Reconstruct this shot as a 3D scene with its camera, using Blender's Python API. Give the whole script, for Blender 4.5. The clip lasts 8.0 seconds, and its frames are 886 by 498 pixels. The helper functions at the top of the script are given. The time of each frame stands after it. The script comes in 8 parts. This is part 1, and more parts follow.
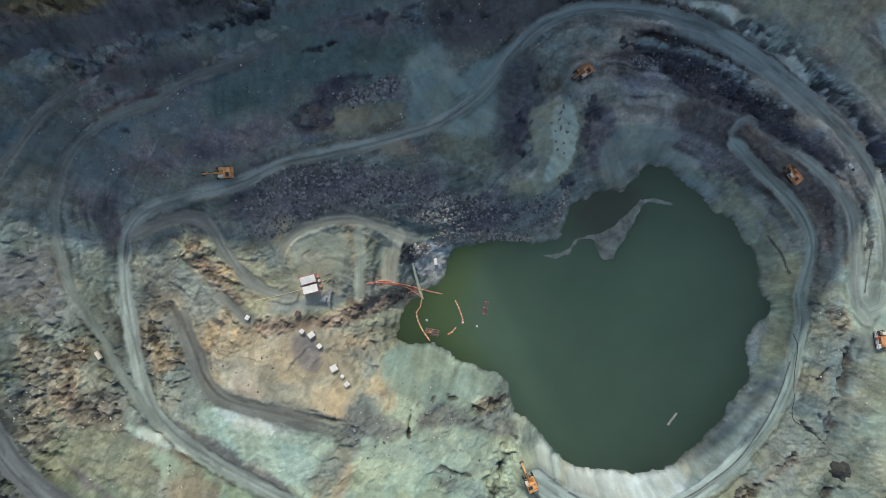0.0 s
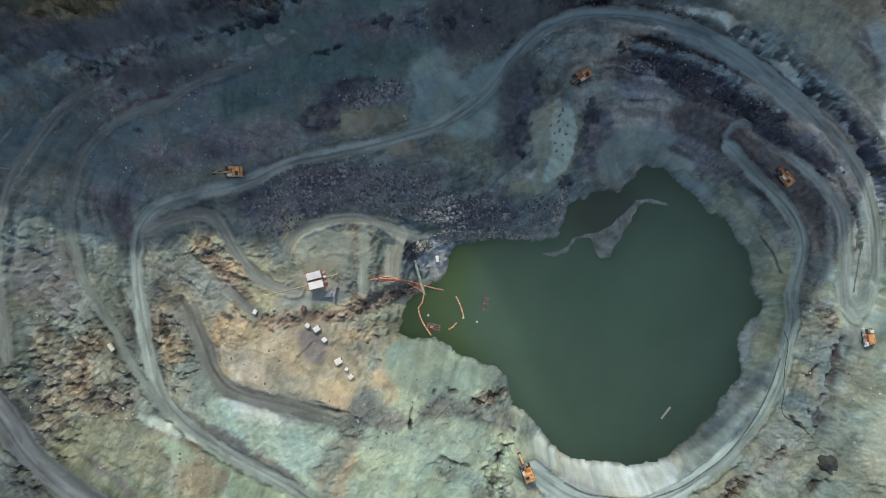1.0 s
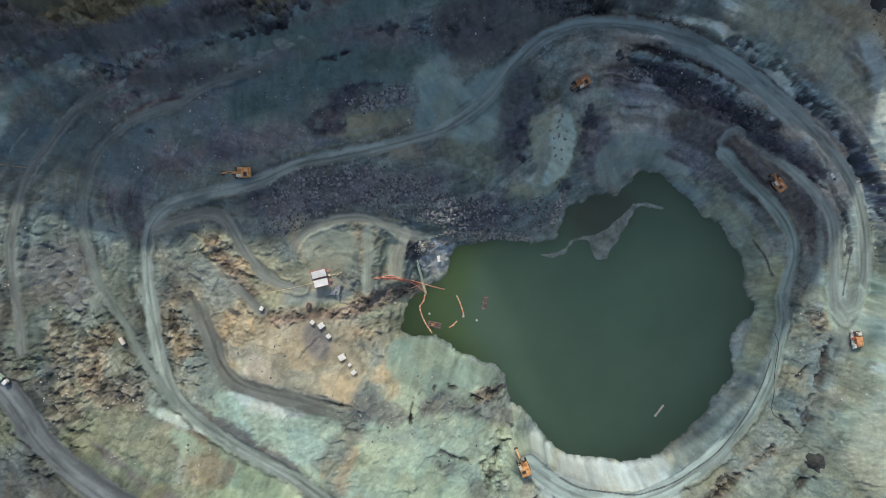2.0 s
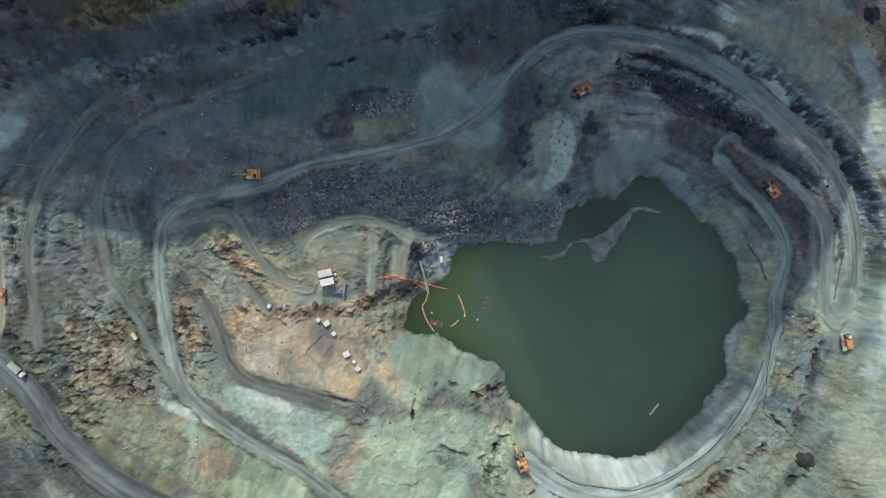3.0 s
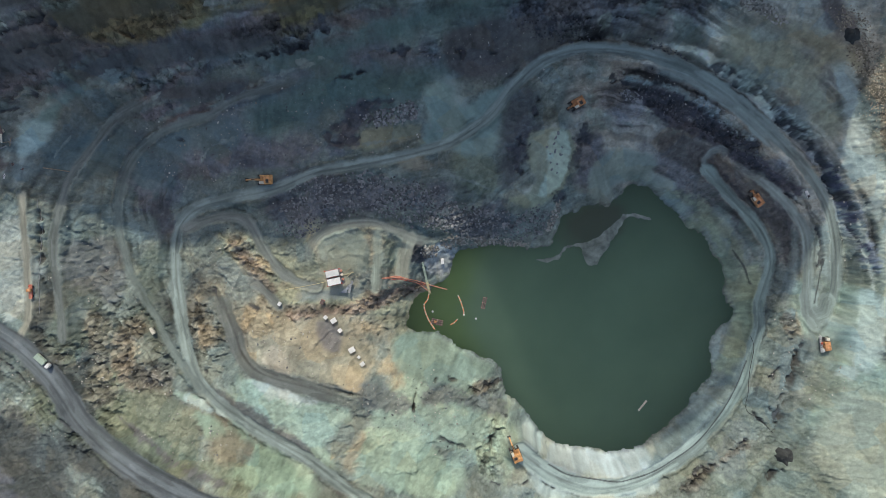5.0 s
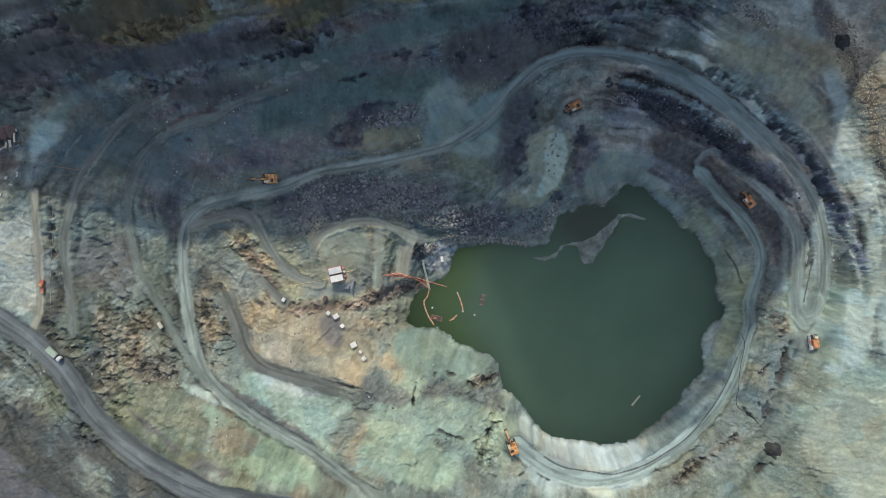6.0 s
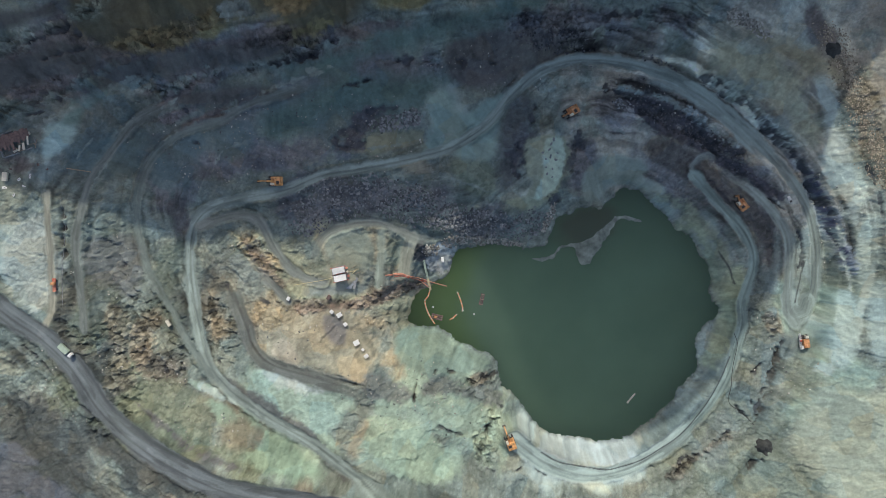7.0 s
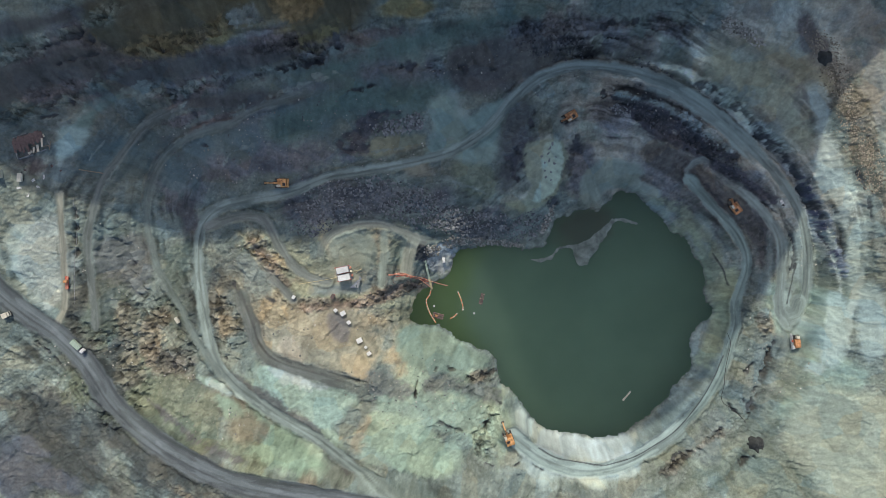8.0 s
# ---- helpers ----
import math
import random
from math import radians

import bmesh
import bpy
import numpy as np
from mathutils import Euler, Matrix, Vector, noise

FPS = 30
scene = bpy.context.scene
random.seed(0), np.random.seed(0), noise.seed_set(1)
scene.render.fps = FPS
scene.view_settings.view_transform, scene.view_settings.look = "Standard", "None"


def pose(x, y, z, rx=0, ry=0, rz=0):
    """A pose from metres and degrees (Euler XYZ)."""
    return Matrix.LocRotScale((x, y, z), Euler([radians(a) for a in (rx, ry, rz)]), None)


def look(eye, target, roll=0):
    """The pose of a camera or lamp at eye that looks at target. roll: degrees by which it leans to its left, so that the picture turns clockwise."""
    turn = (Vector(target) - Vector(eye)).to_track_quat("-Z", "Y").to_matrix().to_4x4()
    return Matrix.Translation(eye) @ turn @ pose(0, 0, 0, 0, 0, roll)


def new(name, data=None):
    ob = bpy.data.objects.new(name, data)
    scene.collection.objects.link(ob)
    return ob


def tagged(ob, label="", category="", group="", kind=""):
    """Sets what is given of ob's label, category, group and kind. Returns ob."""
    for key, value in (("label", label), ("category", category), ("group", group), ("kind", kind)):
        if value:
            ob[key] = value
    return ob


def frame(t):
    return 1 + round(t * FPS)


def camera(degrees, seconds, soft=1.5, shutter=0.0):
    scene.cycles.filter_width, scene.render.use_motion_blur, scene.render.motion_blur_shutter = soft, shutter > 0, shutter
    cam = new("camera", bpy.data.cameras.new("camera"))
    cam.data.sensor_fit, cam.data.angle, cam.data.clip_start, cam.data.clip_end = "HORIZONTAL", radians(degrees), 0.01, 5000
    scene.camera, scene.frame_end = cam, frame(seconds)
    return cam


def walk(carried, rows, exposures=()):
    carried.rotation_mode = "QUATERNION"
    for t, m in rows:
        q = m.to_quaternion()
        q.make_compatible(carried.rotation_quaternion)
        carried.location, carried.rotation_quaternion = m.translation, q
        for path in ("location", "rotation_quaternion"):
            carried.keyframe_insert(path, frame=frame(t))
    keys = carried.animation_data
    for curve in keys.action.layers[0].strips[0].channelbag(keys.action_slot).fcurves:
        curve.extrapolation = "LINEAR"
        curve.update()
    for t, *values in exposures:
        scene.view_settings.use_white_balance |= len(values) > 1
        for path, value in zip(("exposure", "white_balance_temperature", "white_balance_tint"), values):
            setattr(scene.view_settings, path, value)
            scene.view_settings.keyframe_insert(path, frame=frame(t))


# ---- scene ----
cam = camera(65.0, 8.0, soft=0.6)
ROWS = [  # seconds, place in metres, turn in degrees
    (0, -0.00, 0.00, 300.00, -0.664, -1.046, -0.795),
    (0.5, 0.08, 0.62, 304.38, -0.868, -0.939, -0.638),
    (1, -0.09, 1.53, 309.06, -1.137, -0.895, -0.394),
    (1.5, -0.60, 2.23, 313.46, -1.277, -0.891, -0.118),
    (3, -0.48, 5.19, 327.00, -1.627, -0.563, 0.796),
    (3.5, -0.34, 5.98, 331.54, -1.721, -0.455, 0.895),
    (4, -0.31, 7.16, 336.09, -1.729, -0.412, 1.110),
    (4.5, -0.31, 8.24, 340.38, -1.817, -0.390, 1.262),
    (6, -0.38, 11.23, 353.88, -2.458, -0.385, 1.777),
    (6.5, -0.19, 12.34, 358.32, -2.550, -0.322, 1.842),
    (7, -0.40, 13.35, 362.92, -2.674, -0.305, 1.983),
    (7.5, -0.29, 14.05, 367.45, -2.777, -0.237, 2.125),
    (8, -0.22, 14.77, 372.48, -2.773, -0.153, 2.276),
]
walk(cam, [(t, pose(x, y, z, rx, ry, rz)) for t, x, y, z, rx, ry, rz in ROWS], exposures=[(0, 0.06), (8, 0.06)])

# ---- light: high sun in the north behind an added, unseen rim, clear sky ----
SUN_UP, SUN_WEST = 42.0, 10.0
world = bpy.data.worlds.new("sky")
scene.world = world
world.use_nodes = True
wt = world.node_tree
sky = wt.nodes.new("ShaderNodeTexSky")
sky.sky_type, sky.sun_disc = "NISHITA", False
sky.sun_elevation, sky.sun_rotation = radians(SUN_UP), radians(-SUN_WEST)
sky.air_density, sky.dust_density, sky.ozone_density = 1.0, 3.2, 1.0
wt.nodes["Background"].inputs["Strength"].default_value = 0.15
wt.links.new(sky.outputs["Color"], wt.nodes["Background"].inputs["Color"])
sun_dir = Vector((-math.sin(radians(SUN_WEST)) * math.cos(radians(SUN_UP)), math.cos(radians(SUN_WEST)) * math.cos(radians(SUN_UP)), math.sin(radians(SUN_UP))))
lamp = bpy.data.lights.new("sun", "SUN")
lamp.energy, lamp.angle, lamp.color = 2.42, radians(0.7), (1.0, 0.94, 0.815)
sun = new("sun", lamp)
sun.matrix_world = look(sun_dir * 600, (0, 0, 0))

STEP = 0.46  # metres between the ground's points
# ---- the plan, in metres: shore, roads (half width, line), breaks of slope, unseen northern rim added to block the sun, rock patches ----
SHORE = [(-14.5, -42.8), (-14, -36.4), (-11.4, -28.1), (-3.3, -22.5), (4.8, -16.3), (6.8, -10.8), (10, -3.1), (20.3, -1.5), (31.2, 0.1), (45, -1.8), (54.5, 0.5), (57.2, 3), (58.4, 9.3), (61.5, 15.4), (67.8, 17.2), (73.1, 20.6), (82.7, 20.7), (88.1, 24.9), (93.4, 31.3), (101.6, 30.9), (106.6, 27.2), (115.6, 19.5), (125.5, 10.1), (133.1, 5.3), (137.5, -2.8), (141.8, -8.8), (143.4, -16.4), (142.4, -21.1), (147.7, -30.7), (144.8, -35.7), (138.9, -41.3), (137, -48.3), (137.9, -59.3), (135.3, -66.3), (129.4, -72), (124.2, -81.8), (118.8, -86.6), (108, -96), (99.8, -100.3), (88.8, -102.2), (74.9, -100.7), (63.8, -99.5), (54.8, -94.1), (48.3, -86.7), (41.2, -78.2), (35.6, -74.4), (32, -61.2), (18.7, -54), (9, -49.8), (0.9, -43.8), (-6.2, -44)]
SPIT = [(46.4, -6.5), (54.7, -6.6), (59.3, -4.3), (63, 0.1), (69.5, 1.4), (77.7, 4), (87.1, 12.1), (91.6, 16.6), (97.9, 16.7), (104.8, 14.4), (96, 15.3), (91.2, 12.2), (88, 6.6), (83.8, -0.6), (78.6, -8.9), (74.4, -8.4), (71.8, -3), (69.6, -0.3), (64.7, -0.9), (59.3, -6.2), (53.3, -8)]
ROADS = {}
ROADS["haul"] = (2.7, [(185.3, -32.4, 11.2), (190.9, -19.9, 11.9), (191, -6.6, 13), (188.4, 9.2, 14.7), (183, 24.8, 15.4), (172.1, 40.1, 16), (157.1, 54.8, 16.2), (139.2, 69.7, 17.3), (119.9, 80.9, 19.5), (101.1, 87.7, 21.3), (82.8, 91.1, 22.9), (64.8, 91.2, 24), (52.1, 87.9, 25.1), (42.2, 82.5, 25), (31.1, 71.6, 24.7), (21.4, 59, 24.3), (5.2, 47.5, 24.7), (-9.8, 42.1, 25.3), (-32.3, 36.6, 26), (-57.2, 31.3, 26.4), (-74.6, 23.7, 26.6), (-94.9, 18.9, 25.2), (-109.5, 14.6, 22.9), (-118.4, 7.9, 21.4), (-122.4, -4.5, 20), (-121.8, -19.8, 20.4), (-118, -37.4, 22.9), (-112.1, -54.2, 28.1), (-104, -66.8, 33.1), (-90.7, -77, 36.1), (-72.8, -87, 38.6), (-55.3, -95.9, 40.4), (-35.5, -109.5, 42.5), (-13.5, -119.6, 44.7), (19.2, -139.9, 48.9)])
ROADS["terrace"] = (5.0, [(87.9, 89.8, 22.7), (101.1, 86.4, 21.4), (119.9, 79.6, 19.6), (139.2, 68.4, 17.4), (157.1, 53.3, 16.3), (170, 40.6, 16)])
ROADS["ramp_a"] = (2.0, [(-27.8, 8.1, 20.3), (-28.9, -0.1, 18.3), (-29.1, -10.6, 16.2), (-29.6, -22.5, 14.3)])
ROADS["ramp_b"] = (3.0, [(-13.6, 2.7, 15.1), (-16.2, -5.3, 12.6), (-17.7, -15.5, 10.6)])
ROADS["turn"] = (4.6, [(179.1, -21.8, 11.6), (180.4, -27.1, 11.5), (183.2, -29.7, 11.4), (187, -28.1, 11.3), (188.2, -23.2, 11.6)])
ROADS["lower"] = (2.6, [(183.3, -35.1, 11.2), (178.7, -26.9, 11.2), (177.8, -6.9, 11.6), (175.9, 9, 12), (169.4, 19.4, 12.6), (159.3, 29.6, 13.5), (148.1, 38, 14.5), (138.2, 44.7, 15.5)])
ROADS["loop_ne"] = (1.9, [(147.5, 38.8, 10.9), (140.3, 45.2, 11.9), (133.4, 48.2, 14.3), (127.5, 46.9, 15.8), (124.6, 43.1, 15.5), (125.9, 37.9, 15.4)])
ROADS["lake"] = (2.9, [(125.9, 37.9, 15.4), (134.4, 29.8, 14.1), (144.5, 19.9, 13.1), (151.9, 13.2, 12.0), (157.2, 5.5, 11.2), (159.9, -1.2, 10.4), (160.7, -7.9, 9.4), (158.7, -14.7, 9.5), (156.0, -25.7, 9.2), (157.3, -37.1, 7.6), (154.6, -48, 7.7), (150.9, -61.1, 9.8), (143.3, -74.8, 11.6), (132.7, -88.2, 12.3), (119.8, -99.6, 13.5)])
ROADS["shore"] = (4.0, [(138.5, -81, 12), (127.9, -93.5, 12.7), (119.8, -99.6, 13.5), (105, -108.7, 15), (90.1, -113.7, 16.6), (73.9, -113.8, 18.4), (57.7, -108.1, 20.2), (46.9, -100.8, 22.1), (40.4, -95.7, 23.6)])
ROADS["west"] = (2.0, [(-53.9, 75.5, 34.7), (-76.1, 68.3, 32.5), (-95.1, 61.8, 30), (-106.7, 54.9, 28.5), (-124.8, 49.1, 26.4), (-136.3, 40.6, 25.5), (-143, 30.4, 25.5), (-146.2, 17.9, 25.5), (-146.4, 5.3, 24.9), (-143.9, -7.3, 24.7), (-140.9, -17.3, 24.7), (-134.8, -27.3, 25.1), (-128.3, -37.3, 25.6), (-121.3, -49.6, 27), (-112.5, -60.1, 30.2), (-104.5, -68.6, 33.1)])
ROADS["upper"] = (2.0, [(-120.4, 64.6, 31.6), (-130.9, 61.1, 29.8), (-144.7, 54.8, 29), (-152.8, 44.6, 30.1), (-159.2, 34.5, 31.8), (-164.6, 26.9, 33.2), (-168.6, 12.1, 34.7), (-171, -2.5, 35.1), (-170.3, -14.7, 35.3), (-167.4, -29.2, 36.6), (-164.7, -45.8, 39.3)])
ROADS["edge"] = (1.8, [(-183, 17.3, 38.6), (-181.9, -5.7, 37.6), (-180.7, -24.8, 37.3), (-180.5, -39.7, 38.4), (-184.2, -48.7, 39.9)])
ROADS["south"] = (5.4, [(-223.6, -13.7, 44), (-208.3, -29.4, 42.8), (-195.4, -39.8, 41.8), (-182.2, -48.9, 41), (-168.2, -61.9, 41.6), (-153.7, -81.6, 42.9), (-135.5, -94.7, 47.1), (-114.8, -104.5, 51.7), (-95.4, -111.7, 54.1), (-73.9, -115.7, 55.5), (-50.1, -118.6, 56.4), (-15.9, -122.7, 56.8), (23.7, -132.7, 57.9)])
ROADS["camp"] = (2.4, [(-117.4, 4.1, 21.6), (-110.1, 7.4, 22.1), (-101.0, 10.1, 22.4), (-92.7, 10.3, 21.7), (-86.9, 6.3, 22.2), (-82.8, -1.3, 21.6), (-77.7, -9.6, 21.0), (-71.0, -16.2, 20.2), (-63.7, -20.0, 19.8), (-55.9, -21.1, 20.0)])
ROADS["slip"] = (2.3, [(-95.6, -7.5, 22.6), (-90.4, -13.9, 22.5), (-83.9, -20.3, 22.1), (-77.4, -26.6, 21.9), (-73.4, -30.4, 22.6)])
ROADS["loop"] = (2.2, [(-54.6, -18.6, 20), (-58.7, -10.9, 20.5), (-59.5, -3.2, 21.1), (-53.9, 4, 21.6), (-42.5, 8.1, 21.6), (-29.8, 8.9, 20.4), (-19.7, 5.7, 18), (-10.7, 2.2, 14), (-1.5, -0.3, 8.9), (4, -6.6, 3)])
ROADS["bench"] = (3.8, [(-109.8, -20.4, 20.5), (-104.9, -22.7, 19.5), (-99.7, -29.1, 22.7), (-95.8, -36.5, 24.8), (-92.0, -44.3, 26.9), (-88.8, -53.0, 27.2), (-81.6, -58.3, 32.9), (-72.1, -61.8, 34.6), (-59.3, -64.6, 36.2), (-46.7, -67.7, 37.0), (-36.8, -71.2, 36.3), (-28.9, -77.1, 32.4)])
BREAKLINES = []
BREAKLINES.append([(-85.5, 78.9, 38.6), (-74.6, 82.1, 39.2), (-60, 85.8, 38.9)])
BREAKLINES.append([(-85.5, 77.1, 34.3), (-74.5, 80.3, 34.9), (-59.4, 84.1, 34.4)])
BREAKLINES.append([(-181.8, 69.6, 46.5), (-158.2, 76.4, 47.3), (-134.1, 83.2, 49.5), (-110.4, 88.1, 51.7), (-83, 93.2, 51.8), (-51.7, 99.2, 49.1)])
BREAKLINES.append([(-195.1, 86, 65.2), (-158.2, 96.6, 65.8), (-131.6, 107.9, 65.5), (-73.9, 114, 61.4), (-25, 115.7, 50.5), (27, 121.7, 42.5), (67.3, 120.2, 40.1)])
BREAKLINES.append([(-187.7, 60.9, 37.1), (-163.6, 63, 37.4), (-132.6, 72.8, 37.3), (-108.7, 78.1, 37.2)])
BREAKLINES.append([(-44.2, 84.7, 35.4), (-15.3, 87.9, 34.5), (4.1, 91, 33.5), (18.8, 92.8, 32.6), (29, 87.7, 29.8)])
BREAKLINES.append([(-44.6, 62.7, 30.5), (-34.6, 63.9, 31.6), (-20, 62.2, 29.6), (-12.5, 54.1, 27)])
BREAKLINES.append([(-54.6, 44.4, 28), (-44.6, 49.4, 29.1), (-34.5, 48.2, 30.1), (-22.4, 48.9, 27)])
BREAKLINES.append([(35.6, 95.7, 34.9), (64.2, 101.5, 36.7), (83.8, 103.4, 35.7), (114.4, 100.3, 32.1), (135.9, 86.4, 29.3), (155.8, 66.5, 25.7), (170.2, 54.1, 23.4), (183.8, 37.2, 22.9), (191.7, 19.5, 23.7), (198.9, -5.9, 22.8)])
BREAKLINES.append([(54, 95.1, 27.1), (79.4, 96.9, 25.4), (105.4, 93, 23.2), (129.7, 81.6, 20.6), (151.8, 64.7, 18.4), (168.4, 48.9, 17.5), (181.8, 31.1, 17.9), (191.2, 9.3, 17.5), (195.3, -14.3, 14.8)])
BREAKLINES.append([(134.4, 109.2, 30.9), (162.9, 88.1, 29.8), (178.9, 68.8, 29.3), (187.3, 46.7, 29.1), (194.6, 24.3, 30.8)])
BREAKLINES.append([(170.1, 125.6, 31.5), (187.5, 99, 32.9), (201.7, 66.7, 35.7), (209.7, 37, 39.4), (217.8, -8.9, 38.1)])
BREAKLINES.append([(64.9, 81.8, 24.6), (80.5, 78.7, 23.3), (106.7, 71.9, 21.2), (128.7, 61.6, 18.4), (145.4, 50.4, 16.6), (162.3, 37.4, 15), (171.6, 22, 14.2)])
BREAKLINES.append([(65.8, 79.2, 20.6), (81.6, 75.5, 19.3), (108.3, 65.8, 17.2), (130.1, 55.4, 15.3), (143.7, 46.9, 14.8)])
BREAKLINES.append([(60.8, 69.8, 24.1), (55.3, 62.1, 24.9), (51.9, 49.5, 24.4), (49.2, 34.5, 22.6), (46.3, 25, 20)])
BREAKLINES.append([(71.6, 60.7, 19.9), (87.6, 60.1, 17.7), (109, 54.4, 16.2), (121.5, 36.9, 12), (136.5, 21.5, 9), (150.1, 5.7, 6.6), (153.2, -15.8, 5.5)])
BREAKLINES.append([(66.1, 50.8, 16.6), (64.7, 35.7, 12.7), (61.4, 22.9, 4.1)])
BREAKLINES.append([(75.6, 31.7, 5.7), (85.5, 39.1, 8.2), (99.7, 34.8, 5.7)])
BREAKLINES.append([(103.5, 31.6, 7), (117.5, 21.2, 6.2), (133.4, 9.4, 4.4), (144.8, -7.9, 4.4), (150.2, -26.8, 4.5)])
BREAKLINES.append([(34.2, 55.6, 23.3), (33.3, 41.8, 22.8), (30.9, 31.6, 22.9)])
BREAKLINES.append([(-74.8, 20.5, 25.6), (-44.8, 29.4, 25.2), (-19.8, 33, 24.6), (5.4, 35.5, 24.2), (25.9, 29.4, 23.4), (39.3, 21.3, 18.9)])
BREAKLINES.append([(-77.9, 10.4, 22.8), (-65.3, 0.5, 21.5), (-34.9, 13.1, 21.2), (-14.6, 8.4, 18), (6.3, 4.9, 11.4), (19.9, 3.8, 5.7), (38.9, 2.2, 3.7)])
BREAKLINES.append([(-48.6, -16.1, 20.6), (-41.9, -10.6, 20.1), (-27.3, -2.7, 17.6), (-27.3, -19.8, 14.8), (-16.6, -13.3, 10.7), (-6.7, -13.5, 5.3), (1.4, -10.8, 2.4)])
BREAKLINES.append([(-55, -25, 20), (-45, -29, 17.7), (-30, -26.6, 12.7), (-17.2, -25.7, 5.8)])
BREAKLINES.append([(-84.1, -33.8, 26.1), (-72.8, -43.1, 30.5), (-62.1, -54.8, 33.5), (-42.4, -59.5, 33), (-33.4, -63.7, 35.7)])
BREAKLINES.append([(-69.7, -34, 22.6), (-54.1, -41.2, 23.8), (-39.9, -34.2, 16.9), (-22.1, -37.5, 9.3)])
BREAKLINES.append([(-43.8, -48.7, 24), (-34.1, -51.9, 19.6), (-19.2, -50.7, 10.1), (-8.8, -47.4, 4.4)])
BREAKLINES.append([(-20.5, -65.9, 25.3), (-7.9, -66.4, 22.1), (7.6, -65, 15.9), (23.8, -63.6, 8.8)])
BREAKLINES.append([(-83.8, -67.3, 34.8), (-66, -76.3, 37.1), (-46, -82.7, 39.2), (-36.2, -87.4, 39.4)])
BREAKLINES.append([(-31.3, -93.4, 39.3), (-12.2, -89.5, 31.4), (8, -93.6, 25.4), (21, -92.4, 20.4), (29, -85.6, 16.3)])
BREAKLINES.append([(-16.6, -102.1, 38.6), (8.1, -107.5, 29.6), (26.2, -106.8, 23.7), (35.2, -106.7, 23.7)])
BREAKLINES.append([(29.4, -76.9, 9.1), (35.9, -86.4, 13.3), (45.3, -92.8, 13.5)])
BREAKLINES.append([(171.6, -31, 11.7), (170, -52.2, 12.2), (164.9, -76.4, 12.4), (148.8, -94.9, 13.9), (127.2, -109.3, 15.9)])
BREAKLINES.append([(182.6, -42.1, 15.7), (177.8, -61.7, 17.1), (167.1, -83.2, 16.3), (161, -107, 16.9)])
BREAKLINES.append([(192.5, -23.8, 25.1), (194.9, -43.9, 26.6), (185.3, -69.5, 27.1), (183.3, -106.7, 24)])
BREAKLINES.append([(38.8, -116.4, 29.8), (68.2, -121.3, 25.6), (97.5, -121.8, 23.8), (127.2, -122.2, 21.4)])
BREAKLINES.append([(170, -108.6, 21.7), (194.7, -93.7, 27.9), (222, -76.9, 32.6)])
BREAKLINES.append([(67.3, -136.2, 34.8), (126.1, -140.2, 27.6), (183.3, -132.3, 27.2), (224.1, -116.4, 33.6)])
BREAKLINES.append([(-153.5, 5.2, 28.4), (-155.9, -17.3, 28.4), (-152.6, -34.6, 29.7), (-144.3, -50.5, 31.4)])
BREAKLINES.append([(-158.7, -53.4, 36.9), (-138.9, -72.5, 37.5), (-121.5, -78.1, 38.4), (-105.8, -88, 41.3), (-82.9, -100.7, 45.4)])
BREAKLINES.append([(-133.2, -14.7, 23.2), (-130.1, -30, 23.1)])
BREAKLINES.append([(-112.6, -6.8, 20.8), (-109.9, -14.4, 21)])
BREAKLINES.append([(-90.4, -19.1, 22.1), (-77.5, -29.1, 22.5)])
BREAKLINES.append([(-207.3, -76.7, 43.6), (-180.2, -89.3, 43.7), (-151.1, -108.8, 47.4), (-121.5, -118.5, 54.3)])
BREAKLINES.append([(-210.2, -124.9, 46.9), (-163, -135.6, 49.7)])
BREAKLINES.append([(-199.8, 4.5, 39.6), (-194.6, -14.3, 38.9), (-196.5, -33.3, 39.9)])
BREAKLINES.append([(-212.8, 20.1, 40.6), (-197.4, 36.8, 39.8), (-177.6, 46, 36.8)])
BREAKLINES.append([(-133.7, 30.9, 22.7), (-133.8, 13.2, 22.2)])
BREAKLINES.append([(-81.9, 48.8, 28.3), (-64.4, 56.3, 29.6)])
BREAKLINES.append([(-89.6, 33.9, 26.8), (-77, 28.6, 27.1)])
# made-up ridge out of view, its heights set to place the shade edge
SHADE_RIM = [(-233.4, 200, 209.3), (-219.3, 200, 208.6), (-207, 200, 207), (-193.1, 200, 205.8), (-179.9, 200, 205.6), (-169.6, 200, 208.5), (-160.7, 200, 209.4), (-145, 200, 209), (-131.4, 200, 205.6), (-118.4, 200, 206), (-106.1, 200, 208.7), (-94.1, 200, 205.8), (-79.4, 200, 199.9), (-56.4, 200, 196.1), (-39.2, 200, 192.8), (-24.9, 200, 183), (-11, 200, 186), (-7, 200, 210), (-2, 200, 236), (5, 200, 258), (15, 200, 272), (28, 200, 278), (42.6, 200, 280.6), (61.8, 200, 278.7), (82, 200, 269.4), (97.6, 200, 255), (110.7, 200, 238.1), (122.3, 200, 225.3), (135.4, 200, 209.8), (148, 200, 192.3), (155, 200, 180), (159, 200, 161), (168.7, 200, 146), (188.7, 200, 130), (213.7, 200, 116), (241.5, 200, 104)]
ZONES = {}
ZONES["teal_nw"] = ((0.17, 0.181, 0.168), [(-147.5, 58.6, 91.3, 41.5, 12), (-51.8, 73, 60.6, 24.8, 10)])
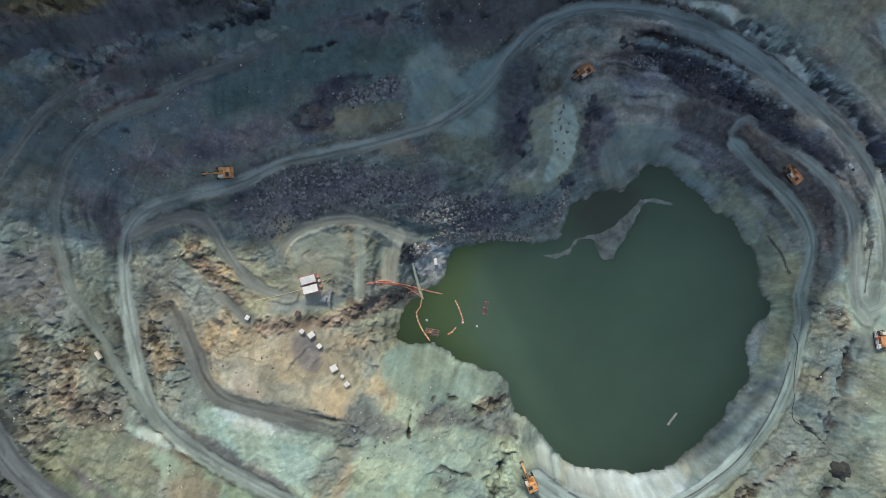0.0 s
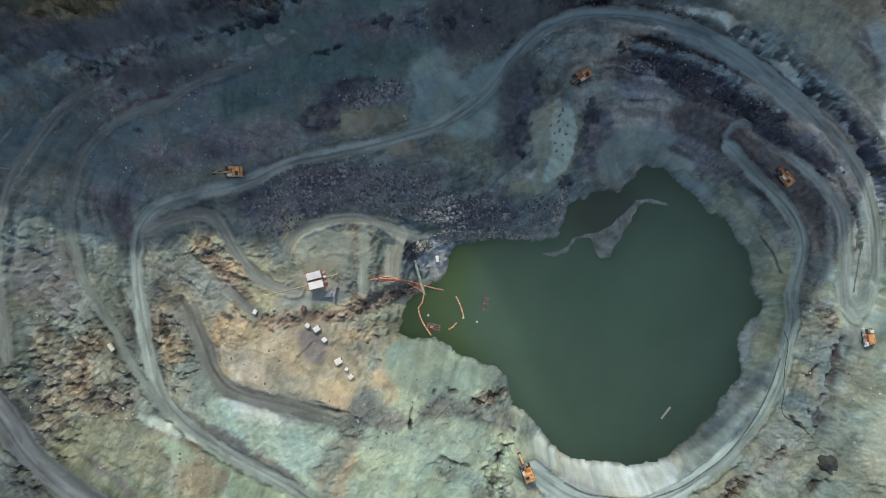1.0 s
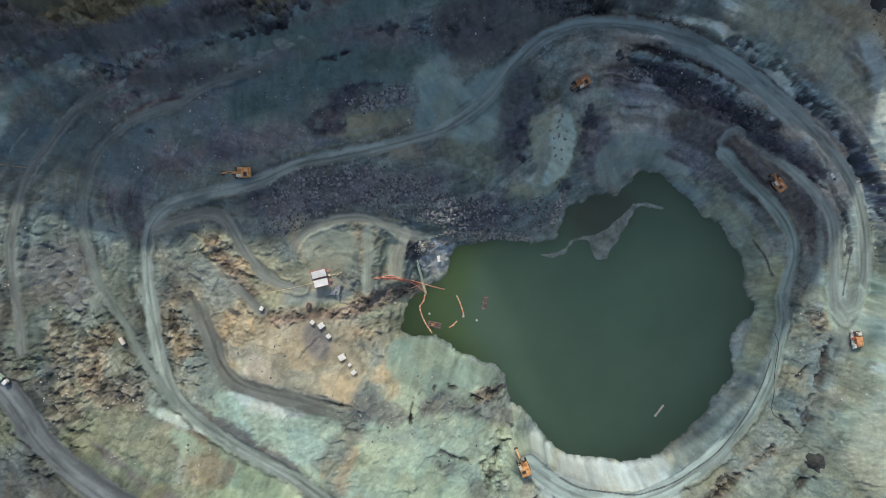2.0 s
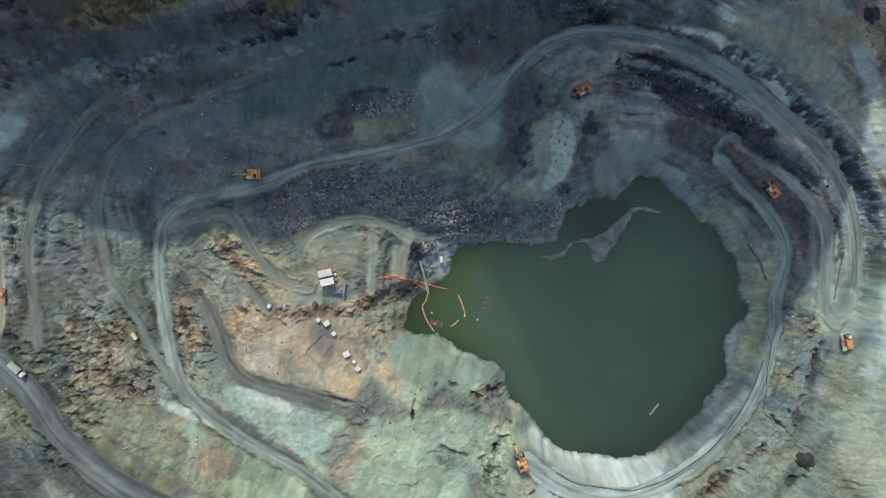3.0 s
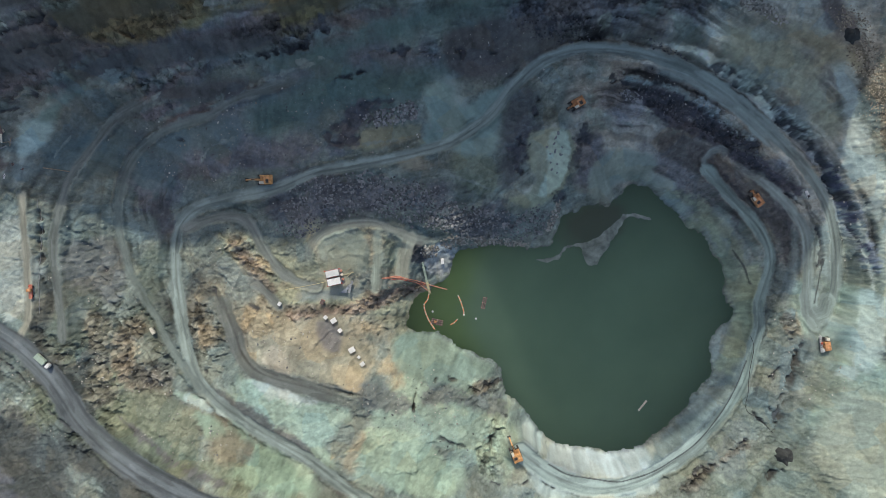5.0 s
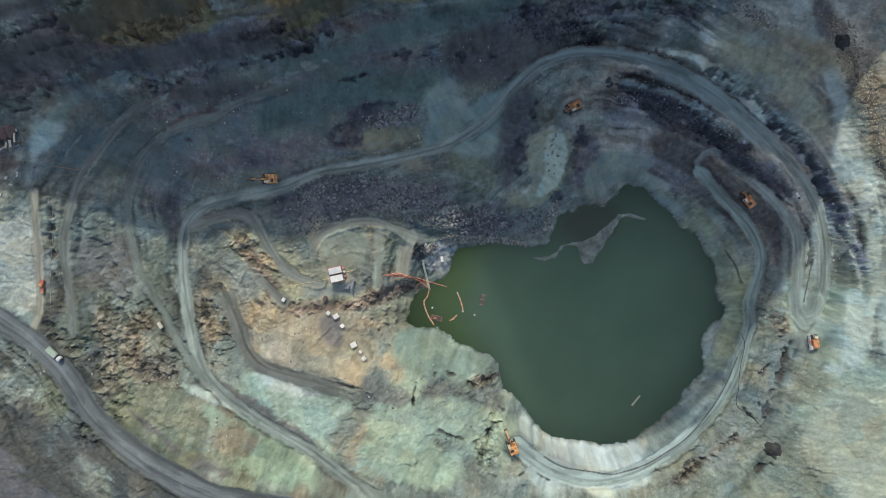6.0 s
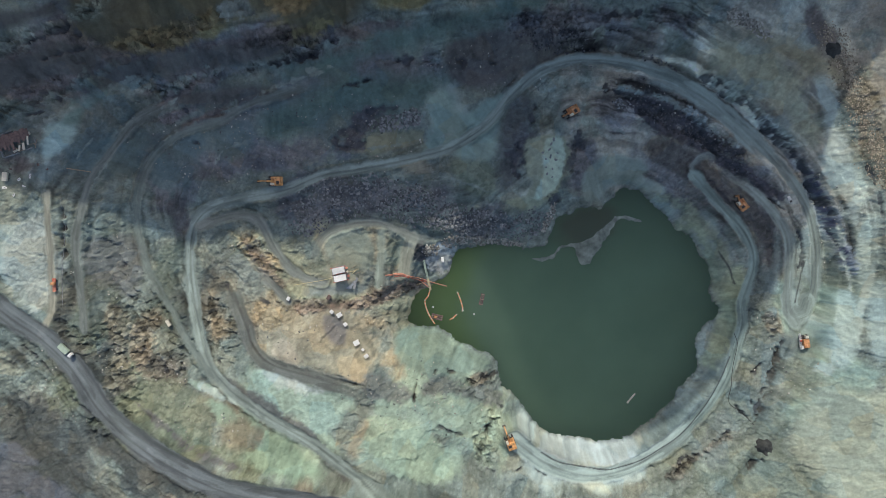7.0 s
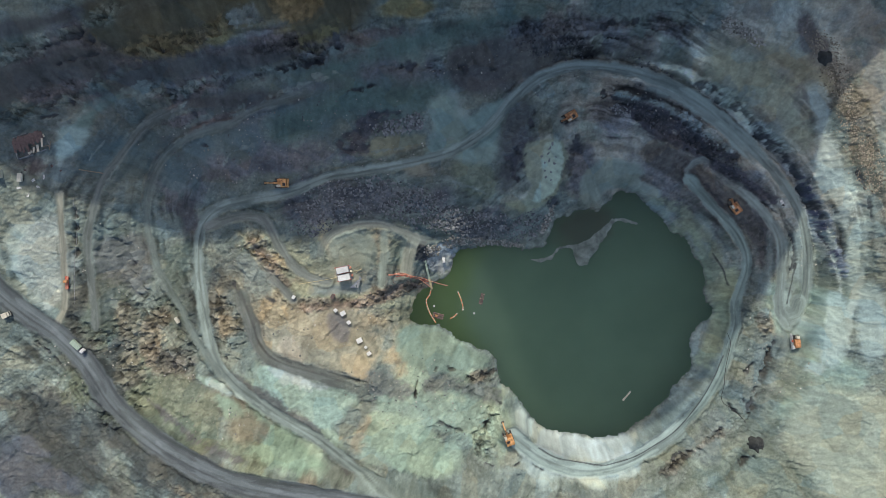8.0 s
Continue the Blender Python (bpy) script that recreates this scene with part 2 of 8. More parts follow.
ZONES["ash"] = ((0.41, 0.37, 0.315), [(121.2, 64.7, 85.4, 31.1, -25), (162.5, 37.5, 34, 39.2, 0), (91.6, 51.8, 39.3, 23.6, 0), (173.6, 109.5, 41.5, 30.4, -20)])
ZONES["mint_se"] = ((0.195, 0.22, 0.182), [(177, -71.7, 38.6, 43.8, 0), (148.2, -102.4, 49.5, 23.4, 0), (190.7, -30.1, 20.8, 39.1, 0), (183, -115.4, 56.4, 33.8, 0)])
ZONES["dark"] = ((0.163, 0.159, 0.175), [(-34.9, 22.7, 41.9, 10.7, -3), (-65.1, 14, 15.2, 7.6, 0), (19.3, 12.5, 19.8, 7.9, 0), (-87, 40.1, 32.6, 10, 5), (-133.6, 23.3, 12.7, 20.4, 0), (-76.6, 58.5, 29.8, 9.9, 10), (-114.3, 80.4, 64.7, 12, 15), (-32.2, 80.5, 51.5, 11, 8), (-167.1, 76.5, 25.8, 16.4, 0), (16.7, 82.5, 14.9, 12.4, 0), (52.2, 102.2, 22, 7.3, 0), (68.8, 38.4, 5.3, 19.8, -10), (35.7, 46.9, 6.4, 15.3, -10)])
ZONES["plum"] = ((0.178, 0.168, 0.17), [(116.5, 62.2, 39, 7.8, -27), (148.9, 43.6, 24.8, 7.8, -45), (82.1, 63.7, 18.1, 11.6, 0), (176.4, 45, 12.9, 4.1, -52), (120.6, 35.6, 29, 13.2, -40), (104.3, 74, 30.8, 7.7, -18), (164.5, 16.6, 7.9, 23.7, 20), (137.9, 13.6, 8, 16.1, 35), (133.1, 77.5, 30.9, 3.6, -35), (86.6, 99.7, 22.7, 5, -8)])
# dark grey rock, its tone lowered further to carry lens vignetting
ZONES["moss"] = ((0.111, 0.111, 0.102), [(-154.7, -67.3, 36.1, 26.5, -20), (-163.2, -36.3, 14.6, 24.3, 0), (-118.5, -91.7, 30.7, 14.2, -30), (-184.7, -97.2, 34.6, 29.3, 0), (-123, -106.3, 41.8, 13.1, -20), (-131.9, -34.7, 15.1, 22.7, 0), (-108.4, -19.5, 12.8, 15.3, 0)])
ZONES["teal"] = ((0.138, 0.176, 0.178), [(-39.5, 68.6, 39.5, 8.9, 8), (-112.3, 44.7, 27.7, 6.5, 12), (-74.4, 55, 27.4, 9, 5), (-157, 37, 14.9, 17.3, 0), (-53.2, 87.7, 45.8, 4.3, 13), (-133.3, 30.8, 10.2, 12.7, 0), (11.5, 91.4, 17.3, 6.4, 0)])
ZONES["wall"] = ((0.172, 0.163, 0.17), [(-123.9, 101.4, 33, 10.2, 10), (66, 105.1, 30, 7.6, 0), (110.3, 106.6, 24.8, 6.9, -20)])
# slate lightened so the shaded plateau looks half sunlit
ZONES["slate"] = ((0.504, 0.5, 0.427), [(147.6, 84.4, 32.5, 13, -42), (129.8, 98.1, 19.8, 8.4, -20), (118.7, 87.8, 23, 3.6, -30), (165.8, 66.7, 15.1, 8.6, -50), (173.6, 109.5, 22.1, 16.6, -20)])
ZONES["seep"] = ((0.245, 0.28, 0.27), [(-188.6, 29.2, 8.1, 9.8, -20), (-132, 74.4, 24.5, 2.2, 22), (-62.4, 87.6, 36, 1.9, 13), (-86.8, 80.2, 29.1, 1.5, 14)])
ZONES["brown"] = ((0.15, 0.127, 0.128), [(-145.1, 82.7, 39.5, 9.8, 14), (-82.4, 89.2, 35.4, 6.1, 12), (-175.4, 70, 14.2, 11.8, 0), (-34.1, 97.1, 21.6, 3.4, 10), (-167.3, 81.5, 33.8, 7.8, 16), (-131, 91, 28.5, 3.6, 14), (-194.9, 31.6, 7.6, 7, 20), (179.4, 104.3, 6.1, 16.6, 20)])
ZONES["olive"] = ((0.25, 0.205, 0.105), [(-134.4, 85, 11.7, 3.7, 14), (-105.5, 92.5, 13.8, 3.7, 14), (-65.8, 93.8, 9.4, 4.7, 12), (-121.7, 88.3, 17.3, 5.1, 14), (-112.7, 96.8, 38.6, 6.7, 14), (-60.4, 100.1, 15.7, 4.7, 12), (-19.9, 109.9, 13.3, 3.7, 10)])
ZONES["grey"] = ((0.285, 0.325, 0.305), [(148.4, -32.7, 7.1, 30, 0), (154.3, -48.1, 4.8, 24, -5), (133, -76.1, 13.4, 8.1, 50), (142, -54.8, 7.1, 19, 0), (123.6, -88.4, 20.1, 6.4, 42), (148.9, -10.6, 4.9, 18.9, 0), (141.5, 5.5, 5.4, 16.2, 35), (170.5, -15.1, 3.7, 29.1, 0), (109.9, 25.4, 13.6, 4.4, -40), (183.5, -1.5, 3.7, 21, -5), (99.7, -105.1, 10.6, 6.4, 15), (35, -77.4, 5.4, 8, -30), (45.5, -89.6, 7.9, 7.9, -45)])
ZONES["wash"] = ((0.35, 0.315, 0.245), [(-44.8, -34, 51.5, 28.3, -5), (-85.1, -24, 28, 20.4, -20), (-35, -10.6, 33.6, 15.5, 0)])
ZONES["olive_c"] = ((0.31, 0.315, 0.235), [(-39.9, -5.5, 33.4, 9.3, 0), (-78, -11.3, 23, 9.2, -20), (-54.9, -27.6, 28.2, 3.6, -5), (-19.7, -35.2, 16.1, 10.7, 0)])
ZONES["drab"] = ((0.18, 0.202, 0.189), [(168.3, -62.9, 11.8, 34.2, -12), (148.6, -96.1, 18.3, 11.8, 35), (176.5, -41.3, 6.6, 15.7, 0)])
ZONES["sage"] = ((0.335, 0.4, 0.315), [(20.9, -87.4, 23.1, 15.4, -20), (29.1, -79.8, 10.5, 10.5, -40), (2.4, -66.9, 20.6, 6.2, -10), (-3.1, -55.3, 18.9, 11, -15), (-17.5, -74.7, 17.9, 9.9, 0), (13, -77.5, 20.7, 9, -20), (-12.1, -91.7, 21, 9.9, 0), (-66, -75, 21.9, 7.3, -18), (-68.6, -99.3, 17.7, 7.1, -30), (5.6, -104.9, 14.9, 7.5, 0), (-50.7, -90, 14.4, 7.2, -30)])
ZONES["tan"] = ((0.4, 0.33, 0.235), [(-67.4, -47.7, 21, 8.4, -10), (-47.5, -46.5, 12.6, 9.6, 0), (-83.8, -36.8, 11.3, 8.8, 0), (-37.5, -57.5, 12.3, 5.9, -10), (-88.1, -7.6, 11.5, 4.6, -40), (-52.1, -3.1, 9, 6.4, 0), (-31.1, -2.8, 5.2, 9, 0), (-34.6, -40.7, 15.6, 5.2, 0), (-28.9, -93.6, 11.6, 6.3, 20), (173.9, -32.3, 2.1, 7.9, 0), (-20.9, -59, 7.7, 6.4, 0)])
# darkest south-western ground, part of it vignetting put into the colour
ZONES["moss_sw"] = ((0.082, 0.087, 0.084), [(-171.3, -90.5, 26.1, 21.3, 0), (-136, -101.7, 32.7, 9.4, -22), (-175.9, -107.4, 39.8, 21.2, -10)])
ZONES["sage_w"] = ((0.16, 0.182, 0.152), [(-157.5, -19.7, 11.2, 18.7, 0), (-162.1, -41.2, 6.8, 12.1, 0), (-133.7, -39.6, 10, 15, 20), (-105.4, -87.6, 9.5, 9.5, -30), (-86.6, -87.6, 14.4, 6.7, -30), (-132.9, -19.8, 10.1, 15.2, 0)])
ZONES["tan_w"] = ((0.194, 0.162, 0.122), [(-108.2, -42, 5.6, 11.4, 20), (-140.9, -46.8, 9.9, 13.6, -10), (-128.6, -67.8, 11, 7.3, -20), (-98.2, -82.4, 13.3, 5.8, -32)])
ZONES["umber"] = ((0.17, 0.141, 0.141), [(-158.9, 78.4, 55.3, 6.8, 17), (-189.5, 71.1, 21, 10.5, 14), (-84.4, 88.9, 34.4, 3.7, 12), (-46.2, 88.3, 24.4, 2.7, 10), (-125.5, 67.5, 16.6, 2.8, 20), (-126.7, 58.5, 14, 2.8, 15), (-113, 56.4, 16.8, 2.2, 15)])
ZONES["lime"] = ((0.191, 0.211, 0.155), [(-134.9, -82.8, 13.4, 11.3, -40), (-118, -88.1, 16, 9.6, -35), (-172.7, -75.5, 16.1, 7, -40), (-82.8, -107.5, 15.6, 3.6, -25), (-143.5, -62.2, 10.9, 7.1, -20), (-89.6, -100.8, 15.8, 5.8, -33)])
ZONES["ochre"] = ((0.234, 0.194, 0.143), [(-91, -92.7, 8.5, 3.7, -33), (-83.1, -88.5, 6.5, 4.3, -30), (-108.1, -85.7, 4.8, 3.2, -30), (-143.3, -54.8, 7.2, 5.5, -20), (-56.9, -111.5, 4.2, 2.6, 0)])
# bluish shade of the south-western corner, painted as ground colour
ZONES["gloom"] = ((0.125, 0.13, 0.15), [(-201.9, -114.9, 11.9, 15.9, 0), (-180.4, -118, 13.2, 4.8, -20), (-189.2, -105.2, 7.9, 2.6, -10), (-194.8, -100, 8, 2.7, -10)])
ZONES["blush"] = ((0.273, 0.251, 0.22), [(169.7, 82.7, 16.7, 16.7, -35), (203.2, 91.1, 11, 30.2, 0)])
ZONES["plum_e"] = ((0.27, 0.27, 0.265), [(162.5, 60.4, 13.7, 2.6, -46), (181.1, 38.1, 14.9, 3.1, -56), (192.5, 16.6, 14.2, 4.3, -62), (200.1, -1.1, 9.7, 3.7, -75)])
ZONES["brown_e"] = ((0.21, 0.185, 0.145), [(189, 81.6, 3.3, 16.6, 25), (197.3, 58.6, 1.9, 8.3, 10), (200.3, 72.1, 3.3, 21.9, 18)])
ZONES["chalk"] = ((0.44, 0.465, 0.40), [(178.3, 80.1, 3.9, 7.2, 25), (189.7, 45.5, 4.5, 7.2, 25), (197.8, 36.8, 3.9, 15.5, 8), (205.8, 6.6, 3.3, 20.9, 0)])
ZONES["bank"] = ((0.528, 0.555, 0.513), [(54.6, -97.4, 10.5, 3.4, -40), (106.7, -102.2, 14.6, 3.5, 33), (46.7, -90.5, 6.8, 2.6, -60), (67.7, -103.9, 8.5, 5.8, -8), (94.8, -106.3, 11.2, 5.3, 5)])
ZONES["rust"] = ((0.2, 0.17, 0.136), [(-130.8, -59.9, 7.2, 3.9, -20), (-113.7, -121.1, 10.4, 1.8, -30), (-28.7, -23.4, 16.3, 2.4, 6), (-74.1, -34.2, 13.1, 3, -10), (-137, -59.8, 9.3, 7.4, -20), (-54.7, -32.1, 15.9, 2, 0), (-126.2, -62.2, 8.6, 4.9, 0), (-88.4, -43.7, 6.3, 3.5, 0), (23.8, -68.6, 5.8, 4.2, 30), (-0.3, -63.1, 9, 2.1, 8)])
ZONES["mint"] = ((0.305, 0.375, 0.315), [(-76.3, -67.5, 13.7, 3.2, -18), (-109.3, -72.1, 8.3, 1.5, -32), (-91.5, -78.6, 10.2, 1.7, -33), (184.5, -76.6, 15.2, 6.1, 20), (193.7, -94.9, 15, 9, -20), (210.8, -103.6, 16.7, 11.1, 0), (177, -25.6, 5.3, 10.6, 0), (195.3, -28.2, 10.7, 15.5, 0), (203, -55.8, 16.7, 11.2, 0), (-65.9, -76.2, 17, 5.8, -18), (-16.5, -104.3, 14.5, 6.3, -10)])
ZONES["pale"] = ((0.45, 0.49, 0.44), [(82.8, -107.3, 24.5, 4.5, -3), (50.7, -105.4, 11.5, 3.8, -30), (178.3, 76.1, 1.5, 2.5, 15), (53.5, -114.6, 15.5, 5.6, -15), (207.1, -23.2, 2.2, 23.9, -6), (190, -55.4, 5.6, 2.2, 10), (-195.7, -12.9, 10.3, 17.9, 5), (80.2, -117.7, 17.1, 4, 0)])
ZONES["pad"] = ((0.39, 0.4, 0.32), [(-47, -2.5, 10.2, 7.7, 0), (-28.9, -6.7, 2.9, 15, 0), (-16.7, -5.3, 3.9, 11.8, -5), (-45, -25, 12.9, 3.1, 0), (2.6, -6.6, 5.9, 6.8, -20)])
ZONES["cream"] = ((0.56, 0.575, 0.52), [(53.1, 44.3, 7.1, 14.8, -8), (47, 25.8, 8.3, 4.1, 20)])
ZONES["apron"] = ((0.37, 0.41, 0.375), [(185.3, -28.2, 7, 10, 0), (188.7, 0.8, 3.2, 17.5, 3), (3.6, 60.6, 12.1, 15.6, -15), (15.2, 52.5, 12.7, 10.6, 25), (22.5, 63.9, 6.3, 10.1, -30), (86.2, 37.2, 12.3, 7, 20), (104.3, 34, 10.8, 3.8, -30)])
ZONES["beige"] = ((0.25, 0.225, 0.18), [(-23.6, 47.6, 15.5, 4, 12), (-11, 36.9, 10.1, 3.5, 5)])
# rock faces and flats with a clear outline: colour, softness of the edge in metres, roughness, outline
PATCHES = []
PATCHES.append(("plum_bench", (0.106, 0.101, 0.1), 3, 0.1, [(-200.8, 89.7), (-179.9, 93.6), (-163.1, 98.8), (-148.0, 104.8), (-148.4, 101.0), (-164.4, 92.7), (-181.3, 88.2), (-203.1, 82.0)]))
PATCHES.append(("plum_bench", (0.106, 0.101, 0.1), 3, 0.15, [(-206.8, 71.9), (-186.9, 76.7), (-168.2, 82.5), (-151.7, 81.9), (-160.4, 74.4), (-182.0, 68.0), (-196.7, 61.9), (-210.7, 55.0)]))
PATCHES.append(("teal_crag", (0.136, 0.157, 0.143), 2, 0.8, [(-210.8, 52.4), (-193.0, 59.9), (-181.1, 63.9), (-161.2, 71.6), (-144.9, 77.7), (-129.1, 80.3), (-132.6, 78.1), (-156.8, 70.5), (-178.0, 61.5), (-193.5, 53.7), (-211.6, 48.1)]))
PATCHES.append(("olive_scrub", (0.113, 0.097, 0.066), 5, 0.15, [(-150.3, 104.2), (-93.7, 108.3), (-40.2, 113.3), (-37.9, 102.5), (-50.9, 95.9), (-66.4, 92.4), (-75.2, 98.9), (-90.3, 96.8), (-107.9, 93.5), (-122.6, 85.4), (-140.8, 82.2), (-154.2, 83.2), (-161.7, 89.0)]))
PATCHES.append(("ochre_scrub", (0.244, 0.18, 0.094), 2, 0.8, [(-148.2, 84.9), (-136.5, 89.0), (-125.7, 91.6), (-112.2, 96.4), (-99.8, 99.5), (-92.6, 97.7), (-103.1, 92.7), (-114.2, 86.7), (-128.3, 83.0), (-141.4, 81.2)]))
PATCHES.append(("ochre_scrub", (0.233, 0.162, 0.086), 2, 0.6, [(-79.3, 109.6), (-57.4, 111.5), (-60.2, 104.7), (-70.4, 99.9), (-77.5, 100.9)]))
PATCHES.append(("ochre_scrub", (0.211, 0.166, 0.086), 2, 0.6, [(-70.8, 95.0), (-58.2, 98.3), (-50.6, 101.3), (-50.8, 96.9), (-61.5, 91.8), (-69.1, 89.8)]))
PATCHES.append(("tan_crag", (0.211, 0.214, 0.174), 2, 0.9, [(-171.2, 89.1), (-159.1, 93.9), (-146.3, 102.5), (-143.3, 100.7), (-150.4, 93.7), (-163.4, 89.8), (-171.8, 85.0)]))
PATCHES.append(("tan_crag", (0.201, 0.214, 0.191), 2, 0.9, [(-198.3, 81.0), (-185.8, 84.0), (-175.0, 87.7), (-182.8, 80.0), (-191.4, 77.5), (-200.4, 75.5)]))
PATCHES.append(("grey_crag", (0.201, 0.204, 0.182), 2, 0.7, [(-94.5, 103.1), (-86.9, 104.6), (-85.2, 98.3), (-95.3, 96.5), (-99.8, 99.5)]))
PATCHES.append(("teal_bench", (0.106, 0.157, 0.143), 9, 0.2, [(-57.0, 85.4), (-25.0, 96.7), (14.5, 110.1), (43.6, 115.4), (41.3, 110.3), (14.9, 103.1), (-19.6, 91.2), (-51.8, 79.4), (-73.6, 73.5), (-84.5, 71.8)]))
PATCHES.append(("teal_bench", (0.102, 0.149, 0.136), 10, 0.25, [(-51.8, 75.6), (-24.7, 77.0), (2.4, 82.4), (2.8, 73.3), (-8.1, 69.9), (-10.7, 65.8), (-24.5, 65.1), (-38.0, 63.0), (-51.8, 58.6), (-79.5, 48.1), (-85.0, 57.3), (-68.1, 67.0)]))
PATCHES.append(("plum_bench", (0.117, 0.107, 0.106), 4, 0.3, [(1.9, 92.5), (20.6, 99.8), (39.2, 102.8), (57.7, 95.5), (41.6, 83.9), (30.4, 80.4), (13.7, 76.5), (2.6, 78.4)]))
PATCHES.append(("plum_bench", (0.113, 0.104, 0.103), 4, 0.15, [(-144.9, 77.7), (-121.1, 82.3), (-87.2, 87.6), (-72.5, 86.7), (-94.0, 78.3), (-118.5, 74.9), (-144.6, 70.9), (-156.9, 70.0)]))
PATCHES.append(("plum_bench", (0.113, 0.104, 0.103), 3, 0.3, [(-126.2, 65.1), (-106.3, 69.5), (-87.2, 71.6), (-68.0, 68.3), (-90.5, 63.8), (-112.4, 61.6)]))
PATCHES.append(("blue_silt", (0.39, 0.496, 0.481), 2.5, 0.1, [(-182.5, 49.7), (-172.7, 53.0), (-170.4, 46.4), (-175.3, 38.1), (-182.4, 33.6), (-186.5, 36.1)]))
PATCHES.append(("blue_silt", (0.171, 0.235, 0.217), 3.5, 0.1, [(-172.4, 59.6), (-155.9, 65.4), (-159.4, 61.6), (-167.6, 55.9), (-170.3, 50.5), (-177.7, 50.0)]))
PATCHES.append(("beige_flat", (0.268, 0.257, 0.182), 2, 0.2, [(-35.2, 49.4), (-22.9, 52.4), (-9.1, 53.7), (-9.8, 50.5), (-20.3, 47.5), (-30.3, 43.0), (-35.4, 42.2), (-39.1, 44.5)]))
PATCHES.append(("beige_flat", (0.292, 0.257, 0.191), 2, 0.2, [(-20.2, 38.9), (-8.8, 41.2), (-8.8, 36.7), (-16.4, 35.9)]))
PATCHES.append(("apron_mud", (0.244, 0.312, 0.278), 2.5, 0.05, [(-7.5, 67.5), (-2.6, 73.3), (4.4, 71.6), (4.6, 64.5), (12.3, 62.8), (22.4, 69.8), (27.4, 73.0), (31.4, 69.4), (27.2, 60.3), (26.5, 50.3), (22.7, 41.3), (14.2, 39.3), (7.2, 41.6), (5.1, 45.9), (-2.5, 43.9), (-8.9, 43.7), (-7.3, 52.9), (-5.3, 57.9)]))
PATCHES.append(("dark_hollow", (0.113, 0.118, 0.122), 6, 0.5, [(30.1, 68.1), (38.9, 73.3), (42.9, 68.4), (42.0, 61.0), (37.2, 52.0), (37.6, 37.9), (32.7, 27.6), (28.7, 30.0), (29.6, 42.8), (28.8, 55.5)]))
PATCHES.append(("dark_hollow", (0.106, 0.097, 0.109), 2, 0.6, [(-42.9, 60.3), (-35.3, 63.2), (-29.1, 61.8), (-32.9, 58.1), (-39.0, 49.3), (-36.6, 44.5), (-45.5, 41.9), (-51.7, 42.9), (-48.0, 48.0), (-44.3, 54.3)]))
PATCHES.append(("moss_flat", (0.181, 0.204, 0.158), 3, 0.4, [(5.2, 42.0), (20.6, 40.5), (26.0, 32.4), (23.9, 24.9), (13.4, 27.2), (6.7, 32.1)]))
PATCHES.append(("ramp_rim", (0.319, 0.331, 0.246), 1.5, 0.2, [(42.2, 53.8), (56.3, 54.9), (62.7, 50.7), (62.4, 39.2), (59.7, 30.9), (54.1, 22.8), (45.3, 18.8), (33.4, 20.5), (31.3, 22.5), (40.8, 25.3), (43.8, 31.7), (40.4, 39.3), (39.1, 48.2)]))
PATCHES.append(("pale_ramp", (0.54, 0.622, 0.527), 1.5, 0.15, [(49.7, 52.8), (57.9, 53.4), (60.6, 47.2), (60.2, 39.1), (57.5, 30.8), (51.3, 24.4), (46.4, 24.2), (48.3, 31.9), (49.7, 38.2), (48.2, 45.7)]))
PATCHES.append(("shore_flat", (0.256, 0.293, 0.257), 2.5, 0.1, [(74.5, 25.5), (71.7, 34.1), (75.3, 42.9), (83.1, 47.3), (93.2, 46.5), (103.7, 42.6), (102.8, 37.5), (96.7, 34.4), (88.2, 32.1), (82.9, 25.7), (78.2, 23.7)]))
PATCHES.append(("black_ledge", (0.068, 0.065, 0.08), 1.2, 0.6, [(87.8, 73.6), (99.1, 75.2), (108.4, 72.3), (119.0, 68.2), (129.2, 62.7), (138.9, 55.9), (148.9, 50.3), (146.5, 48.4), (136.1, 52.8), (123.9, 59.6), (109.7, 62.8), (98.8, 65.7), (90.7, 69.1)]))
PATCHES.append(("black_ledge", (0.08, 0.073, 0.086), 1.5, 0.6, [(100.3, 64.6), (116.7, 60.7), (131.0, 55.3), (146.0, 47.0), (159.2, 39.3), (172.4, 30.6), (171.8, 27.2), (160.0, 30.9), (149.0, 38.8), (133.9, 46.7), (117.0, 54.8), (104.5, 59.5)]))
PATCHES.append(("plum_face", (0.12, 0.111, 0.106), 3, 0.6, [(102.5, 54.4), (121.3, 52.3), (138.5, 42.4), (151.6, 30.7), (167.1, 12.5), (172.0, -6.3), (168.3, -6.4), (163.5, 7.0), (147.1, 21.3), (129.9, 35.4), (112.2, 40.6), (103.6, 46.9)]))
PATCHES.append(("lake_face", (0.222, 0.241, 0.182), 3, 0.5, [(109.1, 30.2), (124.9, 25.0), (139.2, 14.6), (149.9, -1.6), (152.6, -15.1), (146.7, -9.9), (140.6, 3.7), (129.1, 14.4), (114.8, 24.9)]))
PATCHES.append(("pale_ledge", (0.405, 0.448, 0.452), 1.2, 0.8, [(120.0, 71.5), (132.9, 66.0), (145.5, 57.1), (148.3, 52.7), (143.3, 53.5), (130.7, 60.9), (119.2, 67.0)]))
PATCHES.append(("pale_ledge", (0.292, 0.331, 0.311), 1.5, 0.7, [(84.2, 80.6), (97.5, 78.0), (108.2, 74.6), (97.9, 75.7), (84.8, 77.4)]))
PATCHES.append(("blue_ledge", (0.405, 0.464, 0.452), 2, 0.8, [(138.4, 83.9), (149.2, 75.5), (163.1, 63.4), (173.0, 54.9), (168.8, 55.0), (160.7, 61.6), (147.9, 71.4), (137.8, 79.7)]))
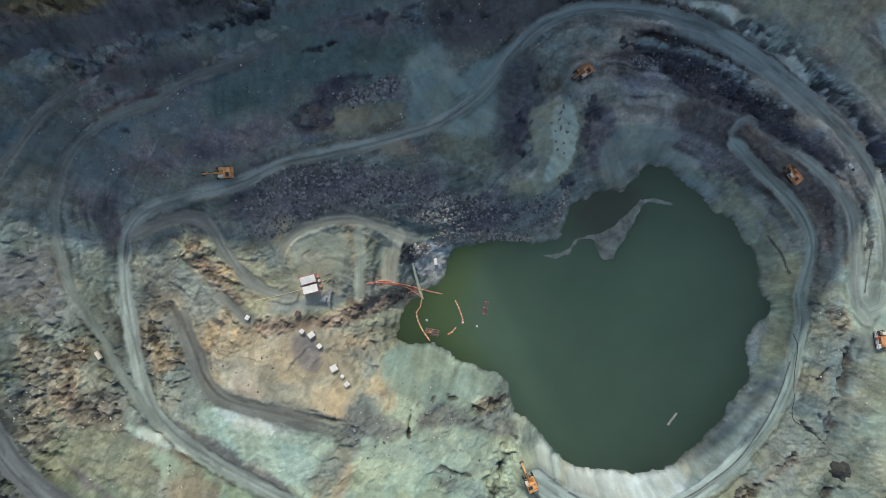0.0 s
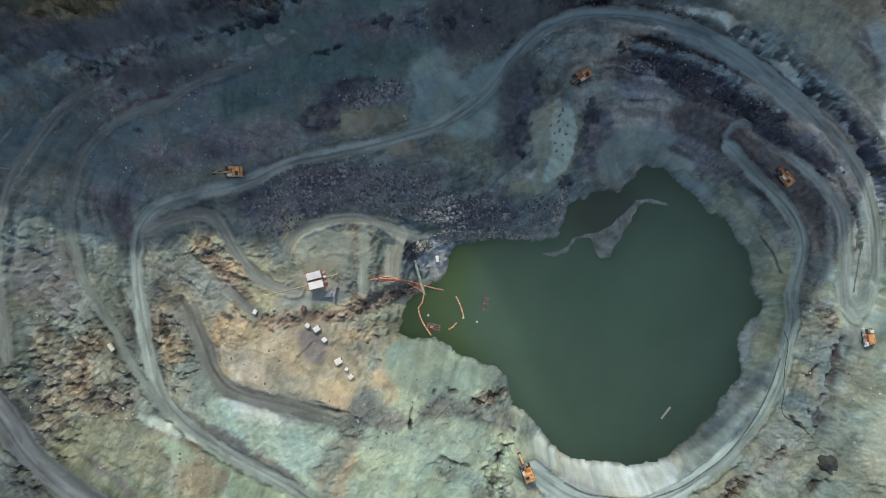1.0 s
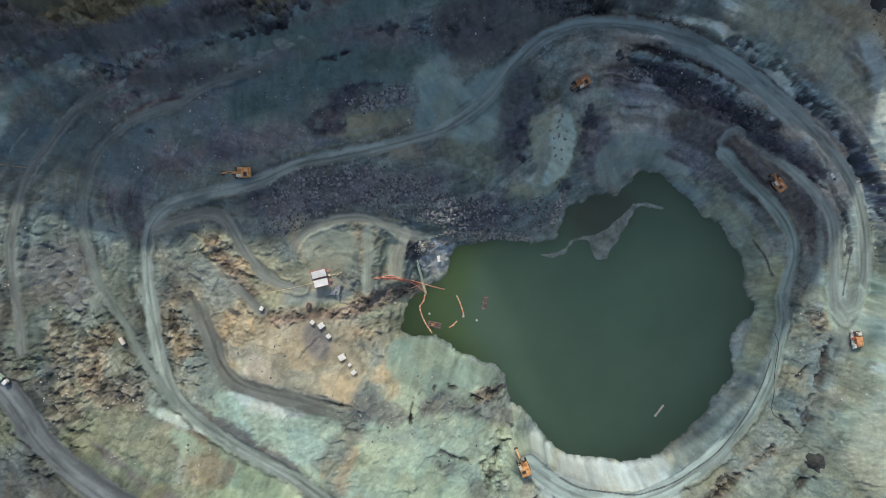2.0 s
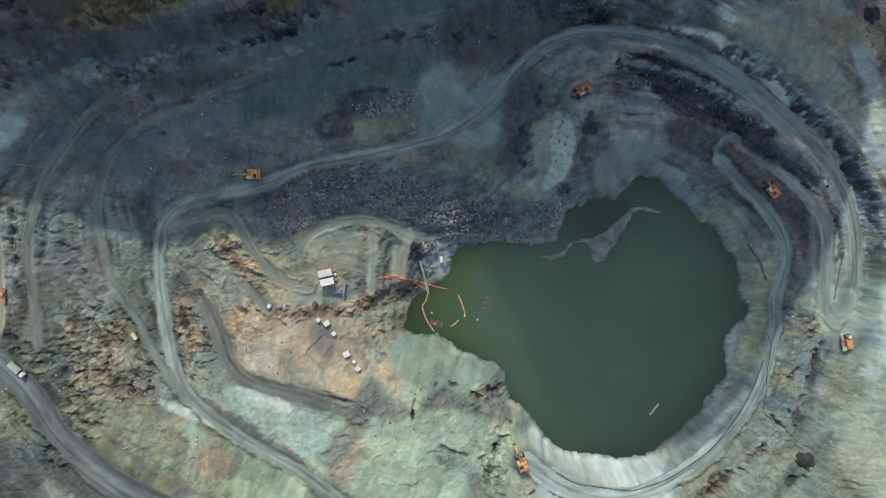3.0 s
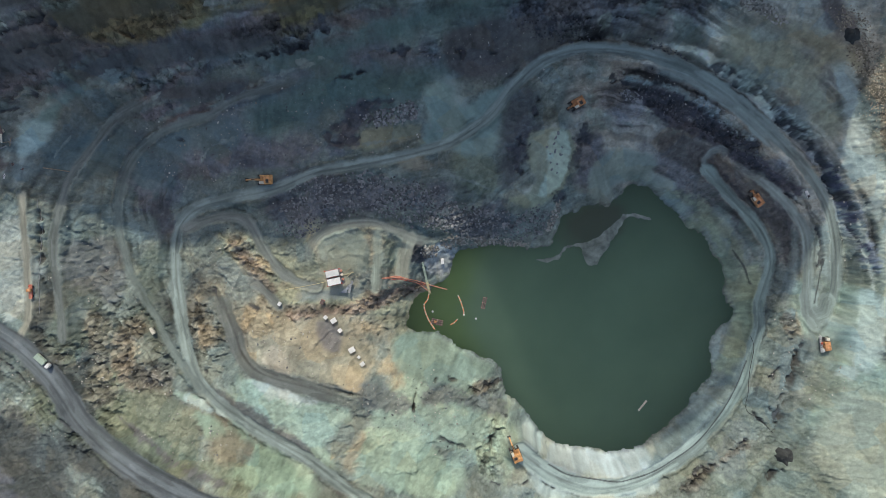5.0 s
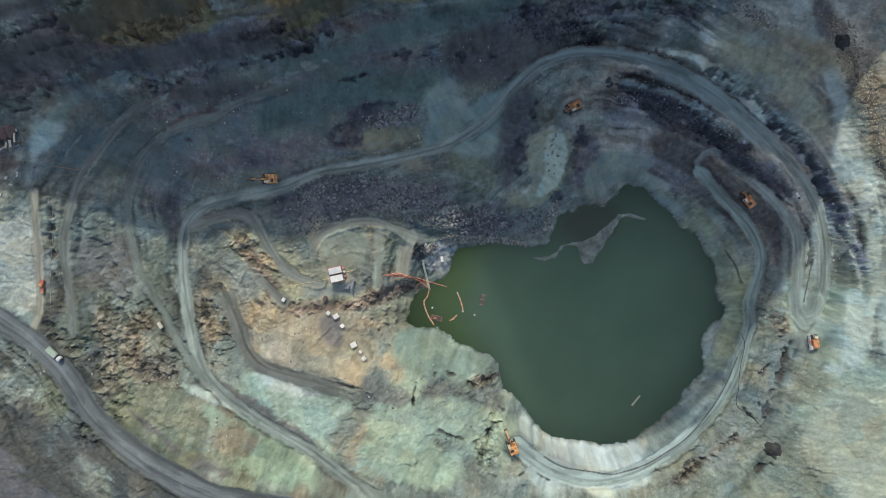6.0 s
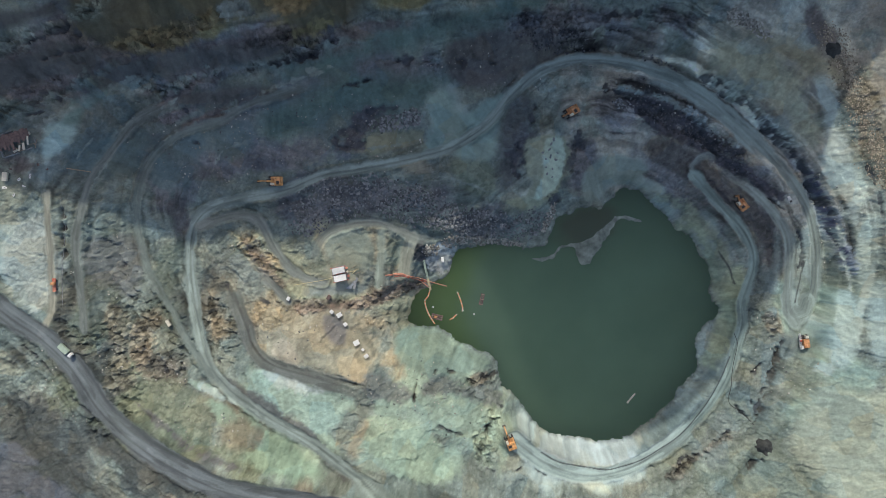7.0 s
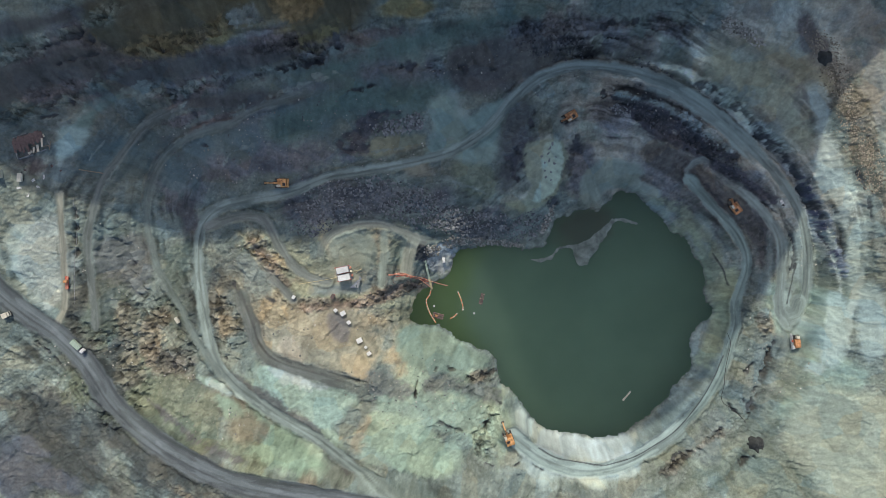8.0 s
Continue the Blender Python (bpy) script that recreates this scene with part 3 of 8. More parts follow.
PATCHES.append(("grey_slope", (0.346, 0.352, 0.267), 7, 0.3, [(126.0, 101.3), (149.3, 97.2), (167.7, 85.4), (178.9, 68.2), (182.4, 55.9), (176.6, 53.6), (165.5, 63.4), (148.5, 77.7), (132.5, 89.7)]))
PATCHES.append(("rusty_rim", (0.319, 0.287, 0.199), 8, 0.3, [(140.9, 106.6), (166.0, 102.2), (183.5, 92.6), (186.1, 82.6), (177.0, 85.3), (168.1, 80.5), (164.8, 90.2)]))
PATCHES.append(("blue_crag", (0.28, 0.305, 0.36), 1.5, 0.5, [(185.8, 31.1), (190.1, 27.1), (197.1, 13.1), (202.9, 0.4), (203.8, -7.3), (198.2, -1.1), (194.3, 10.4), (190.0, 20.8)]))
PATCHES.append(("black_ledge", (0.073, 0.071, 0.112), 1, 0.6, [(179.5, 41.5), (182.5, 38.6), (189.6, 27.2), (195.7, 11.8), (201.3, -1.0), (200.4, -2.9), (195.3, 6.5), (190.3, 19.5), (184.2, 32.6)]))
PATCHES.append(("chalk_slope", (0.422, 0.457, 0.42), 2.5, 0.2, [(176.8, 83.4), (181.9, 85.6), (186.9, 75.4), (186.6, 64.4), (192.4, 51.8), (197.0, 35.6), (201.2, 13.2), (194.4, 25.7), (187.8, 38.4), (183.4, 47.2), (183.0, 58.3), (180.8, 70.6)]))
PATCHES.append(("tan_slope", (0.321, 0.285, 0.219), 3, 0.4, [(-85.1, -36.6), (-78.4, -32.2), (-65.5, -30.1), (-52.9, -34.0), (-40.0, -40.5), (-32.2, -49.9), (-31.0, -59.7), (-32.6, -66.3), (-42.3, -64.5), (-57.4, -61.1), (-72.7, -58.3), (-83.9, -53.8), (-87.9, -45.5)]))
PATCHES.append(("cream_slope", (0.474, 0.393, 0.306), 2, 0.2, [(-79.5, -53.3), (-73.6, -48.8), (-68.2, -53.0), (-66.3, -58.7), (-75.4, -56.7)]))
PATCHES.append(("tan_block", (0.393, 0.322, 0.227), 1.2, 0.3, [(-46.3, -56.6), (-37.4, -57.2), (-33.3, -60.1), (-33.1, -66.4), (-41.0, -64.6), (-46.4, -60.9)]))
PATCHES.append(("tan_block", (0.403, 0.322, 0.227), 1.5, 0.8, [(-112.0, -37.5), (-105.0, -37.8), (-98.1, -42.1), (-96.3, -46.5), (-102.4, -49.5), (-109.0, -48.5), (-110.9, -43.7)]))
PATCHES.append(("tan_block", (0.356, 0.274, 0.179), 2, 0.7, [(-88.3, -30.5), (-77.9, -34.1), (-74.4, -39.9), (-80.8, -43.9), (-87.5, -40.4)]))
PATCHES.append(("grey_mud", (0.177, 0.179, 0.167), 2, 0.5, [(-32.7, -64.7), (-20.7, -66.4), (-10.3, -74.0), (-17.7, -78.3), (-27.6, -75.0), (-32.5, -70.7)]))
PATCHES.append(("mint_slope", (0.321, 0.402, 0.342), 1.8, 0.3, [(-88.0, -64.4), (-81.6, -63.2), (-67.4, -67.5), (-52.1, -70.1), (-40.9, -73.1), (-36.7, -79.4), (-38.6, -87.0), (-46.4, -90.9), (-56.2, -88.5), (-66.6, -82.3), (-76.9, -76.2), (-85.4, -71.0)]))
PATCHES.append(("mint_edge", (0.453, 0.494, 0.485), 1.2, 0.2, [(-83.0, -63.3), (-72.6, -64.8), (-59.7, -68.3), (-52.1, -70.6), (-55.8, -72.4), (-67.1, -70.3), (-77.4, -67.3)]))
PATCHES.append(("pale_slope", (0.337, 0.402, 0.306), 2.5, 0.3, [(-32.1, -84.6), (-20.0, -83.7), (-7.3, -88.8), (5.8, -101.4), (11.0, -112.1), (-11.5, -110.8), (-28.9, -100.5), (-37.6, -97.5), (-35.4, -89.6)]))
PATCHES.append(("tan_edge", (0.356, 0.297, 0.212), 1.5, 0.3, [(-34.9, -85.0), (-30.8, -85.3), (-31.7, -92.2), (-36.3, -99.1), (-40.0, -97.4)]))
PATCHES.append(("grey_gully", (0.183, 0.197, 0.173), 3, 0.5, [(-40.6, -79.9), (-32.4, -81.5), (-36.1, -89.5), (-42.3, -99.0), (-48.3, -90.8), (-44.0, -85.8)]))
PATCHES.append(("olive_slope", (0.215, 0.216, 0.155), 3, 0.5, [(-134.6, -68.7), (-119.6, -69.9), (-106.4, -76.6), (-103.7, -86.6), (-106.0, -95.3), (-119.2, -87.8), (-131.4, -79.0)]))
PATCHES.append(("mint_streak", (0.296, 0.356, 0.264), 2, 0.2, [(-106.4, -76.6), (-95.5, -80.9), (-90.8, -85.6), (-97.7, -87.8), (-103.1, -83.4)]))
PATCHES.append(("ochre_streak", (0.28, 0.244, 0.173), 6, 0.3, [(-95.5, -85.5), (-85.1, -84.7), (-80.6, -91.3), (-89.0, -97.3), (-96.9, -93.2)]))
PATCHES.append(("sage_slope", (0.231, 0.297, 0.219), 3, 0.3, [(-91.7, -81.4), (-73.7, -90.5), (-58.1, -100.3), (-49.7, -108.5), (-72.6, -107.1), (-88.3, -101.4), (-80.2, -93.3)]))
PATCHES.append(("tan_crag", (0.25, 0.203, 0.149), 2, 1, [(-158.4, -34.8), (-148.9, -38.8), (-147.3, -56.8), (-144.2, -61.5), (-147.9, -63.5), (-154.5, -49.3)]))
PATCHES.append(("tan_crag", (0.28, 0.216, 0.155), 2, 1, [(-145.0, -44.7), (-138.7, -46.3), (-135.6, -56.9), (-139.4, -63.9), (-144.0, -56.9)]))
PATCHES.append(("tan_crag", (0.222, 0.191, 0.138), 2.5, 1, [(-153.2, -58.8), (-141.5, -66.3), (-142.0, -76.5), (-151.8, -70.5)]))
PATCHES.append(("rust_crag", (0.154, 0.135, 0.117), 2, 1, [(-133.5, -57.0), (-122.2, -57.4), (-119.2, -66.6), (-127.3, -67.6), (-132.8, -64.3)]))
PATCHES.append(("grey_crag", (0.165, 0.173, 0.155), 2.5, 1, [(-158.6, -12.4), (-148.8, -13.6), (-144.7, -30.1), (-149.9, -35.0), (-157.3, -25.0)]))
PATCHES.append(("sage_flat", (0.225, 0.281, 0.234), 2.5, 0.2, [(-19.7, -46.0), (-3.5, -44.6), (7.7, -51.7), (27.3, -59.8), (27.2, -64.7), (7.8, -68.0), (-8.1, -64.8), (-18.9, -57.7)]))
PATCHES.append(("grey_mud", (0.149, 0.156, 0.149), 2.5, 0.6, [(-2.8, -67.3), (13.2, -69.7), (33.0, -75.8), (34.1, -82.7), (18.7, -79.8), (5.3, -75.1), (-5.2, -74.4)]))
PATCHES.append(("sage_flat", (0.259, 0.33, 0.281), 2.5, 0.3, [(-7.7, -76.7), (8.0, -78.9), (26.8, -83.8), (24.1, -93.3), (8.2, -94.4), (-4.8, -87.4)]))
PATCHES.append(("white_bank", (0.417, 0.472, 0.496), 1.2, 0.1, [(60.5, -97.5), (76.0, -100.5), (85.9, -101.8), (105.9, -98.2), (103.7, -104.5), (91.3, -109.0), (75.0, -108.9), (61.3, -105.8), (51.7, -100.7)]))
PATCHES.append(("white_bank", (0.446, 0.505, 0.531), 1.2, 0.1, [(83.7, -102.6), (105.5, -98.9), (103.4, -104.5), (91.5, -108.7), (80.6, -108.7)]))
PATCHES.append(("grey_bank", (0.182, 0.23, 0.241), 2, 0.3, [(107.9, -97.4), (127.8, -81.8), (142.4, -64.9), (149.5, -42.7), (156.2, -46.4), (151.5, -63.7), (140.4, -80.4), (124.4, -95.6), (105.2, -107.3)]))
PATCHES.append(("road_spill", (0.38, 0.452, 0.463), 2.5, 0.1, [(42.1, -94.4), (50.5, -102.8), (64.1, -108.6), (88.8, -112.4), (108.0, -109.5), (101.8, -116.9), (61.5, -116.7), (47.8, -110.1)]))
PATCHES.append(("mint_flat", (0.356, 0.379, 0.306), 6, 0.2, [(185.8, -63.2), (206.0, -64.1), (223.8, -71.1), (228.9, -116.2), (203.6, -119.1), (182.3, -98.2)]))
PATCHES.append(("white_flat", (0.38, 0.452, 0.43), 3, 0.2, [(195.0, -24.0), (203.2, -16.6), (205.0, -38.7), (200.3, -53.2), (191.2, -48.8)]))
PATCHES.append(("white_flat", (0.363, 0.432, 0.41), 3, 0.2, [(209.2, -10.1), (218.7, -14.8), (221.5, -37.3), (215.6, -49.2), (209.9, -38.3)]))
PATCHES.append(("brown_debris", (0.177, 0.145, 0.117), 1.5, 0.9, [(118.6, -113.7), (128.4, -105.3), (143.3, -95.8), (150.2, -91.8), (151.4, -94.3), (140.0, -102.0), (129.2, -110.1), (121.6, -115.3)]))
PATCHES.append(("brown_debris", (0.222, 0.179, 0.138), 1.5, 0.9, [(165.5, -30.9), (168.7, -29.2), (175.7, -33.2), (173.6, -41.0), (167.8, -38.8)]))
# dark teal ground colour added in place of a small water inlet
PATCHES.append(("inlet_mud", (0.056, 0.071, 0.074), 1, 0.1, [(-9.6, -4.8), (-6.4, -5.4), (-3.6, -12.1), (-5.2, -16.6), (-7.3, -16.0)]))
PATCHES.append(("pale_heap", (0.365, 0.383, 0.351), 2, 0.4, [(-196.2, 2.0), (-184.3, 6.5), (-178.9, -5.5), (-174.5, -16.4), (-183.9, -35.8), (-190.2, -35.6), (-201.4, -19.8)]))
PATCHES.append(("grey_slope", (0.171, 0.185, 0.161), 4, 0.5, [(-166.5, -4.9), (-159.6, -4.8), (-157.4, -19.9), (-158.4, -34.8), (-161.5, -43.9), (-164.5, -34.3)]))
PATCHES.append(("red_gully", (0.208, 0.13, 0.108), 1.5, 0.9, [(-70.7, -32.1), (-55.7, -31.0), (-45.6, -30.6), (-35.5, -27.5), (-22.7, -23.6), (-9.5, -20.0), (-7.3, -24.0), (-20.0, -29.7), (-35.4, -33.1), (-45.3, -34.6), (-60.2, -36.0), (-70.6, -35.7)]))
PATCHES.append(("red_gully", (0.195, 0.13, 0.112), 1.5, 0.9, [(-98.3, 0.1), (-93.2, -1.0), (-86.5, -8.6), (-79.3, -16.4), (-73.7, -24.0), (-76.1, -26.6), (-83.9, -18.9), (-93.1, -8.8)]))
PATCHES.append(("mud_pan", (0.171, 0.161, 0.167), 2, 0.2, [(-55.6, -37.5), (-49.0, -37.6), (-44.9, -43.7), (-44.7, -50.1), (-50.2, -49.2), (-54.5, -43.7)]))
PATCHES.append(("camp_flat", (0.257, 0.266, 0.241), 2, 0.15, [(-66.1, -23.9), (-55.9, -22.4), (-43.0, -20.9), (-35.6, -23.3), (-45.7, -27.7), (-58.2, -28.9), (-67.1, -27.7)]))
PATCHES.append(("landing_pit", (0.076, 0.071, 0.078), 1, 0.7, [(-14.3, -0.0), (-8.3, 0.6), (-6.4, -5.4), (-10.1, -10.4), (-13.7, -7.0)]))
PATCHES.append(("pale_landing", (0.338, 0.347, 0.36), 1.5, 0.6, [(-2.9, -2.0), (6.5, -0.9), (8.4, -5.4), (5.5, -13.2), (-1.3, -16.1), (-4.7, -10.4)]))
PATCHES.append(("rock_knoll", (0.236, 0.244, 0.212), 4, 0.5, [(-110.1, -11.8), (-101.2, -6.4), (-91.7, -12.6), (-83.8, -24.1), (-88.5, -29.2), (-98.1, -24.4), (-106.7, -19.6)]))
PATCHES.append(("camp_pad", (0.288, 0.289, 0.227), 2, 0.15, [(-54.6, -0.2), (-35.5, 2.8), (-33.0, -10.4), (-42.9, -18.3), (-48.3, -10.5), (-53.4, -10.6)]))
PATCHES.append(("streaked_slope", (0.177, 0.179, 0.173), 3, 0.4, [(-166.6, -3.6), (-147.3, -2.2), (-144.3, -20.0), (-149.2, -30.0), (-158.3, -24.9), (-165.0, -19.7)]))
# dark strips along the roads: the shade on the cut faces as colour
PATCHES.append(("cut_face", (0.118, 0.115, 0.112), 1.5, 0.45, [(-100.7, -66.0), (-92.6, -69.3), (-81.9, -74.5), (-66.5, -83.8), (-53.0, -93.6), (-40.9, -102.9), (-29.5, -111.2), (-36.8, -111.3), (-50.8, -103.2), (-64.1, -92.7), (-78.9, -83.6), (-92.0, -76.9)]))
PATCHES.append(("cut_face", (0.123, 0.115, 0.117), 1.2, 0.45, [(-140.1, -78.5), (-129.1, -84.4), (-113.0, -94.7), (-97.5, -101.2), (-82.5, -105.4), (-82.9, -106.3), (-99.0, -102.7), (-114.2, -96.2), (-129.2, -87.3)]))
PATCHES.append(("grey_bank", (0.268, 0.299, 0.222), 3, 0.3, [(120.4, 11.6), (133.9, 2.8), (143.8, -16.6), (149.1, -33.6), (152.1, -24.0), (148.5, -7.5), (139.7, 7.1), (126.9, 17.5)]))
PATCHES.append(("grey_bank", (0.319, 0.352, 0.251), 3, 0.3, [(143.7, -45.3), (148.3, -29.5), (150.0, -16.0), (154.8, -7.1), (157.4, -21.0), (155.5, -35.5), (150.2, -49.8), (143.7, -59.4), (139.2, -57.4)]))
OUTCROPS = [(-118, -54.2, 12.7, 7.6, -20), (-150.5, -80.9, 10.1, 15.2, -30), (-167.1, 76.5, 22.8, 6.1, 20), (-72, 87.4, 22.8, 4, 12), (-164.6, -53, 15.2, 7.6, -30), (-142.4, -44.4, 17.7, 20.2, 0), (-127.7, -59.9, 12.7, 8.9, 0), (-88.1, -8.9, 12.7, 7.6, -40), (-71.4, -36.1, 20.2, 7.6, 0), (-106.6, -44.4, 8.9, 15.2, 0), (-155.2, -14.8, 11.4, 15.2, 0), (26.5, -71.4, 10.1, 6.3, 0), (28.8, -95, 7.6, 15.2, -20), (-102.3, 80.6, 55.7, 5.6, 14), (4.2, 87.6, 20.2, 4.6, 8), (54.8, 101.1, 22.8, 6.6, 0), (-129.2, 68.8, 20.2, 4.6, 14),]
# dark strokes paint the shade inside cuts; some mark dark clumps
STROKES = {}
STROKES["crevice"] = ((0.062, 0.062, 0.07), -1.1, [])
STROKES["crevice"][2].append((0.9, [(-157.6, -16.2), (-154.5, -15.4), (-151.5, -15.0)]))
STROKES["crevice"][2].append((0.8, [(-148.3, -30.1), (-146.0, -33.0), (-144.7, -36.2)]))
STROKES["crevice"][2].append((0.9, [(-142.6, -48.6), (-141.2, -51.7), (-139.5, -55.1)]))
STROKES["crevice"][2].append((0.7, [(-147.3, -42.4), (-145.3, -42.8), (-142.7, -42.2)]))
STROKES["crevice"][2].append((0.8, [(-132.1, -57.5), (-130.5, -60.7), (-127.9, -65.0)]))
STROKES["crevice"][2].append((0.6, [(-144.8, -69.8), (-144.5, -66.4), (-143.0, -63.6)]))
STROKES["crevice"][2].append((0.5, [(-122.0, -88.0), (-119.8, -87.4), (-118.1, -86.9)]))
STROKES["crevice"][2].append((0.6, [(-149.2, -54.3), (-147.1, -58.0), (-145.7, -62.0)]))
STROKES["crevice"][2].append((0.5, [(-138.7, -31.3), (-138.8, -36.1), (-139.0, -41.2)]))
STROKES["crevice"][2].append((0.6, [(-126.6, -58.4), (-123.6, -59.9), (-121.0, -61.6)]))
STROKES["crevice"][2].append((0.4, [(-112.5, -84.4), (-113.1, -87.9), (-113.7, -90.9)]))
STROKES["crevice"][2].append((0.7, [(-109.9, -21.0), (-105.8, -22.7), (-102.4, -27.3)]))
STROKES["crevice"][2].append((0.6, [(-109.2, -54.7), (-106.3, -57.9), (-103.6, -60.6)]))
STROKES["crevice"][2].append((0.6, [(-100.4, -54.2), (-97.0, -56.6), (-95.1, -59.6)]))
STROKES["crevice"][2].append((0.5, [(-91.2, -26.7), (-86.0, -30.5), (-78.3, -33.0)]))
STROKES["crevice"][2].append((0.5, [(-111.6, -59.5), (-107.1, -66.6), (-101.6, -70.0)]))
STROKES["crevice"][2].append((0.8, [(-4.9, -65.3), (1.1, -64.3), (7.8, -63.2)]))
STROKES["crevice"][2].append((0.9, [(25.9, -70.1), (30.3, -68.6), (33.2, -67.0)]))
STROKES["crevice"][2].append((0.5, [(27.1, -79.1), (32.7, -81.4), (35.5, -83.5)]))
STROKES["crevice"][2].append((0.6, [(-2.3, -86.4), (5.6, -90.8), (16.1, -95.1)]))
STROKES["crevice"][2].append((0.5, [(20.1, -93.2), (24.1, -91.2), (29.6, -91.5)]))
STROKES["crevice"][2].append((0.5, [(-10.6, -67.1), (-9.9, -70.6), (-9.4, -78.0)]))
STROKES["crevice"][2].append((0.5, [(47.9, -106.9), (52.1, -111.1), (57.6, -114.5)]))
STROKES["crevice"][2].append((0.5, [(21.4, -108.3), (26.7, -109.0), (31.8, -111.4)]))
STROKES["crevice"][2].append((0.6, [(35.5, -114.0), (40.9, -111.3), (45.1, -109.5)]))
STROKES["crevice"][2].append((1.2, [(119.5, -113.3), (123.4, -109.0), (129.5, -104.3)]))
STROKES["crevice"][2].append((0.8, [(140.2, -97.7), (145.7, -94.2), (151.2, -90.7)]))
STROKES["crevice"][2].append((1.0, [(162.1, -87.1), (164.6, -79.2), (167.8, -68.5)]))
STROKES["crevice"][2].append((0.8, [(159.4, -66.1), (163.5, -60.1), (166.2, -56.6)]))
STROKES["crevice"][2].append((0.8, [(157.3, -74.8), (159.7, -76.7), (162.8, -76.3)]))
STROKES["crevice"][2].append((0.8, [(158.8, -105.7), (161.9, -103.6), (165.2, -106.9)]))
STROKES["crevice"][2].append((0.7, [(161.1, -101.0), (165.3, -102.3), (167.5, -104.6)]))
STROKES["crevice"][2].append((0.8, [(170.6, -57.5), (174.4, -49.5), (175.4, -42.2)]))
STROKES["crevice"][2].append((0.5, [(150.3, -37.0), (152.3, -37.1), (154.6, -40.1)]))
STROKES["crevice"][2].append((0.6, [(151.6, -73.1), (155.5, -79.7), (161.5, -84.4)]))
STROKES["crevice"][2].append((0.5, [(170.4, -81.9), (173.4, -83.9), (175.7, -85.5)]))
STROKES["crevice"][2].append((0.5, [(181.2, -54.8), (182.1, -55.8), (183.5, -57.5)]))
STROKES["crevice"][2].append((1.5, [(35.5, 98.9), (39.8, 96.7), (44.4, 93.5)]))
STROKES["crevice"][2].append((1.2, [(46.6, 97.2), (52.5, 97.1), (56.2, 99.1)]))
STROKES["crevice"][2].append((1.2, [(56.4, 108.8), (58.0, 103.6), (61.6, 100.6)]))
STROKES["crevice"][2].append((1.5, [(66.0, 103.7), (76.8, 108.5), (90.2, 111.8)]))
STROKES["crevice"][2].append((1.0, [(18.0, 97.2), (20.9, 94.8), (23.9, 92.7)]))
STROKES["crevice"][2].append((0.8, [(15.8, 89.5), (18.7, 87.8), (24.3, 86.3)]))
STROKES["crevice"][2].append((1.4, [(-88.4, 103.6), (-86.1, 100.2), (-82.7, 98.4)]))
STROKES["crevice"][2].append((0.7, [(-165.6, 92.6), (-164.7, 89.8), (-163.6, 88.0)]))
STROKES["crevice"][2].append((0.7, [(-55.9, 96.4), (-54.1, 94.0), (-52.8, 91.7)]))
STROKES["crevice"][2].append((0.8, [(-86.7, 76.5), (-76.1, 81.1), (-60.1, 86.3)]))
STROKES["crevice"][2].append((0.6, [(-182.1, 66.4), (-180.3, 63.6), (-179.3, 61.5)]))
STROKES["crevice"][2].append((0.5, [(-128.0, 61.9), (-123.3, 63.0), (-122.1, 61.2)]))
STROKES["crevice"][2].append((0.5, [(-27.6, 102.2), (-25.0, 100.3), (-22.4, 99.4)]))
STROKES["crevice"][2].append((0.8, [(154.7, 66.4), (160.7, 61.6), (166.7, 56.9)]))
STROKES["crevice"][2].append((0.7, [(168.9, 54.1), (176.1, 46.5), (181.4, 38.8)]))
STROKES["crevice"][2].append((0.6, [(139.4, 80.6), (148.9, 72.6), (158.4, 63.0)]))
STROKES["crevice"][2].append((0.6, [(123.5, 90.2), (135.0, 82.1), (146.0, 72.9)]))
STROKES["crevice"][2].append((1.1, [(102.9, 73.1), (116.8, 68.6), (133.9, 58.5)]))
STROKES["crevice"][2].append((0.8, [(118.4, 86.5), (128.5, 84.5), (137.9, 77.1)]))
STROKES["crevice"][2].append((0.6, [(160.0, 30.9), (169.1, 25.9), (176.3, 20.6)]))
STROKES["crevice"][2].append((0.5, [(178.9, 18.0), (183.8, 2.1), (182.4, -8.7)]))
STROKES["crevice"][2].append((0.5, [(186.4, 15.5), (189.2, 7.6), (190.8, -3.1)]))
STROKES["crevice"][2].append((0.46, [(177.3, -25.7), (179.5, -26.4), (181.6, -26.9)]))
STROKES["crevice"][2].append((0.6, [(184.2, -30.7), (185.3, -30.5), (186.9, -30.9)]))
STROKES["crevice"][2].append((0.6, [(187.5, -41.4), (188.1, -43.4), (188.8, -45.2)]))
STROKES["crevice"][2].append((0.61, [(188.0, -52.3), (189.3, -52.6), (190.9, -52.5)]))
STROKES["crevice"][2].append((0.58, [(192.2, -60.5), (193.1, -61.3), (193.9, -62.4)]))
STROKES["crevice"][2].append((0.49, [(177.1, -67.1), (179.1, -67.2), (180.9, -66.5)]))
STROKES["crevice"][2].append((0.47, [(183.2, -73.9), (184.7, -75.6), (185.9, -77.6)]))
STROKES["crevice"][2].append((0.38, [(195.1, -77.7), (195.8, -79.7), (197.3, -82.3)]))
STROKES["crevice"][2].append((0.54, [(200.9, -46.6), (201.3, -48.3), (202.0, -50.0)]))
STROKES["crevice"][2].append((0.53, [(191.9, -29.2), (192.4, -30.2), (192.0, -30.2)]))
STROKES["crevice"][2].append((0.61, [(196.5, -26.8), (198.1, -28.8), (199.0, -30.5)]))
STROKES["crevice"][2].append((0.64, [(197.9, -38.3), (200.5, -38.7), (202.3, -39.1)]))
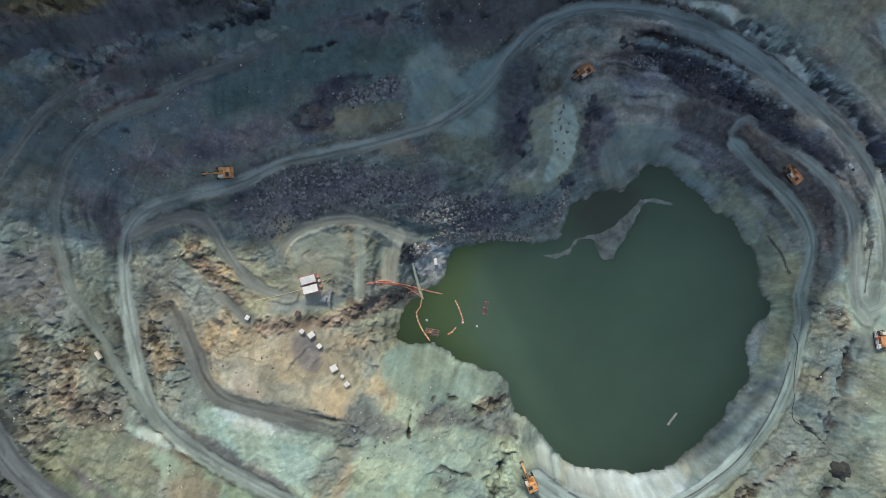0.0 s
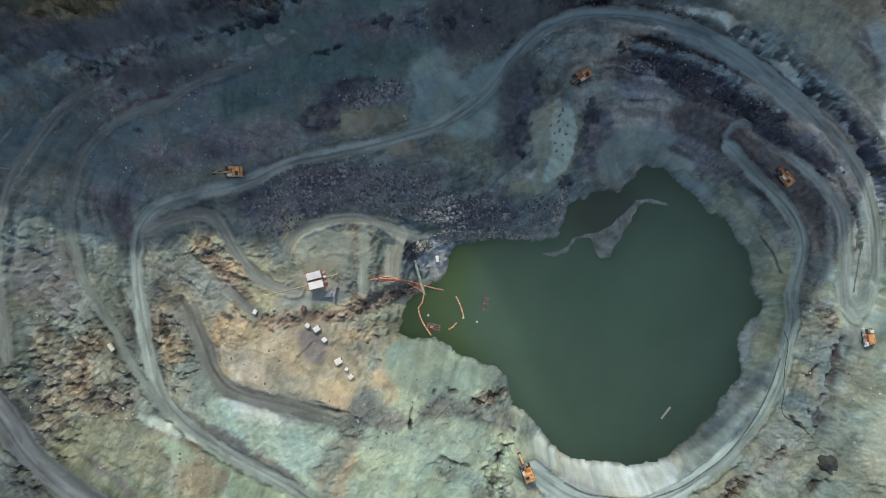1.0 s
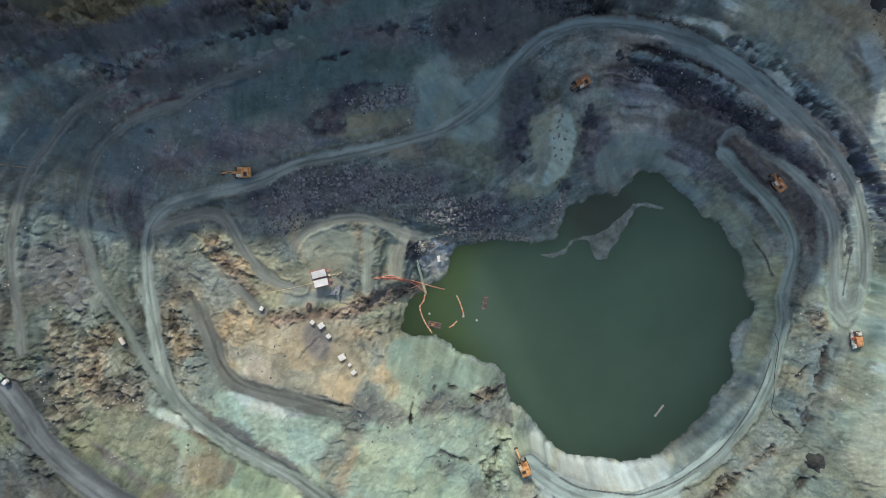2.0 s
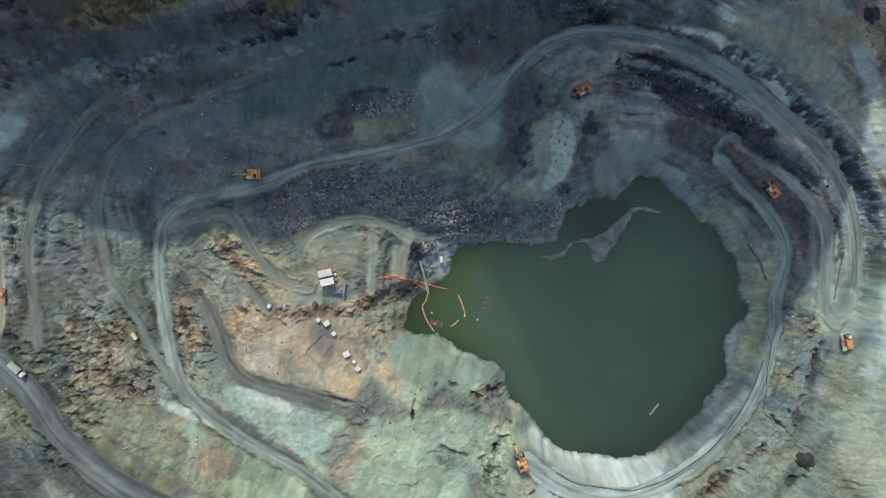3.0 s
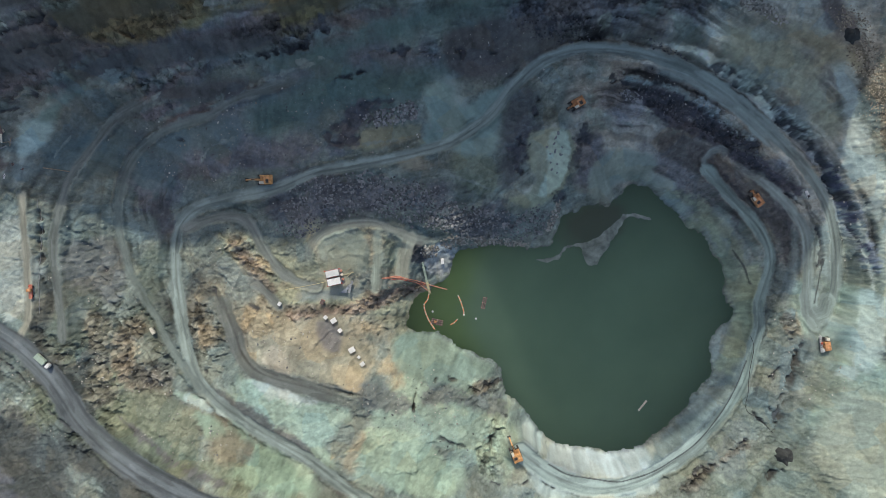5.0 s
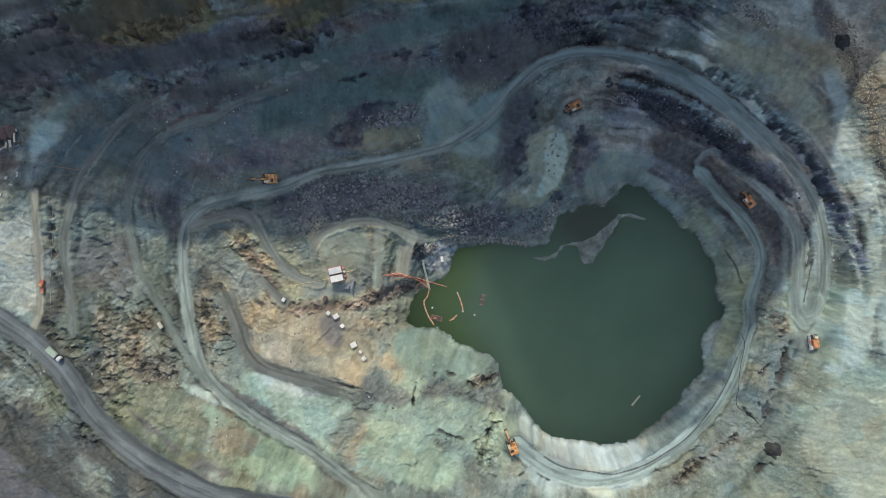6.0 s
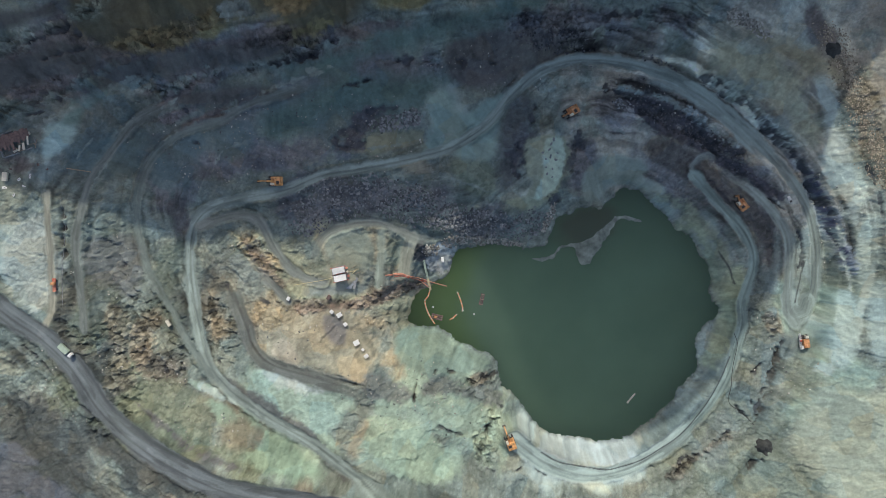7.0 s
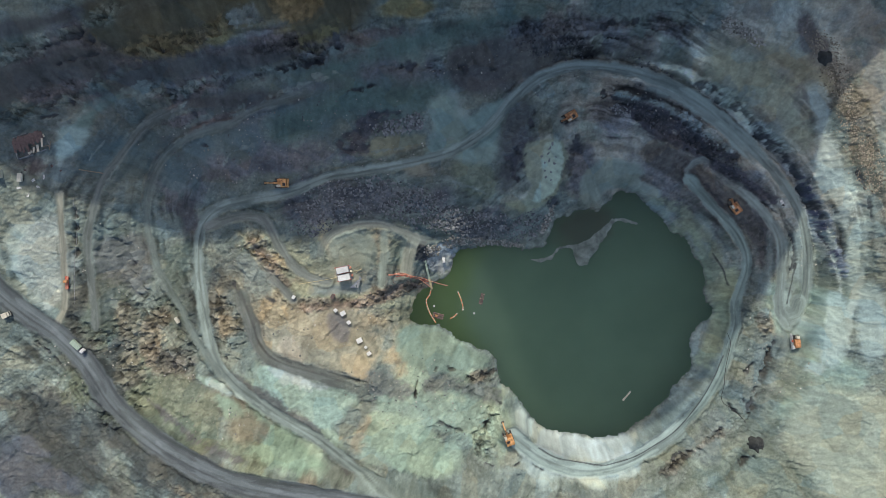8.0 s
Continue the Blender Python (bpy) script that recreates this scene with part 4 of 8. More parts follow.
STROKES["crevice"][2].append((0.6, [(180.5, -85.1), (181.6, -86.1), (182.3, -87.3)]))
STROKES["crevice"][2].append((0.65, [(187.2, -95.8), (189.0, -96.0), (191.6, -95.6)]))
STROKES["crevice"][2].append((0.44, [(171.3, -67.1), (172.2, -67.8), (173.0, -68.0)]))
STROKES["crevice"][2].append((0.36, [(173.9, -77.3), (175.9, -76.9), (177.3, -76.9)]))
STROKES["crevice"][2].append((0.45, [(-18.7, -90.4), (-16.6, -92.5), (-15.5, -94.7)]))
STROKES["crevice"][2].append((0.32, [(-10.6, -90.2), (-8.8, -90.5), (-6.3, -90.8)]))
STROKES["crevice"][2].append((0.33, [(-0.5, -104.9), (1.1, -105.6), (2.0, -106.6)]))
STROKES["crevice"][2].append((0.42, [(12.8, -100.3), (14.0, -102.4), (15.4, -104.9)]))
STROKES["crevice"][2].append((0.47, [(-20.8, -101.9), (-19.0, -103.5), (-17.4, -104.5)]))
STROKES["crevice"][2].append((0.51, [(-29.8, -90.9), (-28.4, -91.6), (-26.5, -92.8)]))
STROKES["crevice"][2].append((0.46, [(17.9, -109.4), (18.3, -110.6), (19.7, -112.0)]))
STROKES["crevice"][2].append((0.48, [(7.0, -84.7), (8.2, -85.1), (9.2, -86.1)]))
STROKES["crevice"][2].append((0.5, [(-13.7, -77.9), (-12.3, -79.3), (-10.6, -80.4)]))
STROKES["crevice"][2].append((0.33, [(-23.1, -75.6), (-22.0, -77.0), (-21.3, -77.7)]))
STROKES["crevice"][2].append((0.48, [(-30.7, -70.7), (-29.0, -70.9), (-27.0, -71.8)]))
STROKES["crevice"][2].append((0.48, [(1.3, -93.5), (2.8, -94.0), (4.8, -94.5)]))
STROKES["crevice"][2].append((0.47, [(23.3, -104.5), (24.4, -105.3), (25.1, -106.5)]))
STROKES["crevice"][2].append((0.34, [(-125.6, -81.6), (-125.2, -79.4), (-124.3, -77.3)]))
STROKES["crevice"][2].append((0.36, [(-115.8, -83.6), (-114.9, -83.0), (-113.9, -82.1)]))
STROKES["crevice"][2].append((0.32, [(-107.2, -93.2), (-106.5, -91.8), (-105.3, -89.9)]))
STROKES["crevice"][2].append((0.33, [(-99.1, -100.5), (-98.2, -100.1), (-96.0, -99.2)]))
STROKES["crevice"][2].append((0.48, [(-84.6, -99.8), (-84.6, -97.7), (-83.9, -96.1)]))
STROKES["crevice"][2].append((0.47, [(-73.0, -102.9), (-71.4, -101.7), (-69.5, -101.1)]))
STROKES["crevice"][2].append((0.35, [(-65.9, -98.0), (-65.5, -96.4), (-64.4, -94.4)]))
STROKES["crevice"][2].append((0.5, [(-77.6, -105.9), (-77.4, -104.6), (-76.2, -103.7)]))
STROKES["crevice"][2].append((0.52, [(-123.4, -74.7), (-121.0, -74.2), (-118.9, -73.1)]))
STROKES["crevice"][2].append((0.46, [(-60.4, -104.4), (-58.8, -104.3), (-57.8, -103.7)]))
STROKES["crevice"][2].append((0.36, [(-94.1, -95.4), (-93.4, -93.8), (-92.2, -93.2)]))
STROKES["crevice"][2].append((0.47, [(-57.7, -85.1), (-56.9, -84.2), (-55.3, -82.7)]))
STROKES["crevice"][2].append((0.5, [(-74.0, -77.6), (-71.5, -76.1), (-69.8, -74.4)]))
STROKES["crevice"][2].append((0.4, [(-173.5, -70.3), (-173.3, -68.4), (-172.3, -65.9)]))
STROKES["crevice"][2].append((0.63, [(-167.3, -83.4), (-165.9, -82.1), (-164.8, -81.3)]))
STROKES["crevice"][2].append((0.49, [(-177.8, -89.3), (-176.1, -87.0), (-175.3, -85.1)]))
STROKES["crevice"][2].append((0.6, [(-160.1, -93.3), (-159.5, -91.8), (-158.6, -90.0)]))
STROKES["crevice"][2].append((0.6, [(-171.0, -99.4), (-168.9, -98.9), (-166.3, -98.5)]))
STROKES["crevice"][2].append((0.43, [(-152.3, -100.9), (-151.4, -100.6), (-149.8, -100.2)]))
STROKES["crevice"][2].append((0.58, [(-183.3, -79.2), (-182.1, -77.3), (-180.5, -76.4)]))
STROKES["crevice"][2].append((0.37, [(-150.5, -88.0), (-149.4, -87.0), (-149.4, -85.4)]))
STROKES["crevice"][2].append((0.84, [(-90.8, 77.7), (-81.1, 81.3), (-70.3, 84.3), (-57.7, 86.6)]))
STROKES["crevice"][2].append((0.63, [(-180.9, 68), (-180.6, 65), (-179.6, 61.3)]))
STROKES["crevice"][2].append((0.56, [(-197.1, 51.6), (-191.3, 53.6), (-185, 55.5)]))
STROKES["crevice"][2].append((0.7, [(-151.9, 59.1), (-147.6, 61.2), (-143.1, 62.4)]))
STROKES["crevice"][2].append((0.56, [(-131.9, 70), (-130.5, 68.2), (-128.5, 65.3)]))
STROKES["crevice"][2].append((0.77, [(-132.5, 61.7), (-126.5, 61.7), (-121.7, 59.3)]))
STROKES["crevice"][2].append((0.56, [(-123.9, 48.5), (-121.3, 46.1), (-116.8, 44.1)]))
STROKES["crevice"][2].append((0.7, [(-187.1, 80), (-176, 84.2), (-162.6, 89.3)]))
STROKES["crevice"][2].append((0.56, [(-164.5, 95.7), (-162.7, 92.5), (-161.7, 89.5)]))
STROKES["crevice"][2].append((0.63, [(-54.3, 97.7), (-53.1, 94.6), (-51.8, 90.6)]))
STROKES["crevice"][2].append((0.63, [(-49.1, 70), (-43.7, 73.4), (-35.6, 76.4)]))
STROKES["crevice"][2].append((0.56, [(-184, 73.8), (-170.4, 79.1), (-154.7, 82.9)]))
STROKES["crevice"][2].append((0.49, [(-118.1, 93.1), (-116.1, 91.9), (-114.2, 89.1)]))
STROKES["crevice"][2].append((0.49, [(-135.3, 89.1), (-132.8, 87.2), (-130.5, 84.7)]))
STROKES["crevice"][2].append((0.63, [(198.5, 49.9), (204.3, 34.8), (209.1, 20.2)]))
STROKES["crevice"][2].append((0.98, [(152.1, 70), (159.5, 62.6), (167.5, 56.4)]))
STROKES["crevice"][2].append((0.84, [(167.5, 55.2), (177.5, 45.5), (185.4, 32.5), (192.1, 21.4)]))
STROKES["crevice"][2].append((0.63, [(189.5, 19.8), (195, 8.6), (200.5, -3.9)]))
STROKES["crevice"][2].append((0.42, [(-192.1, -53.2), (-182.7, -60.2), (-170, -75.4), (-155.8, -86.8)]))
STROKES["crevice"][2].append((0.42, [(-145.9, -88.9), (-123.2, -104.4), (-100.7, -114.1), (-76.5, -119)]))
STROKES["crevice"][2].append((1.3, [(-87.1, 79), (-75.4, 82.4), (-59.6, 86.6)]))
STROKES["crevice"][2].append((0.8, [(-53.6, 71.5), (-44.3, 74.1), (-34.6, 76.7)]))
STROKES["crevice"][2].append((2.0, [(78.5, 78.4), (94.4, 75), (107.4, 70.2), (121.2, 64.2), (135, 57), (147, 50)]))
STROKES["crevice"][2].append((2.2, [(94.9, 70.1), (113.7, 63.6), (130.1, 54.9), (140.9, 48.9)]))
STROKES["crevice"][2].append((1.5, [(122, 58.8), (135.6, 50.4), (149.3, 39.3), (164.7, 28.4)]))
STROKES["crevice"][2].append((0.8, [(128.8, 40.7), (136.3, 33.9), (145.6, 25)]))
STROKES["crevice"][2].append((1.0, [(153.7, 67), (162.1, 58.4), (170.6, 52.5), (178.5, 45)]))
STROKES["crevice"][2].append((0.6, [(176, 47), (182.7, 34.3), (187.3, 26)]))
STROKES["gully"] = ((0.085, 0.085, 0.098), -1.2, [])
STROKES["gully"][2].append((2.6, [(67.9, 58.2), (65.7, 45.8), (61.7, 30.5), (56.8, 22.5)]))
STROKES["gully"][2].append((3.5, [(36.9, 48.1), (34.7, 36.2)]))
STROKES["gully"][2].append((2, [(41.3, 69.4), (42.8, 61.4)]))
STROKES["gully"][2].append((1.1, [(-39.1, 55.5), (-46.5, 53), (-52.1, 46.9), (-44.7, 44.1), (-37.6, 47.5)]))
STROKES["gully"][2].append((0.9, [(-41.6, 56.7), (-33.4, 62.4), (-22.5, 64.5)]))
STROKES["gully"][2].append((2.4, [(40.6, 96.1), (52.8, 99.4), (57.4, 103.7)]))
STROKES["gully"][2].append((1.6, [(6.7, 86.1), (9.2, 86.8)]))
STROKES["gully"][2].append((1.2, [(-22.5, 85), (-15.7, 86.6)]))
STROKES["gully"][2].append((1.5, [(-53.3, 97.3), (-50.1, 91.2)]))
STROKES["gully"][2].append((1.3, [(-161.2, 91.9), (-160, 85.7)]))
STROKES["gully"][2].append((1.2, [(-180.1, 66.1), (-177.9, 61)]))
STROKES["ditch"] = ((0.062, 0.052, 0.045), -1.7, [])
STROKES["ditch"][2].append((1.0, [(32.4, -86.9), (28.1, -90.9), (25.7, -97.6), (23.6, -104.1), (26.9, -107.7), (30.4, -110)]))
STROKES["ditch"][2].append((0.8, [(-5.9, -67), (4.9, -64.7), (14.2, -65.7)]))
STROKES["ditch"][2].append((0.6, [(-8.6, -68.1), (-10.1, -76.5)]))
STROKES["ditch"][2].append((1.3, [(21, -70.8), (31.7, -67.6)]))
STROKES["ditch"][2].append((1.1, [(174.7, -46.1), (170.6, -62.6), (166.7, -78.6), (162.6, -88.5)]))
STROKES["ditch"][2].append((1.3, [(118.5, -115.1), (130, -107.7), (139.2, -101.7)]))
STROKES["ditch"][2].append((1.0, [(159.3, -110.1), (165.1, -103.4)]))
STROKES["ditch"][2].append((0.8, [(-176.9, 16.3), (-176.6, -0.2), (-175.4, -20.8)]))
STROKES["ditch"][2].append((0.7, [(-82.1, -56.3), (-73.7, -60), (-59, -62.6), (-41.8, -66.6), (-30.9, -68.7)]))
STROKES["ditch"][2].append((0.9, [(-94.6, -46.4), (-84.6, -56.7), (-80.6, -59.7)]))
STROKES["hose"] = ((0.05, 0.05, 0.055), 0.1, [])
STROKES["hose"][2].append((0.45, [(54.5, -102.4), (63.6, -107.5), (74.3, -109.5), (87.9, -111.7), (95.5, -110.4), (105.4, -107.3), (114.9, -101.9), (128.3, -92), (141.9, -73.5), (151.6, -53.5)]))
STROKES["hose"][2].append((0.4, [(184.9, -2.8), (183.3, -14.8), (182.2, -24.1)]))
STROKES["hose"][2].append((0.5, [(144.5, 0.2), (150, -7.8), (152.6, -15.8)]))
STROKES["dust"] = ((0.27, 0.298, 0.275), 0.3, [])
STROKES["dust"][2].append((0.8, [(-156.9, 36.4), (-153.9, 45.4), (-149.2, 52.5), (-145.7, 54.4), (-140.7, 55.8)]))
STROKES["dust"][2].append((0.6, [(-139.4, 57.0), (-132.9, 60.8), (-126.4, 64.5)]))
STROKES["dust"][2].append((1.4, [(-135.9, 42.6), (-128.1, 47.7), (-121.5, 51.5), (-109.7, 54.1), (-103.2, 56.7)]))
STROKES["dust"][2].append((0.7, [(-106.0, 59.2), (-95.4, 61.6), (-85.0, 68.9), (-69.9, 71.5)]))
STROKES["dust"][2].append((0.6, [(5.4, 32.0), (13.3, 29.7), (23.8, 26.1), (33.1, 22.0)]))
STROKES["dust"][2].append((0.7, [(-110.0, 6.3), (-102.3, 9.1), (-92.2, 9.8), (-82.9, 8.2)]))
STROKES["dust"][2].append((0.8, [(-109.1, 34.3), (-105.2, 41.4), (-95.9, 45.0), (-84.6, 46.0)]))
STROKES["dust"][2].append((0.7, [(-110.6, 31.8), (-116.0, 24.1), (-118.4, 15.2)]))
STROKES["dust"][2].append((0.6, [(32.2, 18.7), (24.6, 14.6), (17.0, 9.1)]))
STROKES["dust"][2].append((0.5, [(-35.3, 44.5), (-22.8, 46.7), (-10.3, 49.2), (4.9, 53.4)]))
STROKES["dust"][2].append((0.56, [(-165, 20.1), (-157, 35.9), (-149.7, 51.7), (-139, 57.7)]))
STROKES["dust"][2].append((0.84, [(-121.5, 72.2), (-115.9, 74.6), (-108.8, 78.2)]))
STROKES["dust"][2].append((0.7, [(-51.8, 81.3), (-62.8, 77.1), (-87.5, 68.6)]))
STROKES["dust"][2].append((1.26, [(-183.5, 50.3), (-172.4, 57.7), (-157.6, 65), (-142.1, 71.9)]))
STROKES["dust"][2].append((0.63, [(-127.5, 49.7), (-113.2, 54.6), (-94.8, 61.1)]))
STROKES["dust"][2].append((0.49, [(-172.5, 28.7), (-170.2, 35.6), (-164.3, 44.1)]))
STROKES["dust"][2].append((0.6, [(-152.4, 47.9), (-144.7, 54.5), (-130.9, 60.8)]))
STROKES["dust"][2].append((1.2, [(-132.2, 66.6), (-118.7, 73.4), (-107.7, 77)]))
STROKES["dust"][2].append((1.8, [(-105.2, 59.2), (-95.2, 62.5)]))
STROKES["dust"][2].append((1.3, [(-63.7, 79), (-53.8, 81.3)]))
STROKES["dust"][2].append((1.5, [(102.7, 76.8), (120.3, 68.9), (134.2, 61.6), (146.6, 53.3)]))
STROKES["dust"][2].append((0.9, [(65.5, 80), (79.8, 77.7)]))
STROKES["dust"][2].append((0.9, [(81.5, 60.4), (91.6, 57.4)]))
STROKES["dust"][2].append((2.6, [(136.2, 87.9), (150.1, 76.2), (164.1, 63.9), (176, 51.4)]))
STROKES["dust"][2].append((1.6, [(-163.4, 62.5), (-152.3, 65), (-132.5, 70.1)]))
STROKES["dust"][2].append((1.0, [(6.5, 1.4), (20.1, 0.7), (42.6, 0.1)]))
STROKES["dust"][2].append((1.1, [(104, 30.9), (116.3, 22.4), (129.7, 11.5), (140.5, -4.1)]))
STROKES["dust"][2].append((0.5, [(146.9, 37.2), (162.5, 23.2)]))
STROKES["dust"][2].append((1.6, [(67.8, 101.4), (79.2, 103.1)]))
STROKES["dust"][2].append((2.4, [(-5.3, 72.2), (-10.1, 60.1), (-5, 54.3)]))
STROKES["snow"] = ((0.44, 0.48, 0.44), 0.2, [])
STROKES["snow"][2].append((0.91, [(183.6, 47.7), (190.1, 32.5), (197, 18.8)]))
STROKES["snow"][2].append((0.7, [(195.2, 8.6), (199.7, -2.6), (203.2, -16.6)]))
STROKES["snow"][2].append((0.63, [(-117.5, -68.3), (-101.9, -75), (-94.5, -77.9)]))
STROKES["snow"][2].append((1.2, [(-116.9, -67.8), (-105.3, -74.2), (-90, -80)]))
STROKES["snow"][2].append((1.6, [(-86.4, -65), (-73.7, -68.1), (-61.2, -72.5)]))
STROKES["snow"][2].append((1.2, [(192.7, 22.1), (198.1, 1.7), (199.4, -7.3)]))
STROKES["snow"][2].append((1.5, [(182.7, 57.8), (189.6, 39.4), (194.6, 26.9)]))
PLACES = {"excavator_w": (-80.3, 27.5), "excavator_n": (60.9, 65.7), "excavator_e": (149.9, 25.7), "excavator_s": (38.1, -95.8), "drill": (184.3, -42.9), "shed": (-48.4, -16.6), "hut_a": (-51.7, -35.3), "hut_b": (-47.9, -36.7), "hut_c": (-44.8, -41.2), "hut_d": (-38.9, -49.9), "hut_e": (-33.7, -56.0), "hut_f": (-35.6, -53.1), "hut_g": (-53.5, -28.3), "hut_h": (-72.8, -29.3), "truck": (-170.8, -54.6), "dumper": (-204.4, -40.6), "orange": (-178.8, -24.7), "wreck": (-195.4, 41.0), "roof": (-209.6, 26.1), "box_w": (-200.3, 24.7), "trailer": (-129.6, -42.6), "van": (2.1, -8.8), "heap_se": (167.2, -96.8), "heap_ne": (182.1, 98.3)}
STEEL_SPOT, POLES = (-42.5, -21.5), [(-45.1, -15.2), (-40.0, -12.5)]
PIPE_A = [(-26.4, -17.05), (-23.51, -16.73), (-19.17, -16.2), (-13.41, -17.73), (-8.36, -19.25), (-5.48, -20.26), (-0.68, -21.67), (4.86, -22.96)]
PIPE_B = [(-25.92, -17.3), (-17.49, -16.94), (-13.18, -18.46), (-9.34, -20.21), (-3.85, -24.4)]
GANGWAY = [(-7.74, -9.36), (-3.62, -25.13)]
BOOM_W = [(-4.15, -25.59), (-4.67, -28.27), (-6.41, -30.68), (-5.73, -34.35), (-3.84, -38.53), (-1.69, -41.74), (-0.74, -43.22)]
BOOM_E = [(10.48, -26.06), (11.9, -29.01), (12.84, -31.71), (13.54, -34.17), (13.27, -36.12)]
BOOM_S = [(10.32, -37.78), (8.83, -39.47), (6.61, -40.65)]
RAFTS = [(0.29, -39.33), (23.38, -29.19), (104.18, -78.93), (-2.07, -34.16), (19.61, -37.2), (13.52, -35.39)]
CABLE = [(-70.91, -22.95), (-59.32, -20.66), (-51.59, -18.7)]
BOULDERS = [(50.37, 43.04), (52.06, 47.69), (52.9, 44.63), (54.33, 38.77), (55.77, 43.15), (50.98, 39.21), (52.51, 50.25), (53.74, 52.58), (56.2, 46.49), (48.75, 46.08), (54.94, 34.94), (51.82, 36.16)]
HOSE = [(153.67, -41.52), (155.47, -47.38), (153.15, -58.14), (151.9, -68.9), (151.37, -76.97), (157.67, -81.17), (163.24, -87)]
BERM_LINE = [(-177.42, 16.1), (-176.17, 2.81), (-176.52, -10.6), (-175.39, -34.79)]
LOG = [(-175.21, 29.81), (-165.06, 28.61)]
PICKUP = [(174.36, 27.91), (-198.21, 23.37)]
SCRAP = [(-198.88, 28.33), (-194.88, 23.76), (-190.42, 25.51), (-187.06, 30.91), (-193, 20.67), (-201.42, 19.81), (-183.09, 28.96), (-197.17, 16.55)]
TIMBER_SPOT = [(-19.99, -23.17), (-13.27, -22.23)]
RIDGE_E = [(179.14, 107.64), (187.95, 92.15), (196.11, 71.24), (202.68, 54.14), (208.21, 36.92)]
RUBBLE = [(-34.9, 23.9, 38.1, 8.1, -3), (-55.1, 14.2, 19.1, 6.1, 0), (-9.6, 17, 23.2, 8.8, -8), (6.1, 12.2, 18.3, 7.3, 0), (22.2, 10, 16, 7.5, 0), (43.7, 10.4, 12, 8, 20), (-65.3, 5.6, 10.2, 4.1, 0)]
HEAP = [(88.3, 71.5, 5.7, 2.6, -15), (-23.6, 57.3, 12.5, 3.5, 10), (-15, 60.4, 4.5, 4, 0)]
SHORE_ROCKS = [(16, 1.7, 10.8, 2.4, -3), (33.8, 1.2, 10.9, 1.9, -3), (6.5, 0.3, 5.4, 2.7, 0), (-4.1, -3.9, 4.3, 3.2, 0), (56.3, 14.7, 2.2, 8.1, -20)]
ROW_NE = [(137.5, 111.4, 6.1, 3.3, -20), (146.9, 106.5, 7.2, 2.8, -30)]
DARK_ROCKS = [(88.3, 71.5, 6.2, 2.8, -15), (113.7, 63.4, 23.3, 4.2, -27), (146.1, 46.2, 20.9, 3.6, -45), (50.2, 97.8, 19.6, 5.4, 0), (103.3, 91.2, 15.3, 2.6, -25)]
SCREE = [(-67.4, -47.7, 29.6, 14.8, -5), (-141.8, -49.1, 22.3, 22.3, 0), (-17.6, -72.4, 29.9, 17.4, 0), (178.2, -51.4, 18.2, 23.4, 0), (-34.9, -34.4, 23.5, 10.4, 0), (-90.6, -11.5, 17.9, 15.3, -30), (-113.7, -81.2, 28.9, 14.4, -30), (7.8, -84.1, 22.9, 15.3, 0), (188.7, 17, 7.8, 28.6, 10), (-77, 44, 75.1, 25, 8), (29.1, 85.4, 39.9, 12.5, 0), (120, 74.4, 38.5, 15.4, -27), (-165.5, -67, 21.5, 21.5, 0), (-161.3, -14.7, 12.3, 24.7, 0)]
GUIDES = []
GUIDES.append([(190.9, -19.9), (191, -6.6), (188.4, 9.2), (183, 24.8), (172.1, 40.1), (157.1, 54.8), (139.2, 69.7), (119.9, 80.9), (101.1, 87.7), (82.8, 91.1), (64.8, 91.2), (52.1, 87.9), (42.2, 82.5), (31.1, 71.6), (21.4, 59), (5.2, 47.5), (-9.8, 42.1), (-32.3, 36.6), (-57.2, 31.3), (-74.6, 23.7), (-94.9, 18.9)])
GUIDES.append([(-53.9, 75.5), (-76.1, 68.3), (-95.1, 61.8), (-106.7, 54.9), (-124.8, 49.1), (-136.3, 40.6), (-143, 30.4), (-146.2, 17.9), (-146.4, 5.3), (-143.9, -7.3), (-140.9, -17.3), (-134.8, -27.3), (-128.3, -37.3), (-121.3, -49.6), (-112.5, -60.1), (-104.5, -68.6)])
GUIDES.append([(-181.8, 69.6), (-158.2, 76.4), (-134.1, 83.2), (-110.4, 88.1), (-83, 93.2), (-51.7, 99.2)])
GUIDES.append([(-195.1, 86), (-158.2, 96.6), (-131.6, 107.9), (-73.9, 114), (-25, 115.7), (27, 121.7), (67.3, 120.2)])
GUIDES.append([(131, 36.8), (139.6, 27.9), (149.6, 19), (158.2, 8.6), (163.2, -1.9), (163, -12.7), (159.9, -24.9), (157.3, -37.1), (154.6, -48), (150.9, -61.1), (143.3, -74.8), (132.7, -88.2), (119.8, -99.6), (105, -108.7), (90.1, -113.7), (73.9, -113.8), (57.7, -108.1), (46.9, -100.8), (40.4, -95.7)])
GUIDES.append([(-223.6, -13.7), (-208.3, -29.4), (-195.4, -39.8), (-182.2, -48.9), (-168.2, -61.9), (-153.7, -81.6), (-135.5, -94.7), (-114.8, -104.5), (-95.4, -111.7), (-73.9, -115.7), (-50.1, -118.6), (-15.9, -122.7), (23.7, -132.7)])
GUIDES.append([(-120.4, 64.6), (-130.9, 61.1), (-144.7, 54.8), (-152.8, 44.6), (-159.2, 34.5), (-164.6, 26.9), (-168.6, 12.1), (-171, -2.5), (-170.3, -14.7), (-167.4, -29.2), (-164.7, -45.8)])

